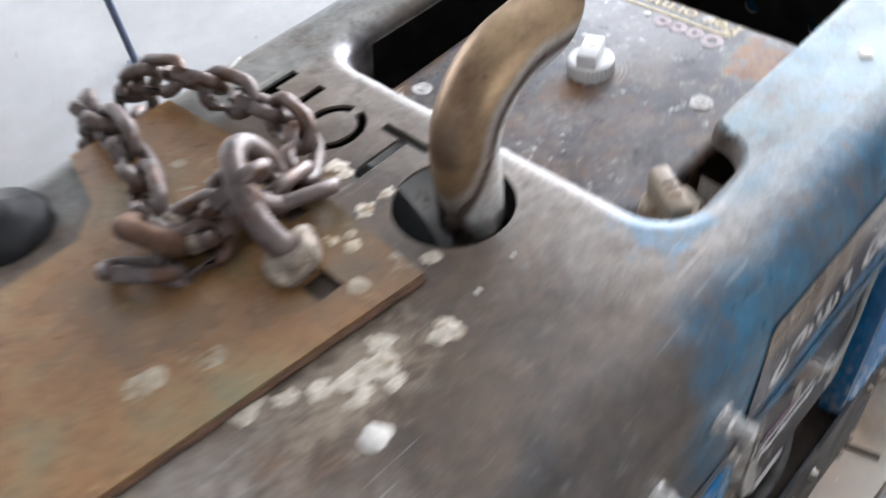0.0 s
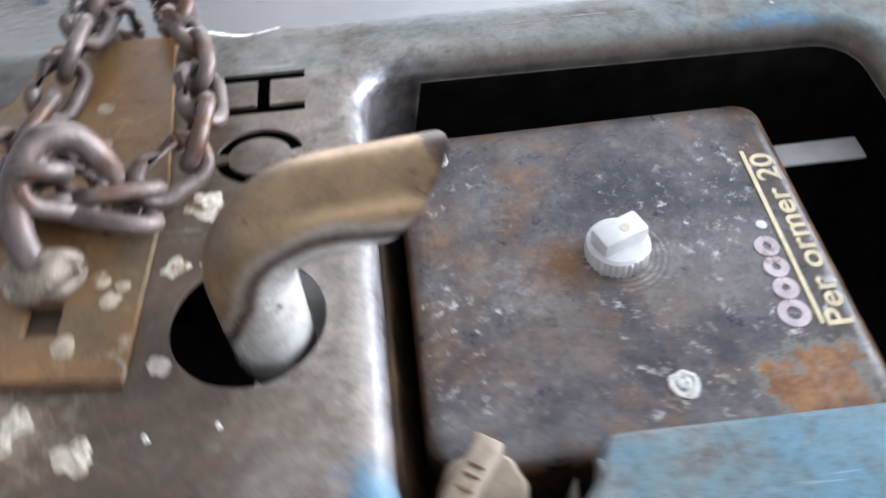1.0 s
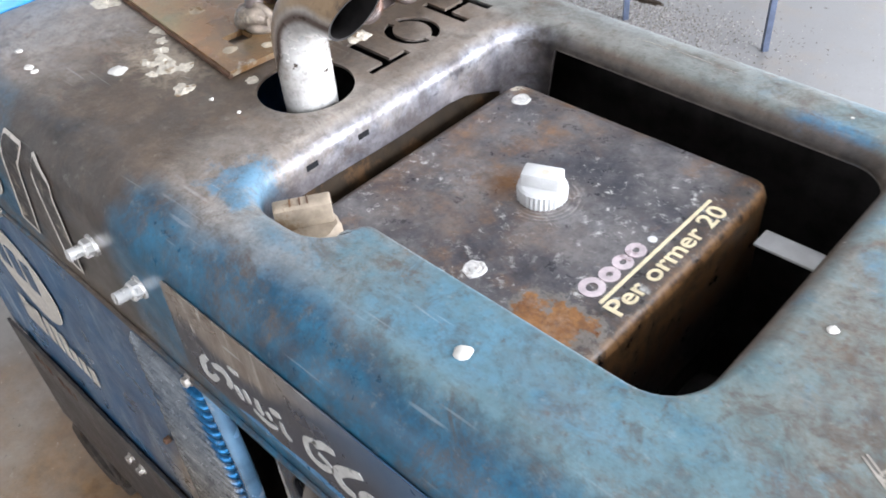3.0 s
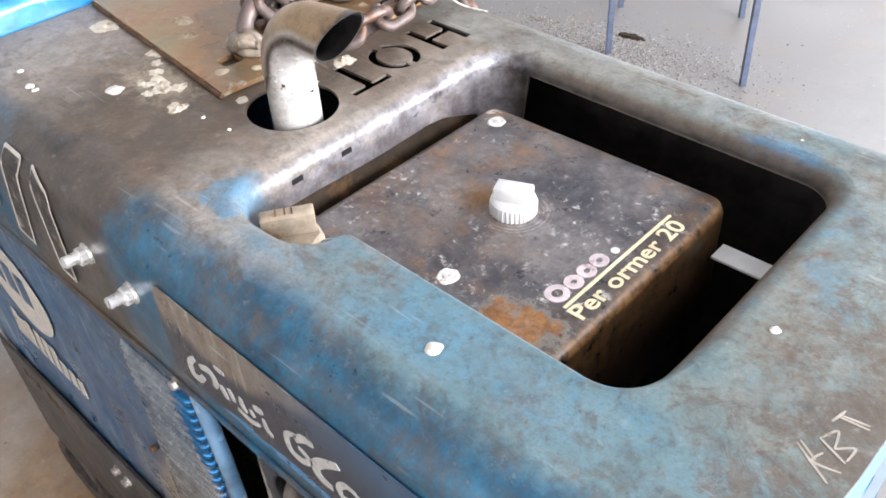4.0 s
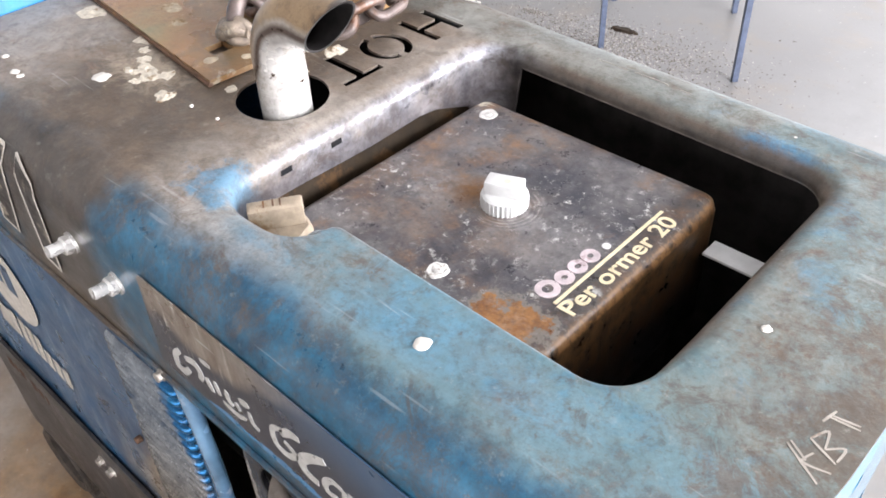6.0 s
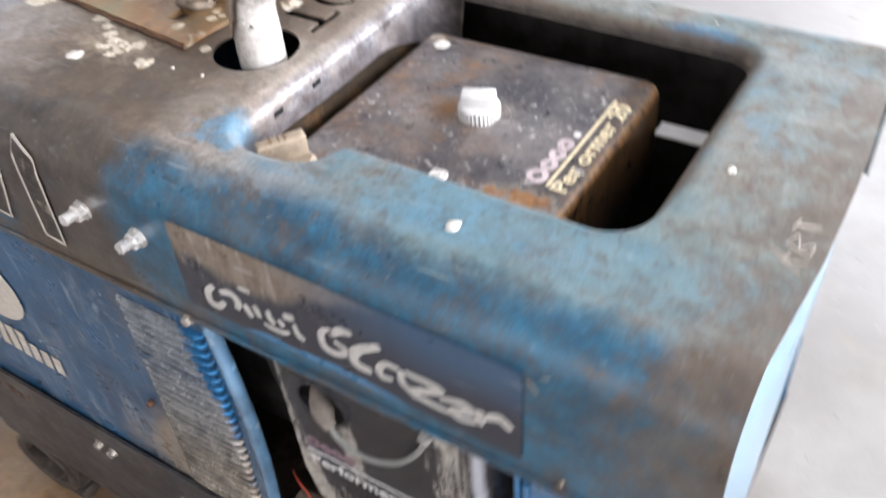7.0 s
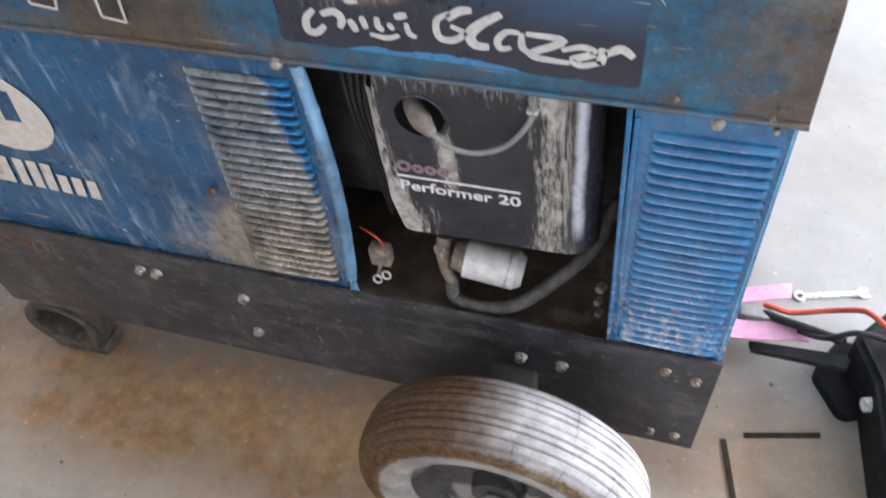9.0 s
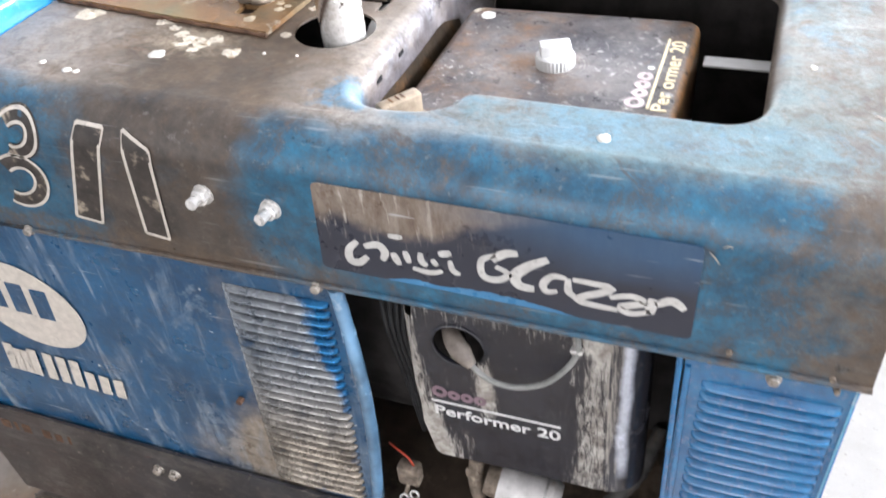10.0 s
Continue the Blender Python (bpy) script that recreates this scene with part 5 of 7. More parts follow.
def skid():
    bm = bmesh.new()
    slab(bm, [[(X0 + 0.02, 0.172), (0.503, 0.166), (0.514, 0.400), (X0, 0.405)]], lambda a, b: Vector((a, -0.005, b)), (0, 0.005, 0))
    slab(bm, [[(X0 + 0.02, 0.172), (0.503, 0.166), (0.514, 0.400), (X0, 0.405)]], lambda a, b: Vector((a, WIDE, b)), (0, 0.005, 0))
    part("side_rail", bm, SKID, gen, "dull black side rail of the skid")
    bm = bmesh.new()
    box(bm, (0.498, 0.001, 0.168), (0.503, WIDE - 0.001, 0.398))
    part("end_rail", bm, SKID, gen)
    bm = bmesh.new()
    box(bm, (X0 + 0.03, 0.002, 0.374), (0.498, WIDE - 0.001, 0.380))
    part("engine_deck", bm, DECK, gen, "oily brown engine deck")
    # ring-shaped front foot: a short thick pipe end hung from a flared bracket
    bm = bmesh.new()
    rr = []
    for r, y in ((0.050, 0.0), (0.064, -0.004), (0.068, 0.0), (0.068, 0.07), (0.050, 0.07)):
        rr.append([bm.verts.new((-0.640 + 1.15 * r * math.cos(t), y, 0.092 + r * math.sin(t))) for t in [2 * math.pi * k / 36 for k in range(36)]])
    for k in range(5):
        for q in range(36):
            bm.faces.new((rr[k][q], rr[k][(q + 1) % 36], rr[(k + 1) % 5][(q + 1) % 36], rr[(k + 1) % 5][q]))
    slab(bm, [[(-0.600, 0.150), (-0.575, 0.045), (-0.560, 0.075), (-0.515, 0.178), (-0.66, 0.178)]], lambda a, b: Vector((a, 0.004, b)), (0, 0.05, 0))
    box(bm, (-0.70, 0.004, 0.002), (-0.58, 0.066, 0.028), 0.006)
    part("front_foot", bm, FOOT, gen, "dull dark ring-shaped foot under the skid")
    # axle bracket
    bm = bmesh.new()
    box(bm, (0.205, -0.045, 0.205), (0.275, 0.03, 0.292), 0.006)
    rod(bm, (WHEEL[0], -0.13, WHEEL[1]), (WHEEL[0], WIDE + 0.13, WHEEL[1]), 0.013)
    part("axle", bm, DARK, gen, "black axle and its bracket")


skid()


def wheel(cy, s):
    """Pneumatic barrow wheel; s is the side that looks outwards."""
    cx, cz, R = WHEEL
    bm = bmesh.new()
    seg = 96
    prof = []
    wide, tall = 0.056, 0.050
    for v in range(121):
        a = radians(-148 + 296 * v / 120)
        sn, cs = math.sin(a), math.cos(a)
        y = wide * math.copysign(abs(sn) ** (0.85 if cs > 0 else 0.6), sn)
        rr = R - tall + (tall * cs**0.62 if cs > 0 else 0.042 * cs)
        if cs > 0 and any(abs(y - k * 0.0115) < 0.0011 for k in range(-4, 5)):
            rr -= 0.0035
        prof.append((y, rr))
    rings = []
    for i in range(seg):
        t = 2 * math.pi * i / seg
        rings.append([bm.verts.new((cx + r * math.cos(t), cy + y, cz + r * math.sin(t))) for y, r in prof])
    for i in range(seg):
        a, b = rings[i], rings[(i + 1) % seg]
        for j in range(len(prof) - 1):
            bm.faces.new((a[j], b[j], b[j + 1], a[j + 1]))
    ob = new("wheel")
    ob.parent = gen
    tagged(ob, "pneumatic barrow wheel with dusty ribbed tyre")
    part("tyre", bm, TYRE, ob, "dusty grey ribbed tyre with a pale sidewall", smooth=50)
    bm = bmesh.new()
    for yy, r0, r1, dd in ((s * 0.037, 0.130, 0.124, s * 0.004), (s * 0.041, 0.124, 0.118, s * -0.006), (s * 0.035, 0.118, 0.096, s * -0.025), (s * 0.010, 0.096, 0.040, s * -0.004), (s * 0.006, 0.040, 0.036, s * 0.022), (s * 0.028, 0.036, 0.0135, s * 0.002)):
        a = [bm.verts.new((cx + r0 * math.cos(2 * math.pi * i / 48), cy + yy, cz + r0 * math.sin(2 * math.pi * i / 48))) for i in range(48)]
        b = [bm.verts.new((cx + r1 * math.cos(2 * math.pi * i / 48), cy + yy + dd, cz + r1 * math.sin(2 * math.pi * i / 48))) for i in range(48)]
        for i in range(48):
            bm.faces.new((a[i], a[(i + 1) % 48], b[(i + 1) % 48], b[i]))
    part("rim", bm, RIMM, ob, "dull black pressed-steel rim", smooth=50)
    bm = bmesh.new()
    rod(bm, (cx, cy + s * 0.01, cz), (cx, cy + s * 0.05, cz), 0.013, 0.012, 18)
    hexagon(bm, (cx, cy + s * 0.034, cz), (0, s, 0), 0.021, 0.014)
    rod(bm, (cx - 0.03, cy + s * 0.046, cz - 0.004), (cx + 0.03, cy + s * 0.046, cz + 0.008), 0.003, 0.003, 8)
    part("hub", bm, ALU, ob, "greasy hub nut with a split pin")


wheel(-0.138, -1)
wheel(WIDE + 0.138, 1)

# ---------------------------------------------------------------- engine under the hood


def engine():
    # top cover, seen through the opening
    bm = bmesh.new()
    out = rounded([(0.044, 0.128), (0.327, 0.128), (0.327, 0.409), (0.044, 0.409)], [0.028, 0.018, 0.020, 0.018], 6)
    ring = []
    for d, z in ((0.0, 0.80), (0.0, 0.920), (-0.0025, 0.927), (-0.007, 0.9305), (-0.014, 0.9315)):
        ring.append([bm.verts.new((a, b, z)) for a, b in offset(out, d)])
    n = len(out)
    for r in range(len(ring) - 1):
        for i in range(n):
            bm.faces.new((ring[r][i], ring[r][(i + 1) % n], ring[r + 1][(i + 1) % n], ring[r + 1][i]))
    bm.faces.new(ring[-1])
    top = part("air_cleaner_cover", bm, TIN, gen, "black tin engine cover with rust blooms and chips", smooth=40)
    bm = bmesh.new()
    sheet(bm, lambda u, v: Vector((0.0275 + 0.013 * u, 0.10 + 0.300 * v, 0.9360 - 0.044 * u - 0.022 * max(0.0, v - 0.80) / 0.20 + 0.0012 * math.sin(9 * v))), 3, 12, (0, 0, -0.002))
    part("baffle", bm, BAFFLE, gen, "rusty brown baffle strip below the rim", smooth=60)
    # white ribbed wing knob
    kx, ky, kz = 0.185, 0.272, 0.9315
    bm = bmesh.new()
    prof = [(0.0216, 0.0), (0.0219, 0.010), (0.0208, 0.0125), (0.0185, 0.0140)]
    seg = 64
    rings = []
    for r, z in prof:
        rings.append([bm.verts.new((kx + (r - (0.0016 if (i % 2 and z < 0.011) else 0)) * math.cos(2 * math.pi * i / seg), ky + (r - (0.0016 if (i % 2 and z < 0.011) else 0)) * math.sin(2 * math.pi * i / seg), kz + z)) for i in range(seg)])
    for r in range(3):
        for i in range(seg):
            bm.faces.new((rings[r][i], rings[r][(i + 1) % seg], rings[r + 1][(i + 1) % seg], rings[r + 1][i]))
    bm.faces.new(rings[-1])
    kn = part("knob", bm, WHITE, top, "white ribbed plastic wing knob", smooth=30)
    bm = bmesh.new()
    box(bm, (-0.0168, -0.0090, 0.013), (0.0168, 0.0090, 0.0262), 0.0016)
    for v in bm.verts:
        v.co = Matrix.Rotation(radians(22), 3, "Z") @ v.co + Vector((kx, ky, kz))
    part("grip", bm, WHITE, kn)
    bm = bmesh.new()
    rod(bm, (kx + 0.003, ky, kz + 0.0261), (kx + 0.003, ky, kz + 0.0266), 0.0036, 0.0034, 14)
    part("moulding_mark", bm, CREAMCAP, kn)
    # flat bolts under a pale crust
    for x, y, q in ((0.201, 0.168, 3), (0.074, 0.379, 8)):
        bm = bmesh.new()
        wob = [0.0098 + 0.0022 * noise.noise(Vector((1.5 * math.cos(6.283 * k / 26), 1.5 * math.sin(6.283 * k / 26), q))) for k in range(26)]
        rings = [[bm.verts.new((x + wob[k] * d * math.cos(6.283 * k / 26), y + wob[k] * d * math.sin(6.283 * k / 26), 0.9313 + h + 0.0004 * noise.noise(Vector((k * 0.9, d * 9, q))))) for k in range(26)] for d, h in ((1.0, -0.0006), (0.96, 0.0012), (0.74, 0.0018), (0.60, 0.0009), (0.46, 0.0012), (0.40, 0.0022), (0.12, 0.0024))]
        for a, b in zip(rings, rings[1:]):
            for k in range(26):
                bm.faces.new((a[k], a[(k + 1) % 26], b[(k + 1) % 26], b[k]))
        bm.faces.new(rings[-1])
        part("bolt", bm, BOLTW, top, "white-crusted bolt head", smooth=50)
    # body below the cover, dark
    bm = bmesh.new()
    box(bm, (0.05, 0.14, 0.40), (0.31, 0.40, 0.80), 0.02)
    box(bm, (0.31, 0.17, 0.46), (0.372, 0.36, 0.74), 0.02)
    part("engine_block", bm, DARK, gen, "black engine block")
    # front cooling tin
    bm = bmesh.new()
    loop = rounded([(0.094, 0.60), (0.106, 0.545), (0.305, 0.549), (0.305, 0.93), (0.120, 0.93), (0.094, 0.75)], [0.02, 0.01, 0.006, 0.0, 0.0, 0.03], 5)
    hole = circle(0.147, 0.740, 0.0285, 32)
    slab(bm, [loop, hole], lambda a, b: Vector((a, 0.010, b)), (0, 0.004, 0))
    # its turned-back edges
    for i in range(len(loop)):
        a, b = loop[i], loop[(i + 1) % len(loop)]
        if b[1] > 0.9 and a[1] > 0.9:
            continue
        vs = [bm.verts.new((a[0], 0.012, a[1])), bm.verts.new((b[0], 0.012, b[1])), bm.verts.new((b[0] + (0.006 if b[0] < 0.2 else 0), 0.12, b[1])), bm.verts.new((a[0] + (0.006 if a[0] < 0.2 else 0), 0.12, a[1]))]
        bm.faces.new(vs)
    front = part("cooling_tin", bm, FTIN, gen, "black front cooling tin with pale oily dirt runs", smooth=40)
    # rounded corner column
    bm = bmesh.new()
    pts = []
    rings = []
    for z in (0.549, 0.60, 0.70, 0.80, 0.93):
        rings.append([bm.verts.new((0.305 + 0.038 * math.sin(a), 0.048 - 0.038 * math.cos(a), z)) for a in [math.pi * 0.55 * i / 12 for i in range(13)]])
    for r in range(4):
        for i in range(12):
            bm.faces.new((rings[r][i], rings[r][i + 1], rings[r + 1][i + 1], rings[r + 1][i]))
    part("tin_corner", bm, CORNERTIN, front, "rounded glossy black corner of the tin", smooth=70)
    # crusty lip round the hole
    bm = bmesh.new()
    tube(bm, [(0.147 + 0.0295 * math.cos(t), 0.0095, 0.740 + 0.0295 * math.sin(t)) for t in [2 * math.pi * i / 40 for i in range(40)]], 0.0021, 6, closed=True)
    part("hole_lip", bm, FTIN, front)
    # side cheek of the tin, turned back in a curve
    bm = bmesh.new()
    sheet(bm, lambda u, v: Vector((0.0935 - 0.014 * math.sin(u * 1.57) + 0.016 * max(0, 0.35 - v), 0.012 + 0.05 * u * u, 0.60 + 0.17 * v)), 6, 8, (0.001, 0, 0))
    part("tin_cheek", bm, FTIN, front, smooth=70)
    # recess behind the hole, spark plug boot and lead
    bm = bmesh.new()
    rod(bm, (0.147, 0.0145, 0.740), (0.147, 0.075, 0.745), 0.030, 0.028, 32, cap=False)
    rod(bm, (0.147, 0.072, 0.745), (0.147, 0.075, 0.745), 0.029, 0.028, 32)
    part("plug_well", bm, DARK, front)
    bm = bmesh.new()
    tube(bm, spline([(0.128, 0.050, 0.744), (0.134, 0.030, 0.743), (0.143, 0.014, 0.741), (0.155, 0.003, 0.736), (0.166, -0.003, 0.729)], 5), lambda t: 0.0118 if t < 0.68 else 0.0118 - 0.0210 * (t - 0.68), 16)
    part("plug_boot", bm, BOOT, front, "grey rubber spark plug boot")
    bm = bmesh.new()
    tube(bm, spline([(0.165, -0.003, 0.730), (0.176, -0.005, 0.721), (0.192, -0.006, 0.714), (0.215, -0.004, 0.712), (0.242, 0.0, 0.722), (0.262, 0.004, 0.744), (0.274, 0.006, 0.772), (0.272, 0.007, 0.80)], 6), 0.0031, 10)
    part("plug_lead", bm, GREYTUBE, front, "pale grey ignition lead")
    bm = bmesh.new()
    box(bm, (0.266, 0.003, 0.768), (0.279, 0.012, 0.774), 0.002)
    part("lead_clip", bm, ZINC, front)
    # oil filter, its bracket, hose, plug
    bm = bmesh.new()
    a, b = Vector((0.168, 0.045, 0.463)), Vector((0.246, 0.048, 0.449))
    rod(bm, a, a.lerp(b, 0.86), 0.027, 0.0272, 32)
    rod(bm, a.lerp(b, 0.86), b, 0.0272, 0.020, 32)
    fl = part("oil_filter", bm, CAN, gen, "cream-coloured dented oil filter can")
    bm = bmesh.new()
    rod(bm, a.lerp(b, 0.72), a.lerp(b, 0.76), 0.0278, 0.0278, 32)
    part("seam_ring", bm, ALU, fl)
    bm = bmesh.new()
    rod(bm, (0.152, 0.045, 0.466), (0.170, 0.045, 0.463), 0.020, 0.023, 24)
    tube(bm, spline([(0.140, 0.050, 0.500), (0.138, 0.040, 0.470), (0.143, 0.032, 0.445), (0.152, 0.030, 0.420)], 6), lambda t: 0.0105 - 0.003 * t, 12)
    hexagon(bm, (0.139, 0.044, 0.478), (-0.3, -1, 0.2), 0.011, 0.012)
    part("filter_housing", bm, GRIMY, fl, "rusty filter housing")
    bm = bmesh.new()
    pts = spline([(0.150, 0.030, 0.425), (0.152, 0.024, 0.400), (0.170, 0.02, 0.392), (0.205, 0.02, 0.392), (0.245, 0.022, 0.412), (0.285, 0.04, 0.445), (0.33, 0.09, 0.47), (0.35, 0.16, 0.49)], 14)
    tube(bm, pts, lambda t: 0.0085 + (0.0012 if int(t * 84) % 2 else 0), 12)
    part("corrugated_hose", bm, HOSE, gen, "dark grey corrugated drain hose", smooth=80)
    bm = bmesh.new()
    box(bm, (0.036, 0.02, 0.440), (0.066, 0.04, 0.474), 0.004)
    rod(bm, (0.048, 0.03, 0.44), (0.044, 0.02, 0.418), 0.003)
    cn = part("connector", bm, GRIMY, gen, "grey metal connector block")
    for c, r in (((0.044, 0.016, 0.416), 0.006), ((0.058, 0.018, 0.426), 0.006)):
        bm = bmesh.new()
        tube(bm, [(c[0] + r * math.cos(t), c[1] + 0.3 * r * math.sin(t), c[2] + r * math.sin(t)) for t in [2 * math.pi * i / 14 for i in range(14)]], 0.0016, 6, closed=True)
        part("terminal_ring", bm, ZINC, cn)
    bm = bmesh.new()
    tube(bm, spline([(0.058, 0.03, 0.472), (0.052, 0.03, 0.488), (0.036, 0.035, 0.494), (0.020, 0.045, 0.488)], 6), 0.0015, 8)
    part("orange_wire", bm, RED, cn, "orange-red wire")
    for x, z, s in ((0.352, 0.455, 0.009), (0.350, 0.425, 0.007), (0.352, 0.400, 0.006)):
        bm = bmesh.new()
        hexagon(bm, (x, 0.045, z), (-0.4, -1, 0.1), s * 0.7, 0.012)
        part("fitting", bm, GRIMY, gen)
    # alternator end: dark ribbed drum behind the panel edge
    bm = bmesh.new()
    rod(bm, (-0.30, 0.25, 0.62), (0.06, 0.25, 0.62), 0.19, 0.19, 40)
    for i in range(6):
        a = math.radians(195 + i * 18)
        rod(bm, (0.061, 0.25 + 0.15 * math.cos(a), 0.62 + 0.15 * math.sin(a)), (0.066, 0.25 + 0.15 * math.cos(a), 0.62 + 0.15 * math.sin(a)), 0.016)
    part("alternator", bm, DARK, gen, "black alternator drum")
    bm = bmesh.new()
    for i in range(4):
        tube(bm, spline([(0.045 + i * 0.009, 0.05 + 0.01 * i, 0.80), (0.05 + i * 0.007, 0.04, 0.72), (0.058 + i * 0.006, 0.05, 0.62), (0.06, 0.07, 0.5)], 5), 0.0032, 8)
    part("wiring", bm, BLACK, gen)
    # galvanised shield and muffler below the pipe hole
    bm = bmesh.new()
    rod(bm, (-0.044, 0.318, 0.882), (0.026, 0.318, 0.882), 0.076, 0.076, 48)
    rod(bm, (-0.037, 0.212, 0.80), (-0.037, 0.212, 0.905), 0.027, 0.027, 24)
    part("muffler", bm, GALV, gen, "galvanised muffler shell below the hood")
    # pale strip across the far gap
    bm = bmesh.new()
    box(bm, (0.334, 0.366, 0.893), (0.410, 0.389, 0.896), 0.001)
    part("pale_strip", bm, WHITE, gen, "pale flat strip beside the engine")
    # dark sheets added inside the hood so its hollow stays black
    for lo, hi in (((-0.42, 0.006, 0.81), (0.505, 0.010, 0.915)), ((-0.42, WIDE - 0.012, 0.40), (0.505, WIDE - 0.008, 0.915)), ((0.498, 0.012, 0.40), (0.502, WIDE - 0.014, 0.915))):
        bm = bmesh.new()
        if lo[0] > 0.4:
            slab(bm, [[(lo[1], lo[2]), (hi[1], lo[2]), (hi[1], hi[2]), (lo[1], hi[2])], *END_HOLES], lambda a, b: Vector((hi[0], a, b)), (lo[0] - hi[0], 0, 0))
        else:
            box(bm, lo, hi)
        part("blackout_sheet", bm, DARK, gen)
    # oil filler cap with a wing grip
    cx, cy = 0.073, 0.113
    bm = bmesh.new()
    rod(bm, (cx, cy, 0.87), (cx, cy, 0.930), 0.017, 0.017, 28)
    part("filler_neck", bm, DARK, gen)
    bm = bmesh.new()
    pr = [(0.0235, 0.925), (0.0242, 0.929), (0.0240, 0.941), (0.0205, 0.946)]
    rr = [[bm.verts.new((cx + r * (1 + 0.035 * math.cos(8 * 2 * math.pi * i / 48)) * math.cos(2 * math.pi * i / 48), cy + r * (1 + 0.035 * math.cos(8 * 2 * math.pi * i / 48)) * math.sin(2 * math.pi * i / 48), z)) for i in range(48)] for r, z in pr]
    for j in range(3):
        for i in range(48):
            bm.faces.new((rr[j][i], rr[j][(i + 1) % 48], rr[j + 1][(i + 1) % 48], rr[j + 1][i]))
    bm.faces.new(rr[-1])
    oc = part("filler_cap", bm, CAPP, gen, "aged cream plastic oil filler cap", smooth=45)
    bm = bmesh.new()
    box(bm, (-0.0235, -0.0078, 0), (0.0235, 0.0078, 0.022), 0.002)
    for v in bm.verts:
        if v.co.z > 0.02:
            v.co.y *= 0.85
        v.co = Matrix.Rotation(radians(56), 3, "Z") @ v.co + Vector((cx - 0.006, cy - 0.001, 0.946))
    part("grip", bm, CAPP, oc)
    for k in (-0.006, 0.002, 0.008):
        bm = bmesh.new()
        box(bm, (-0.004 + k, -0.005, 0), (-0.0025 + k, 0.004, 0.0006))
        for v in bm.verts:
            v.co = Matrix.Rotation(radians(56), 3, "Z") @ v.co + Vector((cx - 0.006, cy - 0.001, 0.9681))
        part("print_bar", bm, RUST, oc)


engine()


def exhaust():
    bm = bmesh.new()
    bx, by, r, R = -0.037, 0.212, 0.0245, 0.060
    zb = 1.022
    pts = [Vector((bx, by, 0.90)), Vector((bx, by, 0.96)), Vector((bx, by, 1.0)), Vector((bx, by, zb))]
    for i in range(1, 15):
        a = radians(86) * i / 14
        pts.append(Vector((bx + R * (1 - math.cos(a)), by - 0.004 * i / 14, zb + R * math.sin(a))))
    d = (pts[-1] - pts[-2]).normalized()
    pts += [pts[-1] + d * 0.022, pts[-1] + d * 0.050]
    outer = tube(bm, pts, r, 40, cap=False)
    bore = bmesh.new()
    inner = tube(bore, pts[:], r - 0.002, 40, cap=False)
    # slanted mouth: the upper lip reaches further than the lower one
    top = max(v.co.z for v in outer[-1])
    low = min(v.co.z for v in outer[-1])
    for rings in (outer, inner):
        for back, s in ((1, 1.0), (2, 0.5)):
            for v in rings[-back]:
                t = (v.co.z - low) / (top - low)
                v.co += d * (-0.036 + 0.043 * max(0.0, t) ** 1.2) * s
    for i in range(40):
        a, b = bore.verts.new(outer[-1][i].co), bore.verts.new(outer[-1][(i + 1) % 40].co)
        bore.faces.new((a, b, inner[-1][(i + 1) % 40], inner[-1][i]))
    ex = part("exhaust_pipe", bm, PIPE, gen, "bent exhaust pipe, bright below and heat-browned above", smooth=60)
    part("sooty_bore", bore, DARK, ex, smooth=60)


exhaust()


def fuel_cap():
    bm = bmesh.new()
    cx, cy = -0.279, 0.457
    pr = [(0.030, 0.975), (0.035, 0.982), (0.035, 0.997), (0.031, 1.004), (0.016, 1.007), (0.014, 1.010), (0.008, 1.011)]
    rr = [[bm.verts.new((cx + r * math.cos(2 * math.pi * i / 48) * (1.0 + (0.03 if i % 4 < 2 and 0.98 < z < 1.0 else 0)), cy + r * math.sin(2 * math.pi * i / 48), z)) for i in range(48)] for r, z in pr]
    for j in range(len(pr) - 1):
        for i in range(48):
            bm.faces.new((rr[j][i], rr[j][(i + 1) % 48], rr[j + 1][(i + 1) % 48], rr[j + 1][i]))
    bm.faces.new(rr[-1])
    part("fuel_cap", bm, BLACK, gen, "black ribbed fuel filler cap", smooth=50)


fuel_cap()


# ---------------------------------------------------------------- markings


def flat_bar(name, x0, z0, x1, z1, mat, parent, slant=0.0, y=-0.0022, label=""):
    """A thin printed bar on the front, leaning by slant."""
    bm = bmesh.new()
    slab(bm, [[(x0, z0), (x1, z0), (x1 + slant, z1), (x0 + slant, z1)]], lambda a, b: Vector((a, y, b)), (0, 0.0006, 0))
    return part(name, bm, mat, parent, label, smooth=0)


def ribbon(pts, w, place, lift):
    """A flat stroke of width w along points in a plane."""
    bm = bmesh.new()
    P = [Vector(p) for p in pts]
    left, right = [], []
    for i, p in enumerate(P):
        d = (P[min(i + 1, len(P) - 1)] - P[max(i - 1, 0)]).normalized()
        nrm = Vector((-d.y, d.x))
        ww = w(i / (len(P) - 1)) if callable(w) else w
        left.append(bm.verts.new(place(*(p + nrm * ww / 2))))
        right.append(bm.verts.new(place(*(p - nrm * ww / 2))))
    fs = [bm.faces.new((left[i], left[i + 1], right[i + 1], right[i])) for i in range(len(P) - 1)]
    more = bmesh.ops.extrude_face_region(bm, geom=fs)
    for g in more["geom"]:
        if isinstance(g, bmesh.types.BMVert):
            g.co += Vector(lift)
    return bm


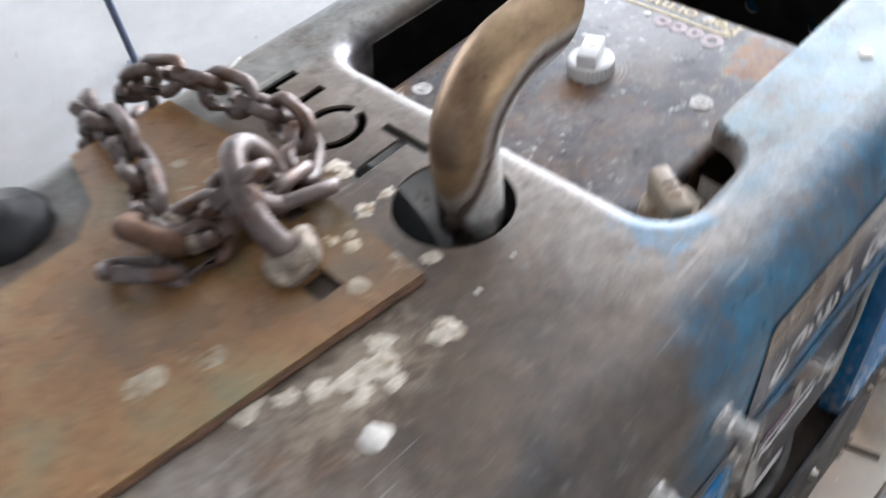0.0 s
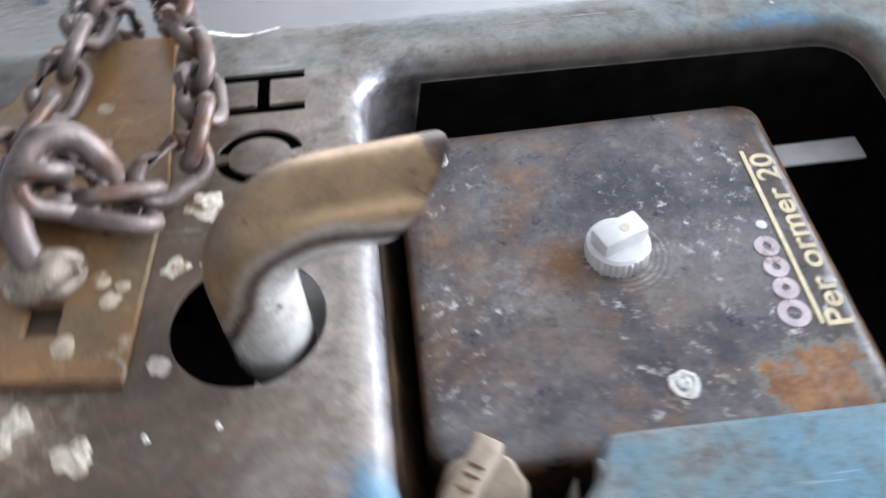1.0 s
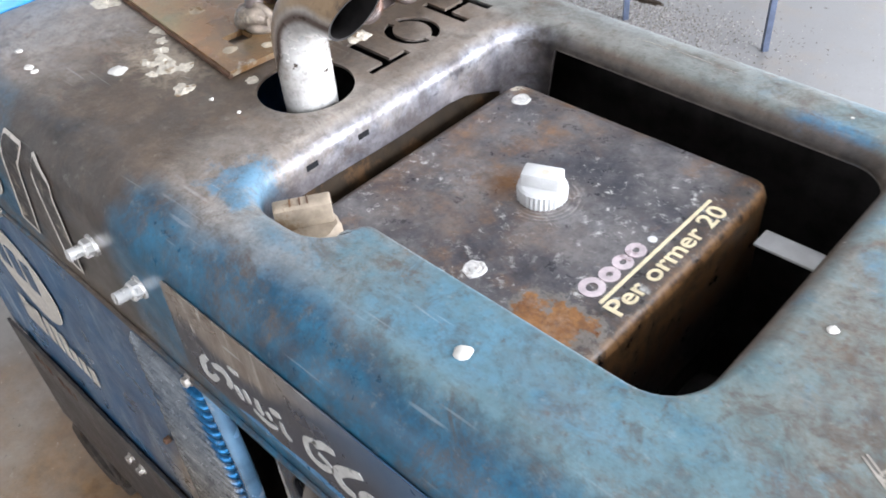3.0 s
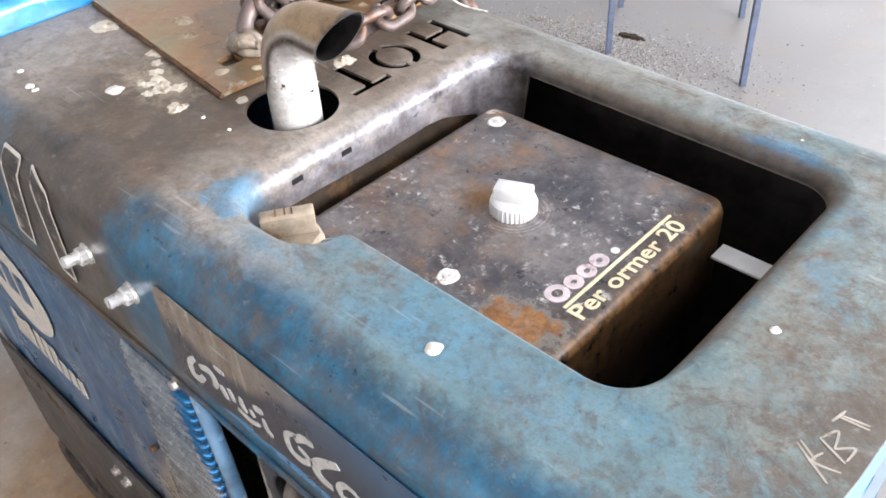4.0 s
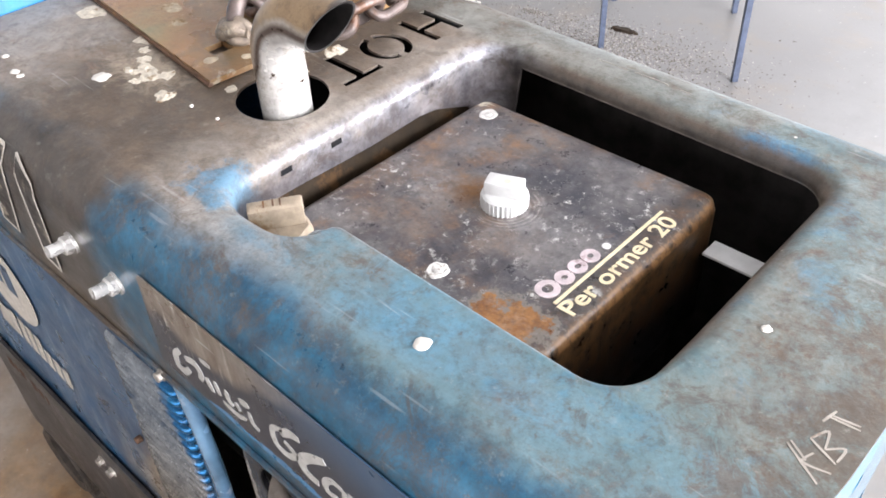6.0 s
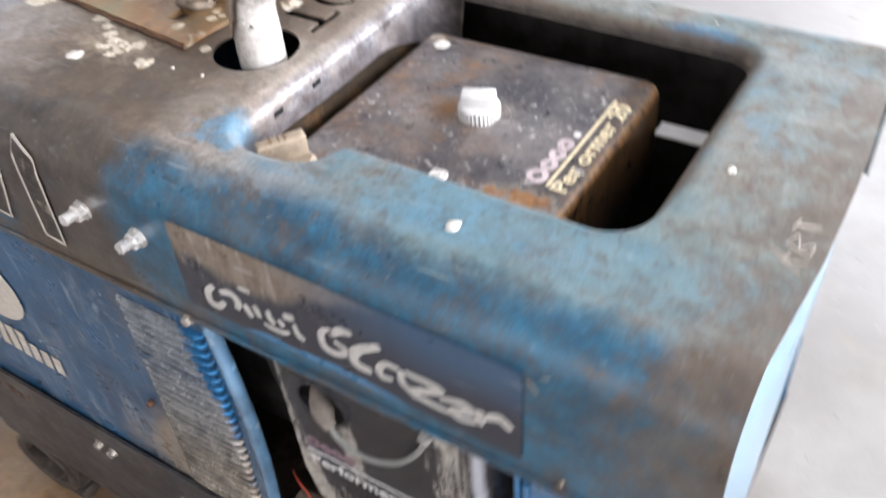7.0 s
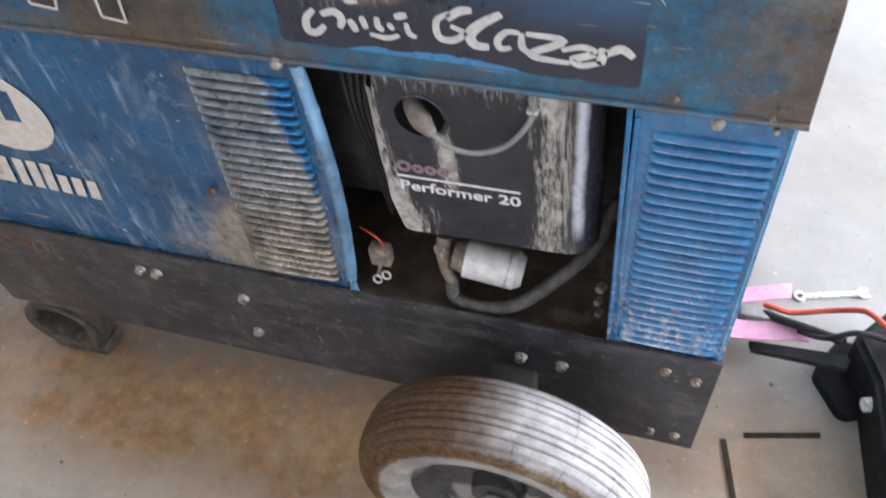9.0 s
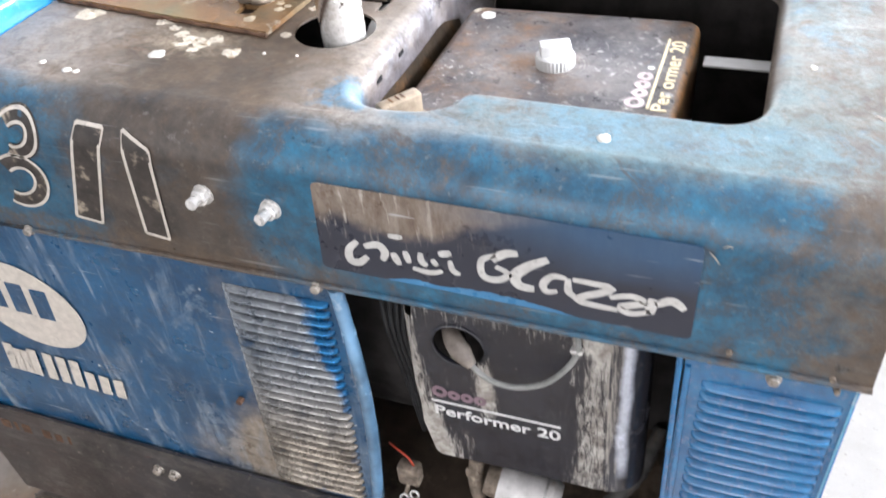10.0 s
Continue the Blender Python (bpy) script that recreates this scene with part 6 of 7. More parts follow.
def row(kinds, u, v, size, place, lift, mat, parent, weight=0.26):
    """A row of plain printed shapes, size high, starting at u, v: O a wide ring, o a small ring, | a bar, i a short bar, # a block."""
    w = size * weight

    def stroke(pts):
        part("print_shape", ribbon([(u + a * size, v + b * size) for a, b in pts], w, place, lift), mat, parent, smooth=0)

    for k in kinds:
        if k == "o":
            stroke([(0.36 + 0.27 * math.cos(6.283 * i / 14), 0.36 + 0.25 * math.sin(6.283 * i / 14)) for i in range(15)])
            adv = 0.80
        elif k == "O":
            stroke([(0.45 + 0.36 * math.cos(6.283 * i / 18), 0.45 + 0.34 * math.sin(6.283 * i / 18)) for i in range(19)])
            adv = 0.98
        elif k == "#":
            for q in range(4):
                stroke([(0.15 + 0.27 * q, 0.0), (0.15 + 0.27 * q, 1.05 if q in (0, 3) else 0.92)])
            adv = 1.28
        elif k == "i":
            stroke([(0.2, 0.0), (0.2, 0.72)])
            adv = 0.46
        else:
            stroke([(0.2, 0.0), (0.2, 1.05)])
            adv = 0.44
        u += adv * size


def markings():
    # dark decal field above the engine bay
    bm = bmesh.new()
    loop = rounded([(0.014, 0.832), (0.376, 0.823), (0.378, 0.930), (0.020, 0.938)], 0.006, 3)
    slab(bm, [loop], lambda a, b: Vector((a, -0.0018, b)), (0, 0.0010, 0))
    dec = part("decal", bm, DECAL, gen, "faded black model decal rubbed brown along its top")
    # its silver script, drawn as loose strokes
    def front(a, b):
        return Vector((a, -0.0023, b))

    strokes = [
        ([(0.056, 0.872), (0.048, 0.862), (0.050, 0.850), (0.060, 0.849), (0.068, 0.857)], 0.009),
        ([(0.064, 0.868), (0.078, 0.872), (0.086, 0.865), (0.084, 0.856)], 0.009),
        ([(0.088, 0.884), (0.102, 0.8845)], 0.006),
        ([(0.094, 0.866), (0.102, 0.854)], 0.008),
        ([(0.116, 0.853), (0.134, 0.851), (0.146, 0.855)], 0.006),
        ([(0.140, 0.873), (0.152, 0.876)], 0.008),
        ([(0.106, 0.870), (0.112, 0.858)], 0.007),
        ([(0.122, 0.871), (0.124, 0.862), (0.130, 0.858)], 0.007),
        ([(0.152, 0.868), (0.156, 0.858), (0.164, 0.855)], 0.006),
        ([(0.134, 0.866), (0.140, 0.860)], 0.006),
        ([(0.194, 0.882), (0.182, 0.874), (0.186, 0.858), (0.200, 0.856), (0.210, 0.864), (0.196, 0.870)], 0.0075),
        ([(0.192, 0.876), (0.202, 0.885), (0.214, 0.887)], 0.009),
        ([(0.242, 0.886), (0.226, 0.876), (0.216, 0.864), (0.222, 0.854), (0.236, 0.853)], 0.011),
        ([(0.262, 0.870), (0.250, 0.870), (0.243, 0.861), (0.247, 0.853), (0.257, 0.855)], 0.0072),
        ([(0.264, 0.870), (0.267, 0.857), (0.275, 0.852)], 0.0072),
        ([(0.268, 0.870), (0.304, 0.867), (0.276, 0.850), (0.314, 0.846)], 0.0078),
        ([(0.304, 0.858), (0.322, 0.863), (0.334, 0.858), (0.316, 0.850), (0.326, 0.845), (0.342, 0.850)], 0.0078),
        ([(0.340, 0.864), (0.342, 0.848)], 0.010),
        ([(0.344, 0.858), (0.356, 0.865), (0.369, 0.858)], 0.009),
    ]
    for pts, w in strokes:
        f = spline([(a, b, 0) for a, b in pts], 5)
        part("script_stroke", ribbon([(p.x + 0.22 * (p.y - 0.862), 0.862 + 1.15 * (p.y - 0.862)) for p in f], lambda t, w=w: w * (0.62 + 0.38 * math.sin(math.pi * t)), front, (0, 0.0005, 0)), LETTER, dec, smooth=0)
    # large outlined number decals, as bars
    def num(loop, name="number_bar"):
        bm = bmesh.new()
        c = [Vector(p) for p in loop]

        def fn(u, v):
            p = c[0].lerp(c[1], u).lerp(c[3].lerp(c[2], u), v)
            dz = max(0.0, p.y - ztop(p.x) + RSH)
            return Vector((p.x, RSH - math.sqrt(RSH**2 - dz**2) - 0.0017, p.y))
        sheet(bm, fn, 3, 20, (0, 0.0005, 0))
        o = part(name, bm, DARKDEC, gen, "scratched dark number decal with a pale outline", smooth=0)
        n = len(loop)
        for i in range(n):
            a, b = Vector(loop[i]), Vector(loop[(i + 1) % n])
            pts = [tuple(a.lerp(b, k / 6)) for k in range(7)]
            bm = ribbon(pts, 0.0034, lambda p, q: Vector((p, -0.0022 + (RSH - math.sqrt(RSH**2 - max(0.0, q - ztop(p) + RSH) ** 2)), q)), (0, 0.0004, 0))
            part("outline", bm, BONE, o, smooth=0)

    num([(-0.292, 0.842), (-0.258, 0.838), (-0.214, 0.962), (-0.247, 0.964)])
    num([(-0.201, 0.835), (-0.172, 0.831), (-0.160, 0.946), (-0.190, 0.962)])
    def bend(p, q):
        return Vector((p, -0.0017 + (RSH - math.sqrt(RSH**2 - max(0.0, q - ztop(p) + RSH) ** 2)), q))
    lobes = [(-0.352, 0.880, 0.040, 0.038), (-0.330, 0.942, 0.030, 0.030)]
    for cx, cz, rx, rz in lobes:
        arc = [(cx + rx * 0.72 * math.cos(t) + (0.25 * rz * math.sin(t)), cz + rz * 0.72 * math.sin(t)) for t in [math.radians(-120 + 260 * i / 24) for i in range(25)]]
        o = part("number_curve", ribbon(arc, 0.020, bend, (0, 0.0005, 0)), DARKDEC, gen, "scratched dark number decal with a pale outline", smooth=0)
        for k in (0.5, 0.94):
            arc = [(cx + rx * k * math.cos(t) + (0.25 * rz * math.sin(t)), cz + rz * k * math.sin(t)) for t in [math.radians(-120 + 260 * i / 24) for i in range(25)]]
            part("outline", ribbon(arc, 0.0034, lambda p, q: bend(p, q) + Vector((0, -0.0008, 0)), (0, 0.0004, 0)), BONE, o, smooth=0)
    # oval maker's badge with three dark windows, word below as bars
    bm = bmesh.new()
    slab(bm, [[(-0.463 + 0.092 * math.cos(t), 0.660 + 0.074 * math.sin(t) - 0.10 * 0.092 * math.cos(t)) for t in [2 * math.pi * i / 48 for i in range(48)]]], lambda a, b: Vector((a, 0.0012, b)), (0, 0.0008, 0))
    badge = part("badge", bm, BONE, gen, "bone-white oval maker's badge", smooth=0)
    for i, x in enumerate((-0.507, -0.468, -0.430)):
        flat_bar("badge_window", x - 0.014, 0.648 - i * 0.003, x + 0.012, 0.703 - i * 0.004, SIDE, badge, 0.006, 0.0004)
    row("#|||iii", -0.560, 0.512, 0.052, lambda u, v: Vector((u + 0.18 * (v - 0.512), 0.0008, v - 0.04 * (u + 0.556))), (0, 0.0008, 0), BONE, badge, 0.30)
    # worn print on the skid
    for x, w, h in ((-0.655, 0.018, 0.020), (-0.628, 0.006, 0.020), (-0.612, 0.016, 0.020), (-0.572, 0.016, 0.020), (-0.548, 0.014, 0.018), (-0.522, 0.005, 0.020)):
        flat_bar("print_bar", x, 0.352, x + w, 0.352 + h, RUST, gen, 0.003, -0.0056)
    # print on the front tin: a rule, a row of letter bars, a faded line above
    tin = bpy.data.objects["cooling_tin"]
    flat_bar("print_rule", 0.108, 0.6425, 0.256, 0.6455, PRINT, tin, 0, 0.0092)
    def on_tin(u, v):
        return Vector((u, 0.0092, v))

    printed("Performer 20", Matrix.Translation((0.111, 0.0088, 0.622)) @ Matrix.Rotation(math.pi / 2, 4, "X"), 0.145, 0.0155, PRINT, tin)
    row("Oooo", 0.110, 0.652, 0.019, on_tin, (0, 0.0006, 0), PINKPRINT, tin)
    # print on the cover top: runs along +y, letter tops towards -x
    cov = bpy.data.objects["air_cleaner_cover"]

    def top_bar(x0, y0, x1, y1, mat):
        bm = bmesh.new()
        box(bm, (x0, y0, 0.9316), (x1, y1, 0.9322))
        part("print_bar", bm, mat, cov, smooth=0)

    top_bar(0.2955, 0.198, 0.2985, 0.352, CREAM)
    def on_cover(u, v):
        return Vector((0.317 - v, u, 0.9322))

    printed("Per ormer 20", Matrix.Translation((0.3165, 0.196, 0.9316)) @ Matrix.Rotation(math.pi / 2, 4, "Z"), 0.152, 0.0165, CREAM, cov)
    row("Oooo", 0.198, 0.0245, 0.022, on_cover, (0, 0, -0.0006), ROSE, cov)
    bm = bmesh.new()
    rod(bm, (0.2875, 0.2815, 0.9316), (0.2875, 0.2815, 0.9322), 0.0038, 0.0038, 16)
    part("print_dot", bm, PRINT, cov, smooth=0)


def printed(text, m, width, height, mat, parent):
    """Bold printed writing, width long and height high, each letter a part."""
    cu = bpy.data.curves.new("print", "FONT")
    cu.body, cu.size, cu.extrude, cu.offset = text, 1.0, 0.015, 0.016
    tmp = new("tmp", cu)
    dg = bpy.context.evaluated_depsgraph_get()
    me = bpy.data.meshes.new_from_object(tmp.evaluated_get(dg))
    bpy.data.objects.remove(tmp)
    bpy.data.curves.remove(cu)
    xs, ys = [v.co.x for v in me.vertices], [v.co.y for v in me.vertices]
    kx, ky = width / (max(xs) - min(xs)), height / (max(ys) - min(ys))
    me.transform(m @ Matrix.Diagonal((kx, ky, 0.02, 1)) @ Matrix.Translation((-min(xs), -min(ys), 0)))
    bm = bmesh.new()
    bm.from_mesh(me)
    bpy.data.meshes.remove(me)
    bmesh.ops.remove_doubles(bm, verts=bm.verts, dist=1e-7)
    left = set(bm.verts)
    while left:
        island, heap = set(), [left.pop()]
        while heap:
            v = heap.pop()
            island.add(v)
            for e in v.link_edges:
                o = e.other_vert(v)
                if o in left:
                    left.discard(o)
                    heap.append(o)
        one = bmesh.new()
        made = {v: one.verts.new(v.co) for v in island}
        for f in {f for v in island for f in v.link_faces}:
            one.faces.new([made[v] for v in f.verts])
        part("letter", one, mat, parent, smooth=0)
    bm.free()


markings()


def spots():
    """Paint drops, crusts and scratches on the hood, each where it is."""
    def on_top(name, x, y, r, h, mat, seed, label=""):
        bm = bmesh.new()
        rnd = random.Random(seed)
        n = 24
        rr = [r * (1.0 + 0.28 * noise.noise(Vector((1.2 * math.cos(6.283 * i / n), 1.2 * math.sin(6.283 * i / n), seed * 2.1)))) for i in range(n)]
        lo = [bm.verts.new((x + rr[i] * math.cos(2 * math.pi * i / n), y + rr[i] * math.sin(2 * math.pi * i / n), ztop(x) - 0.0005)) for i in range(n)]
        hi = [bm.verts.new((x + (v.co.x - x) * 0.8, y + (v.co.y - y) * 0.8, ztop(x) + h * (0.6 + 0.6 * rnd.random()))) for v in lo]
        for i in range(n):
            bm.faces.new((lo[i], lo[(i + 1) % n], hi[(i + 1) % n], hi[i]))
        c = bm.verts.new((x, y, ztop(x) + h))
        for i in range(n):
            bm.faces.new((hi[i], hi[(i + 1) % n], c))
        return part(name, bm, mat, gen, label, smooth=60)

    for i, (x, y, r) in enumerate(((0.279, 0.072, 0.0068), (0.444, 0.238, 0.0040), (-0.218, 0.119, 0.010), (-0.062, 0.150, 0.0019), (-0.10, 0.147, 0.0021), (-0.335, 0.075, 0.004), (-0.295, 0.066, 0.0055), (-0.283, 0.066, 0.004))):
        on_top("paint_drop", x, y, r, 0.0012, DROP, i, "pale dried drop")
    def cluster(x, y, r, seed, zof, owner):
        """One crumbly flat lump with a ragged outline."""
        bm = bmesh.new()
        rnd = random.Random(seed)
        n, m = 26, 6
        rim = [r * (1.12 + 0.75 * noise.noise(Vector((1.3 * math.cos(6.283 * q / n), 1.3 * math.sin(6.283 * q / n), seed * 1.7))) + rnd.uniform(-0.08, 0.08)) for q in range(n)]
        rows = []
        for k in range(1, m + 1):
            t = k / m
            row = []
            for q in range(n):
                px, py = x + rim[q] * t * math.cos(6.283 * q / n), y + 0.85 * rim[q] * t * math.sin(6.283 * q / n)
                h = max(0.0, noise.noise(Vector((px * 240, py * 240, seed))) + 0.22) * r * 0.17 * (1 - t**3)
                row.append(bm.verts.new((px, py, zof(px) + (h if k < m else -0.0004) + rnd.uniform(0, 0.0003))))
            rows.append(row)
        c = bm.verts.new((x, y, zof(x) + 0.2 * r))
        for q in range(n):
            bm.faces.new((c, rows[0][q], rows[0][(q + 1) % n]))
            for k in range(m - 1):
                bm.faces.new((rows[k][q], rows[k + 1][q], rows[k + 1][(q + 1) % n], rows[k][(q + 1) % n]))
        part("crust", bm, CRUST, owner, "pale crumbly crust", smooth=30)

    for i, (x, y, r) in enumerate(((-0.135, 0.141, 0.0105), (-0.182, 0.152, 0.012), (-0.170, 0.166, 0.009), (-0.197, 0.160, 0.011), (-0.205, 0.146, 0.008), (-0.183, 0.138, 0.007), (-0.217, 0.168, 0.008), (-0.235, 0.180, 0.007), (-0.082, 0.312, 0.013), (-0.095, 0.262, 0.008), (-0.072, 0.262, 0.006), (-0.255, 0.192, 0.010), (-0.36, 0.192, 0.014), (-0.098, 0.192, 0.007))):
        cluster(x, y, r, 90 + i, ztop, gen)
    cluster(0.060, 0.392, 0.0085, 131, lambda x: 0.9310, bpy.data.objects["air_cleaner_cover"])
    # scratched mark at the end, plain strokes
    def top(a, b):
        return Vector((a, b, ztop(a) + 0.0003))
    for pts in (((0.497, 0.160), (0.510, 0.152), (0.523, 0.144)), ((0.498, 0.163), (0.511, 0.155)), ((0.512, 0.163), (0.510, 0.153), (0.526, 0.156)), ((0.506, 0.172), (0.525, 0.164)), ((0.506, 0.172), (0.512, 0.184), (0.516, 0.170)), ((0.516, 0.170), (0.525, 0.178), (0.525, 0.166)), ((0.506, 0.189), (0.509, 0.202)), ((0.508, 0.195), (0.526, 0.197)), ((0.509, 0.197), (0.525, 0.200))):
        f = spline([(a, b, 0) for a, b in pts], 5)
        part("scratch_stroke", ribbon([(p.x, p.y) for p in f], lambda t: 0.0011 + 0.0009 * math.sin(math.pi * t) * (0.4 + 0.6 * abs(math.sin(7 * t + 1))), top, (0, 0, -0.0008)), SCRATCH, gen, smooth=0)
    for pts, w in ((((0.140, 0.474), (0.158, 0.4755), (0.176, 0.475)), 0.0014), (((0.182, 0.4765), (0.204, 0.477), (0.222, 0.4755)), 0.0017), (((0.232, 0.476), (0.246, 0.4755)), 0.0010)):
        f = spline([(a, b, 0) for a, b in pts], 14)
        part("scratch_stroke", ribbon([(p.x, p.y + 0.0009 * noise.noise(p * 180)) for p in f], lambda t, w=w: w * (0.25 + 0.9 * abs(math.sin(math.pi * t)) * abs(noise.noise(Vector((t * 9, w * 900, 0))) + 0.35)), top, (0, 0, -0.0008)), SCRATCH, gen, smooth=0)
    # nicks on the front above the decal
    for x, z, l, a in ((0.386, 0.920, 0.014, -0.9), (0.395, 0.932, 0.008, 0.3)):
        d = Vector((math.cos(a), math.sin(a))) * l / 2
        yy = -0.0020 + max(0.0, z - ztop(x) + RSH) ** 2 * 9.0
        part("nick", ribbon([(x - d.x, z - d.y), (x, z + 0.001), (x + d.x, z + d.y)], lambda t: 0.0013 * (1 - abs(2 * t - 1)) + 0.0004 + 0.0004 * math.sin(20 * t), lambda p, q: Vector((p, yy, q)), (0, 0.0006, 0)), SCRATCH, gen, smooth=0)


spots()

# ---------------------------------------------------------------- things lying on the hood


def steel_plate():
    ob = thing("steel_plate", "rusty brown steel plate lying on the hood", "steel plate", at=(-0.27, 0.33, 0.985))
    out = [(-0.425, 0.214), (-0.115, 0.181), (-0.104, 0.330), (-0.112, 0.487), (-0.205, 0.490), (-0.222, 0.425), (-0.250, 0.398), (-0.300, 0.398), (-0.425, 0.402)]
    holes = [[(-0.176, 0.216), (-0.155, 0.215), (-0.154, 0.238), (-0.175, 0.239)], [(-0.140, 0.288), (-0.124, 0.287), (-0.123, 0.306), (-0.139, 0.307)]]
    bm = bmesh.new()
    slab(bm, [out, *holes], lambda a, b: Vector((a, b, ztop(a) + 0.0072)), (0, 0, -0.0058))
    bmesh.ops.bevel(bm, geom=[e for e in bm.edges if len(e.link_faces) == 2 and e.calc_face_angle(0) > 1.2], offset=0.0008, segments=1, affect="EDGES")
    part("plate", bm, PLATE, ob, smooth=25)
    bm = bmesh.new()
    x0, y0, x1, y1 = -0.425, 0.214, -0.115, 0.181
    tube(bm, [(x0 + (x1 - x0) * i / 24, y0 + (y1 - y0) * i / 24 - 0.0002, ztop(x0) + 0.0025 + 0.0006 * math.sin(i * 2.1) - 0.0068 * i / 24) for i in range(25)], 0.0026, 8)
    part("cut_edge", bm, RUST, ob, "dark ragged cut edge")
    # crusts stuck to it
    for i, (x, y, r) in enumerate(((-0.150, 0.206, 0.010), (-0.128, 0.236, 0.008), (-0.138, 0.252, 0.009), (-0.122, 0.246, 0.006), (-0.29, 0.25, 0.016), (-0.155, 0.41, 0.008), (-0.150, 0.372, 0.007), (-0.25, 0.235, 0.012))):
        bm = bmesh.new()
        rnd = random.Random(i + 7)
        n = 22
        z = ztop(x) + 0.0072
        rr = [r * (0.95 + 0.35 * noise.noise(Vector((1.4 * math.cos(6.283 * k / n), 1.4 * math.sin(6.283 * k / n), i * 2.3))) + 0.08 * rnd.random()) for k in range(n)]
        lo = [bm.verts.new((x + rr[k] * math.cos(2 * math.pi * k / n), y + 0.9 * rr[k] * math.sin(2 * math.pi * k / n), z - 0.0004)) for k in range(n)]
        c = bm.verts.new((x, y, z + 0.0014))
        for k in range(n):
            bm.faces.new((lo[k], lo[(k + 1) % n], c))
        part("crust", bm, STAINC, ob, smooth=60)


steel_plate()


def shackle(pts, pin_a, pin_b, mat, label):
    """A forged bow with knotted feet and a bolt through them."""
    ob = thing("bow_shackle", label, "shackle", "shackles on the plate", at=pts[0])
    bm = bmesh.new()
    tube(bm, spline(pts, 8), lambda t: 0.0082 + 0.0012 * abs(2 * t - 1), 16)
    part("bow", bm, mat, ob, smooth=70)
    # the feet are knotted round one another
    a, b = Vector(pin_a), Vector(pin_b)
    d = (b - a).normalized()
    u, v = frame_at(d)
    c = a.lerp(b, 0.5)
    for q, (w, r) in enumerate(((0.0150, 0.0062), (0.0130, 0.0070), (0.0140, 0.0058))):
        bm = bmesh.new()
        ring = []
        for k in range(28):
            t = 2 * math.pi * k / 28
            ring.append(c + d * (w * math.cos(t) + 0.004 * (q - 1)) + w * 0.72 * math.sin(t) * (math.cos(q * 1.05) * u + math.sin(q * 1.05) * v) + 0.0045 * math.sin(2 * t + q) * (math.cos(q * 1.05 + 1.57) * u + math.sin(q * 1.05 + 1.57) * v))
        tube(bm, ring, r, 10, closed=True)
        part("knotted_foot", bm, GRIMY, ob, "grimy twisted foot", smooth=70)
    bm = bmesh.new()
    rod(bm, a.lerp(b, 0.08), a.lerp(b, 0.95), 0.0060, 0.0056, 14)
    part("pin", bm, GRIMY, ob, "grimy bolt through the foot")


shackle([(-0.163, 0.250, 1.003), (-0.171, 0.262, 1.022), (-0.169, 0.283, 1.044), (-0.157, 0.303, 1.056), (-0.142, 0.314, 1.050), (-0.130, 0.314, 1.030), (-0.127, 0.310, 1.006)], (-0.184, 0.246, 1.002), (-0.142, 0.256, 1.002), CHAIN, "heavy grey-brown bow shackle standing on the plate")
shackle([(-0.205, 0.322, 1.002), (-0.216, 0.316, 1.016), (-0.226, 0.322, 1.028), (-0.230, 0.340, 1.026), (-0.222, 0.354, 1.014), (-0.210, 0.358, 1.003)], (-0.192, 0.308, 1.003), (-0.202, 0.346, 1.003), RUST, "rusted bow shackle lying behind the other")


def link_mesh():
    """One welded chain link, its long way along x."""
    bm = bmesh.new()
    L, W, r = 0.0500, 0.0270, 0.0058
    pts = []
    for i in range(12):
        a = -math.pi / 2 + math.pi * i / 11
        pts.append((L / 2 - W / 2 + W / 2 * math.cos(a), W / 2 * math.sin(a), 0))
    for i in range(12):
        a = math.pi / 2 + math.pi * i / 11
        pts.append((-L / 2 + W / 2 + W / 2 * math.cos(a), W / 2 * math.sin(a), 0))
    tube(bm, pts, r, 10, closed=True)
    return mesh("chain_link", bm, CHAIN, 80)


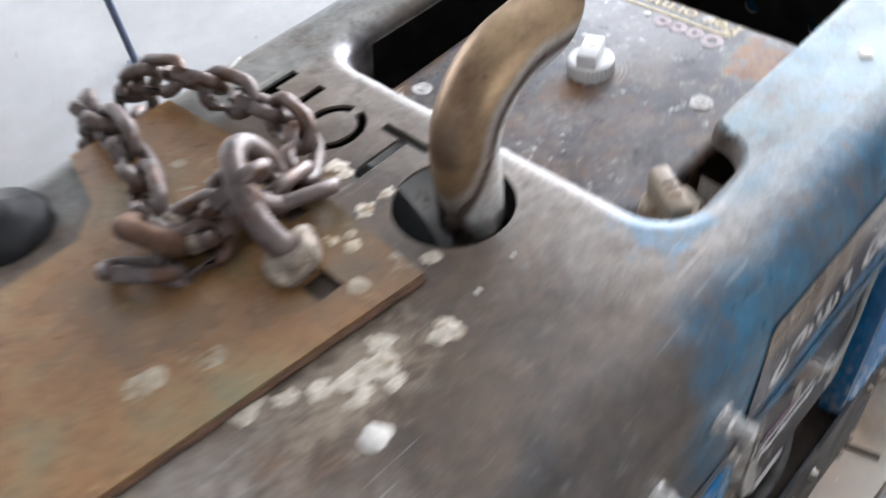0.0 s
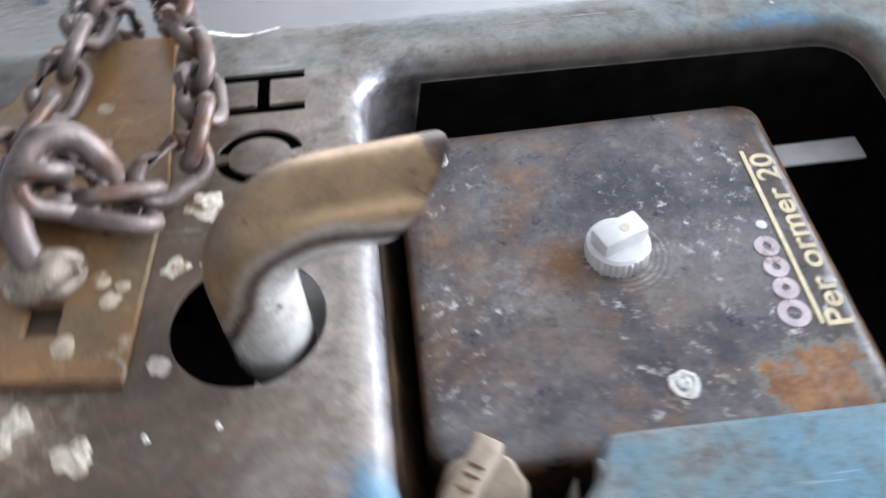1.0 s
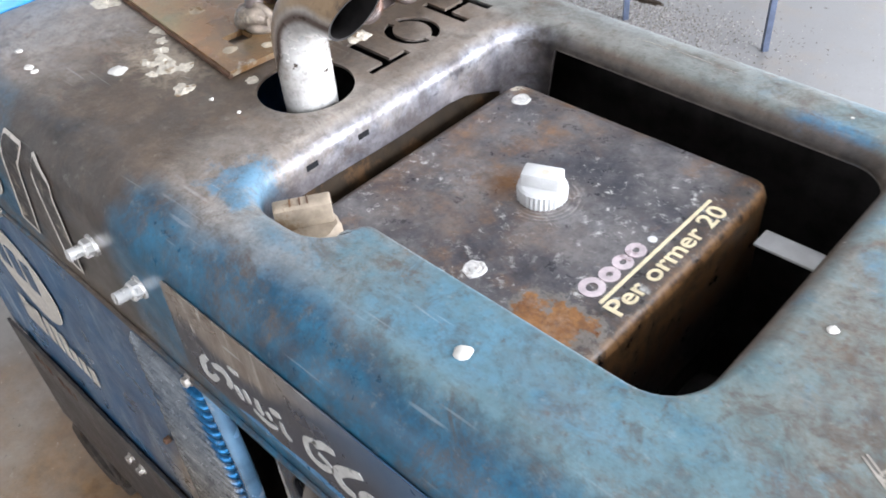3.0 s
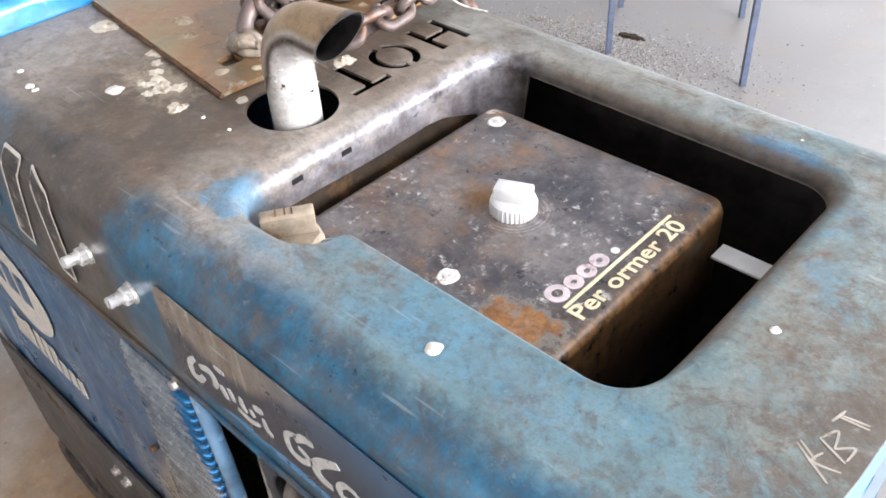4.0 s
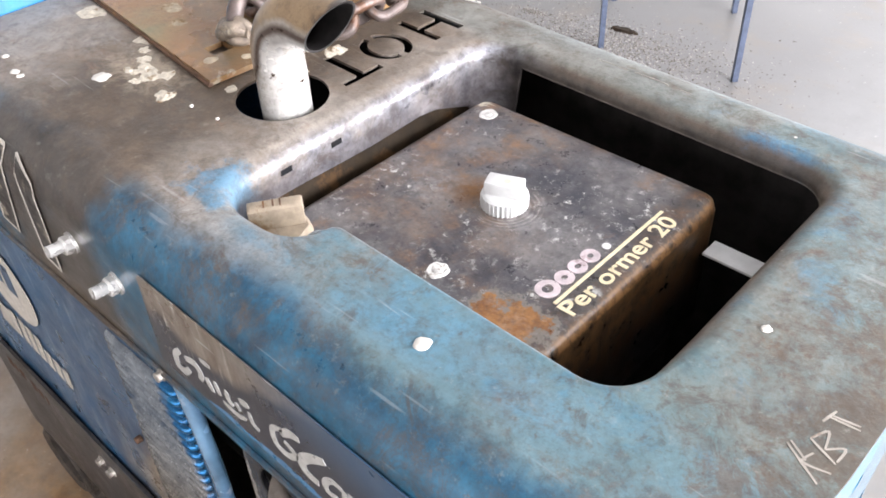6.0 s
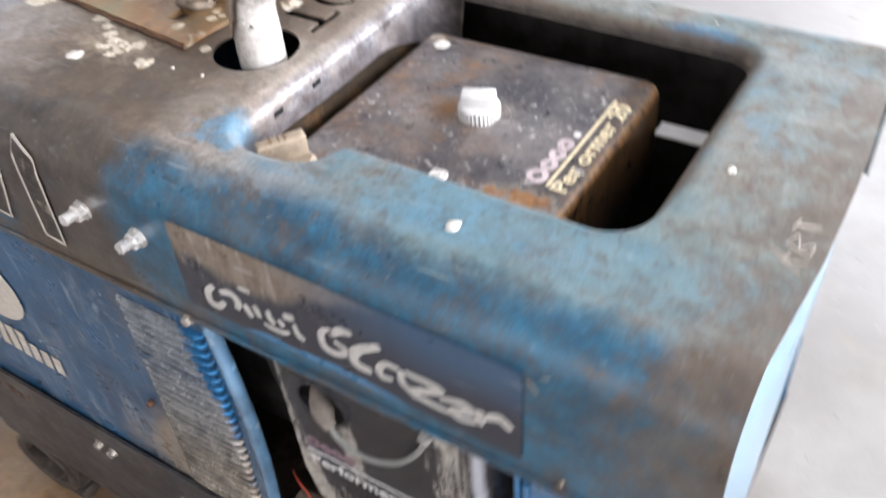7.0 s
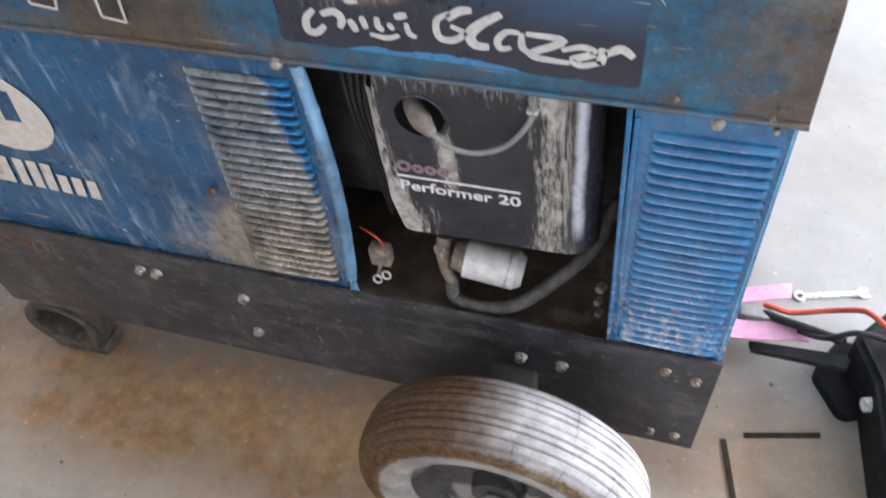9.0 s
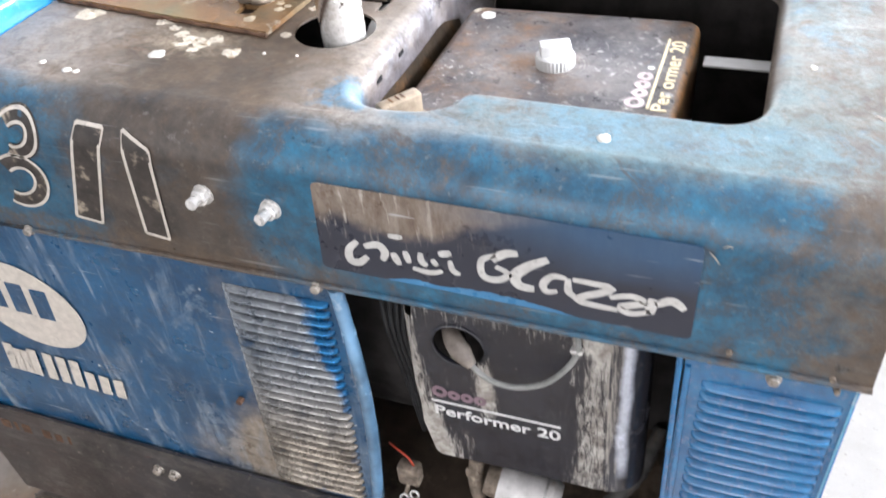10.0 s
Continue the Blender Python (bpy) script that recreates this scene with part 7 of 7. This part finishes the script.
def chain():
    ob = thing("chain", "rust-browned welded steel chain heaped on the plate", "chain", at=(-0.15, 0.4, 0.99))
    me = link_mesh()
    ways = [
        [(-0.150, 0.292, 1.030), (-0.128, 0.306, 1.006), (-0.104, 0.316, 1.004), (-0.086, 0.335, 1.004), (-0.080, 0.365, 1.006), (-0.082, 0.398, 1.008), (-0.088, 0.430, 1.008), (-0.094, 0.458, 1.010), (-0.106, 0.486, 1.008), (-0.116, 0.520, 0.995), (-0.122, 0.546, 0.95), (-0.125, 0.549, 0.90)],
        [(-0.165, 0.298, 1.034), (-0.190, 0.318, 1.012), (-0.202, 0.345, 1.004), (-0.196, 0.378, 1.004), (-0.184, 0.408, 1.006), (-0.176, 0.438, 1.010), (-0.172, 0.470, 1.010), (-0.170, 0.498, 1.006), (-0.168, 0.530, 0.985), (-0.166, 0.549, 0.93)],
        [(-0.172, 0.300, 1.010), (-0.205, 0.308, 1.003), (-0.232, 0.318, 1.002), (-0.246, 0.338, 1.002)],
        [(-0.150, 0.315, 1.008), (-0.128, 0.288, 1.004), (-0.112, 0.296, 1.002)],
    ]
    rnd = random.Random(4)
    for way in ways:
        path = spline(way, 24)
        acc, k, nxt = 0.0, 0, 0.0
        for i in range(len(path) - 1):
            seg = (path[i + 1] - path[i]).length
            if acc >= nxt:
                d = (path[i + 1] - path[i]).normalized()
                u, v = frame_at(d)
                tilt = radians(45 if k % 2 else -45) + rnd.uniform(-0.25, 0.25)
                s = (math.cos(tilt) * u + math.sin(tilt) * v).normalized()
                m = Matrix((d, s, d.cross(s))).transposed().to_4x4()
                m.translation = path[i] + Vector((0, 0, rnd.uniform(0, 0.003)))
                shared("chain_link", me, ob, m)
                k += 1
                nxt += 0.0360
            acc += seg
    # thin tie wire on the last links
    bm = bmesh.new()
    tube(bm, spline([(-0.105, 0.452, 1.016), (-0.092, 0.450, 1.020), (-0.082, 0.462, 1.008), (-0.060, 0.478, 0.990), (-0.034, 0.492, 0.984)], 6), 0.0009, 6)
    part("tie_wire", bm, ZINC, ob, "thin tie wire")


chain()

# ---------------------------------------------------------------- floor things


def stool(name, legs, top, label):
    ob = thing(name, label, "stool")
    cx = sum(p[0] for p in legs) / 4
    cy = sum(p[1] for p in legs) / 4
    for x, y in legs:
        bm = bmesh.new()
        tx, ty = cx + (x - cx) * 0.99, cy + (y - cy) * 0.99
        rod(bm, (x, y, 0.0), (tx, ty, top), 0.0128, 0.0128, 4)
        part("leg", bm, TUBE, ob)
    pts = [(cx + (x - cx) * 0.995, cy + (y - cy) * 0.995, 0.42) for x, y in legs]
    for i in range(4):
        bm = bmesh.new()
        rod(bm, pts[i], pts[(i + 1) % 4], 0.010, 0.010, 4)
        part("stretcher", bm, TUBE, ob)
    bm = bmesh.new()
    xs = [cx + (x - cx) * 1.06 for x, y in legs]
    ys = [cy + (y - cy) * 1.06 for x, y in legs]
    slab(bm, [[(a, b) for a, b in zip(xs, ys)]], lambda a, b: Vector((a, b, top + 0.03)), (0, 0, -0.03))
    part("seat", bm, TUBE, ob)
    return ob


stool("workshop_stool", [(-0.930, 2.142), (-0.462, 2.216), (-0.710, 2.672), (-1.114, 2.492)], 0.72, "tall stool with thin blue-grey square steel legs")


def scrap():
    """A dark ragged scrap lying in the dirt."""
    ob = thing("metal_scrap", "dark ragged metal scrap lying in the dirt", "scrap", at=(-0.941, 2.291, 0))
    bm = bmesh.new()
    n = 20
    lo, hi = [], []
    for k in range(n):
        a = 6.283 * k / n
        q = 1 + 0.45 * noise.noise(Vector((1.6 * math.cos(a), 1.6 * math.sin(a), 4.2)))
        px, py = 0.050 * q * math.cos(a), 0.016 * q * math.sin(a)
        lo.append(bm.verts.new((-0.941 + px - 0.16 * py, 2.291 + py + 0.16 * px, 0.0)))
        hi.append(bm.verts.new((-0.941 + 0.8 * px, 2.291 + 0.8 * py + 0.13 * px, 0.011 + 0.005 * noise.noise(Vector((k * 0.8, 0, 0))))))
    for k in range(n):
        bm.faces.new((lo[k], lo[(k + 1) % n], hi[(k + 1) % n], hi[k]))
    bm.faces.new(hi)
    part("scrap_piece", bm, OFFCUT, ob)


scrap()


def post():
    ob = thing("steel_post", "thin dark steel post on a small foot plate", "post", at=(0.463, 2.145, 0))
    bm = bmesh.new()
    rod(bm, (0.463, 2.145, 0.006), (0.463, 2.145, 1.5), 0.011, 0.011, 14)
    part("pole", bm, TUBE, ob)
    bm = bmesh.new()
    box(bm, (0.443, 2.125, 0.0), (0.483, 2.165, 0.006), 0.001)
    part("foot_plate", bm, TUBE, ob)


post()


def make_grit():
    """Loose grains, each of its own grey or brown."""
    mat, nt, nodes, b = material("grit")
    g = nodes.new("ShaderNodeNewGeometry")
    col = mix(nt, step(nt, g.outputs["Random Per Island"], 0.3, 0.9), (0.085, 0.075, 0.067), (0.58, 0.555, 0.525))
    nt.links.new(mix(nt, nz(nt, 300), col, (0.12, 0.10, 0.08)), b.inputs["Base Color"])
    b.inputs["Roughness"].default_value = 0.9
    return mat


def grit():
    """Swept-up dirt on the floor by the stool."""
    rnd = random.Random(2)
    verts, faces = [], []
    for i in range(6000):
        if i < 5400:
            x = rnd.gauss(-0.93, 0.23)
            y = rnd.gauss(2.17, 0.10) + 0.10 * (x + 0.9)
        else:
            cx, cy = ((-0.93, 2.29), (-1.28, 2.22))[i % 2]
            x, y = rnd.gauss(cx, 0.035), rnd.gauss(cy, 0.015)
        s, h, r = rnd.uniform(0.001, 0.0038), rnd.uniform(0.5, 1.1), rnd.uniform(0, 6)
        k = len(verts)
        for q in range(5):
            verts.append((x + s * math.cos(r + q * 1.257) * rnd.uniform(0.7, 1.3), y + s * math.sin(r + q * 1.257) * rnd.uniform(0.7, 1.3), 0.0))
        verts.append((x, y, s * h))
        faces += [(k + q, k + (q + 1) % 5, k + 5) for q in range(5)]
    me = bpy.data.meshes.new("grit")
    me.from_pydata(verts, [], faces)
    me.materials.append(make_grit())
    tagged(new("grit", me), "dark and pale grit scattered on the floor", "grit", kind="stuff")


grit()


def black_beam():
    ob = thing("steel_beam", "black painted steel beam lying on the floor", "steel beam", at=(0.80, 0.1, 0))
    bm = bmesh.new()
    loop = rounded([(0.738, 0.290), (0.768, 0.205), (0.797, -0.05), (0.862, -0.38), (1.005, -0.35), (0.93, 0.10), (0.88, 0.32), (0.812, 0.392)], [0.02, 0.0, 0.0, 0.01, 0.01, 0.0, 0.05, 0.02], 5)
    slab(bm, [loop], lambda a, b: Vector((a, b, 0.125 - 0.35 * max(0, b - 0.20) ** 1.5)), (0, 0, -0.085))
    for v in bm.verts:
        if v.co.z < 0.06:
            v.co.z = 0.0
    bmesh.ops.bevel(bm, geom=[e for e in bm.edges if e.calc_face_angle(0) > 0.6], offset=0.010, segments=3, affect="EDGES")
    part("beam", bm, BEAMP, ob)
    bm = bmesh.new()
    foot = rounded([(0.694, 0.268), (0.742, 0.188), (0.800, 0.215), (0.790, 0.340), (0.730, 0.338)], [0.02, 0.02, 0.0, 0.0, 0.02], 4)
    slab(bm, [foot], lambda a, b: Vector((a, b, 0.026)), (0, 0, -0.026))
    part("foot_plate", bm, BEAMP, ob, "thick black foot of the beam")
    bm = bmesh.new()
    rod(bm, (0.776, 0.188, 0.080), (0.760, 0.182, 0.082), 0.0135, 0.0115, 20)
    part("bolt", bm, ZINC, ob, "pale oval bolt head")


black_beam()


def straps():
    for pts, w in (([(0.50, 0.375, 0.050), (0.555, 0.387, 0.046), (0.648, 0.420, 0.040)], 0.034), ([(0.50, 0.300, 0.055), (0.58, 0.308, 0.055), (0.68, 0.325, 0.055)], 0.040)):
        ob = thing("webbing_strap", "faded pink webbing strap", "strap", "straps at the beam", at=pts[0])
        f = spline(pts, 8)
        bm = bmesh.new()
        sheet(bm, lambda u, v: f[int(u * (len(f) - 1))] + Vector((0, (v - 0.5) * w, 0.002 * math.sin(9 * u))), len(f) - 1, 4, (0, 0, -0.003))
        part("webbing", bm, PINK, ob, smooth=60)
        bm = bmesh.new()
        box(bm, (pts[0][0] - 0.01, pts[0][1] - w / 2, 0.0), (pts[0][0] + 0.02, pts[0][1] + w / 2, 0.05), 0.003)
        part("block", bm, BLACK, ob)
    bm = bmesh.new()
    ob = thing("pry_bar", "black steel bar between the straps", "bar", at=(0.6, 0.35, 0))
    rod(bm, (0.600, 0.350, 0.052), (0.730, 0.296, 0.085), 0.008, 0.008, 16)
    slab(bm, [[(0.585, 0.300), (0.590, 0.282), (0.740, 0.258), (0.745, 0.285)]], lambda a, b: Vector((a, b, 0.032 + 0.2 * (a - 0.585))), (0, 0, -0.012))
    part("bar", bm, BLACK, ob)
    bm = bmesh.new()
    box(bm, (0.560, 0.334, 0.034), (0.615, 0.360, 0.060), 0.005)
    part("grip", bm, GREYTUBE, ob)
    ob = thing("red_cable", "thick orange-red cable looped over the beam", "cable", at=(0.62, 0.34, 0.09))
    bm = bmesh.new()
    tube(bm, spline([(0.600, 0.364, 0.060), (0.615, 0.360, 0.062), (0.640, 0.356, 0.060), (0.664, 0.359, 0.062), (0.700, 0.362, 0.074), (0.730, 0.359, 0.090), (0.755, 0.338, 0.122), (0.778, 0.305, 0.136), (0.800, 0.275, 0.140), (0.820, 0.229, 0.136), (0.845, 0.16, 0.132), (0.90, 0.10, 0.130)], 8), 0.0052, 12)
    part("sheath", bm, RED, ob, smooth=70)
    ob = thing("black_cable", "thin black cable lying on the beam", "cable", at=(0.66, 0.3, 0.06))
    bm = bmesh.new()
    tube(bm, spline([(0.66, 0.318, 0.062), (0.70, 0.296, 0.085), (0.74, 0.285, 0.130), (0.80, 0.275, 0.131), (0.87, 0.24, 0.131)], 8), 0.005, 12)
    part("sheath", bm, BLACK, ob, smooth=70)


straps()


def wrench():
    ob = thing("wrench", "bright steel combination wrench on the floor", "wrench", at=(0.72, 0.455, 0))
    bm = bmesh.new()
    a, b = Vector((0.669, 0.440, 0)), Vector((0.780, 0.472, 0))
    d = (b - a).normalized()
    s = Vector((-d.y, d.x, 0))
    def place(u, v):
        return a + d * u + s * v + Vector((0, 0, 0.0065))
    L = (b - a).length
    ring = circle(0.0, 0.0, 0.0105, 20)
    slab(bm, [ring, circle(0, 0, 0.006, 12)], place, (0, 0, -0.006))
    slab(bm, [[(0.009, -0.0045), (L - 0.012, -0.0045), (L - 0.012, 0.0045), (0.009, 0.0045)]], place, (0, 0, -0.005))
    slab(bm, [[(L - 0.014, -0.005), (L - 0.004, -0.011), (L + 0.010, -0.010), (L + 0.009, -0.005), (L - 0.001, -0.004), (L - 0.001, 0.004), (L + 0.009, 0.005), (L + 0.010, 0.010), (L - 0.004, 0.011), (L - 0.014, 0.005)]], place, (0, 0, -0.006))
    part("shank", bm, ZINC, ob)


wrench()


def floor_strips():
    for a, b in (((0.563, 0.112), (0.602, -0.045)), ((0.595, 0.128), (0.714, 0.158))):
        a, b = Vector((*a, 0)), Vector((*b, 0))
        d = (b - a).normalized()
        s = Vector((-d.y, d.x, 0)) * 0.004
        ob = thing("flat_bar", "dark flat steel offcut on the floor", "steel offcut", "offcuts on the floor", at=tuple(a))
        bm = bmesh.new()
        vs = [bm.verts.new(p) for p in (a - s, b - s, b + s, a + s)]
        f = bm.faces.new(vs)
        m = bmesh.ops.extrude_face_region(bm, geom=[f])
        for g in m["geom"]:
            if isinstance(g, bmesh.types.BMVert):
                g.co.z += 0.004
        part("strip", bm, OFFCUT, ob)


floor_strips()
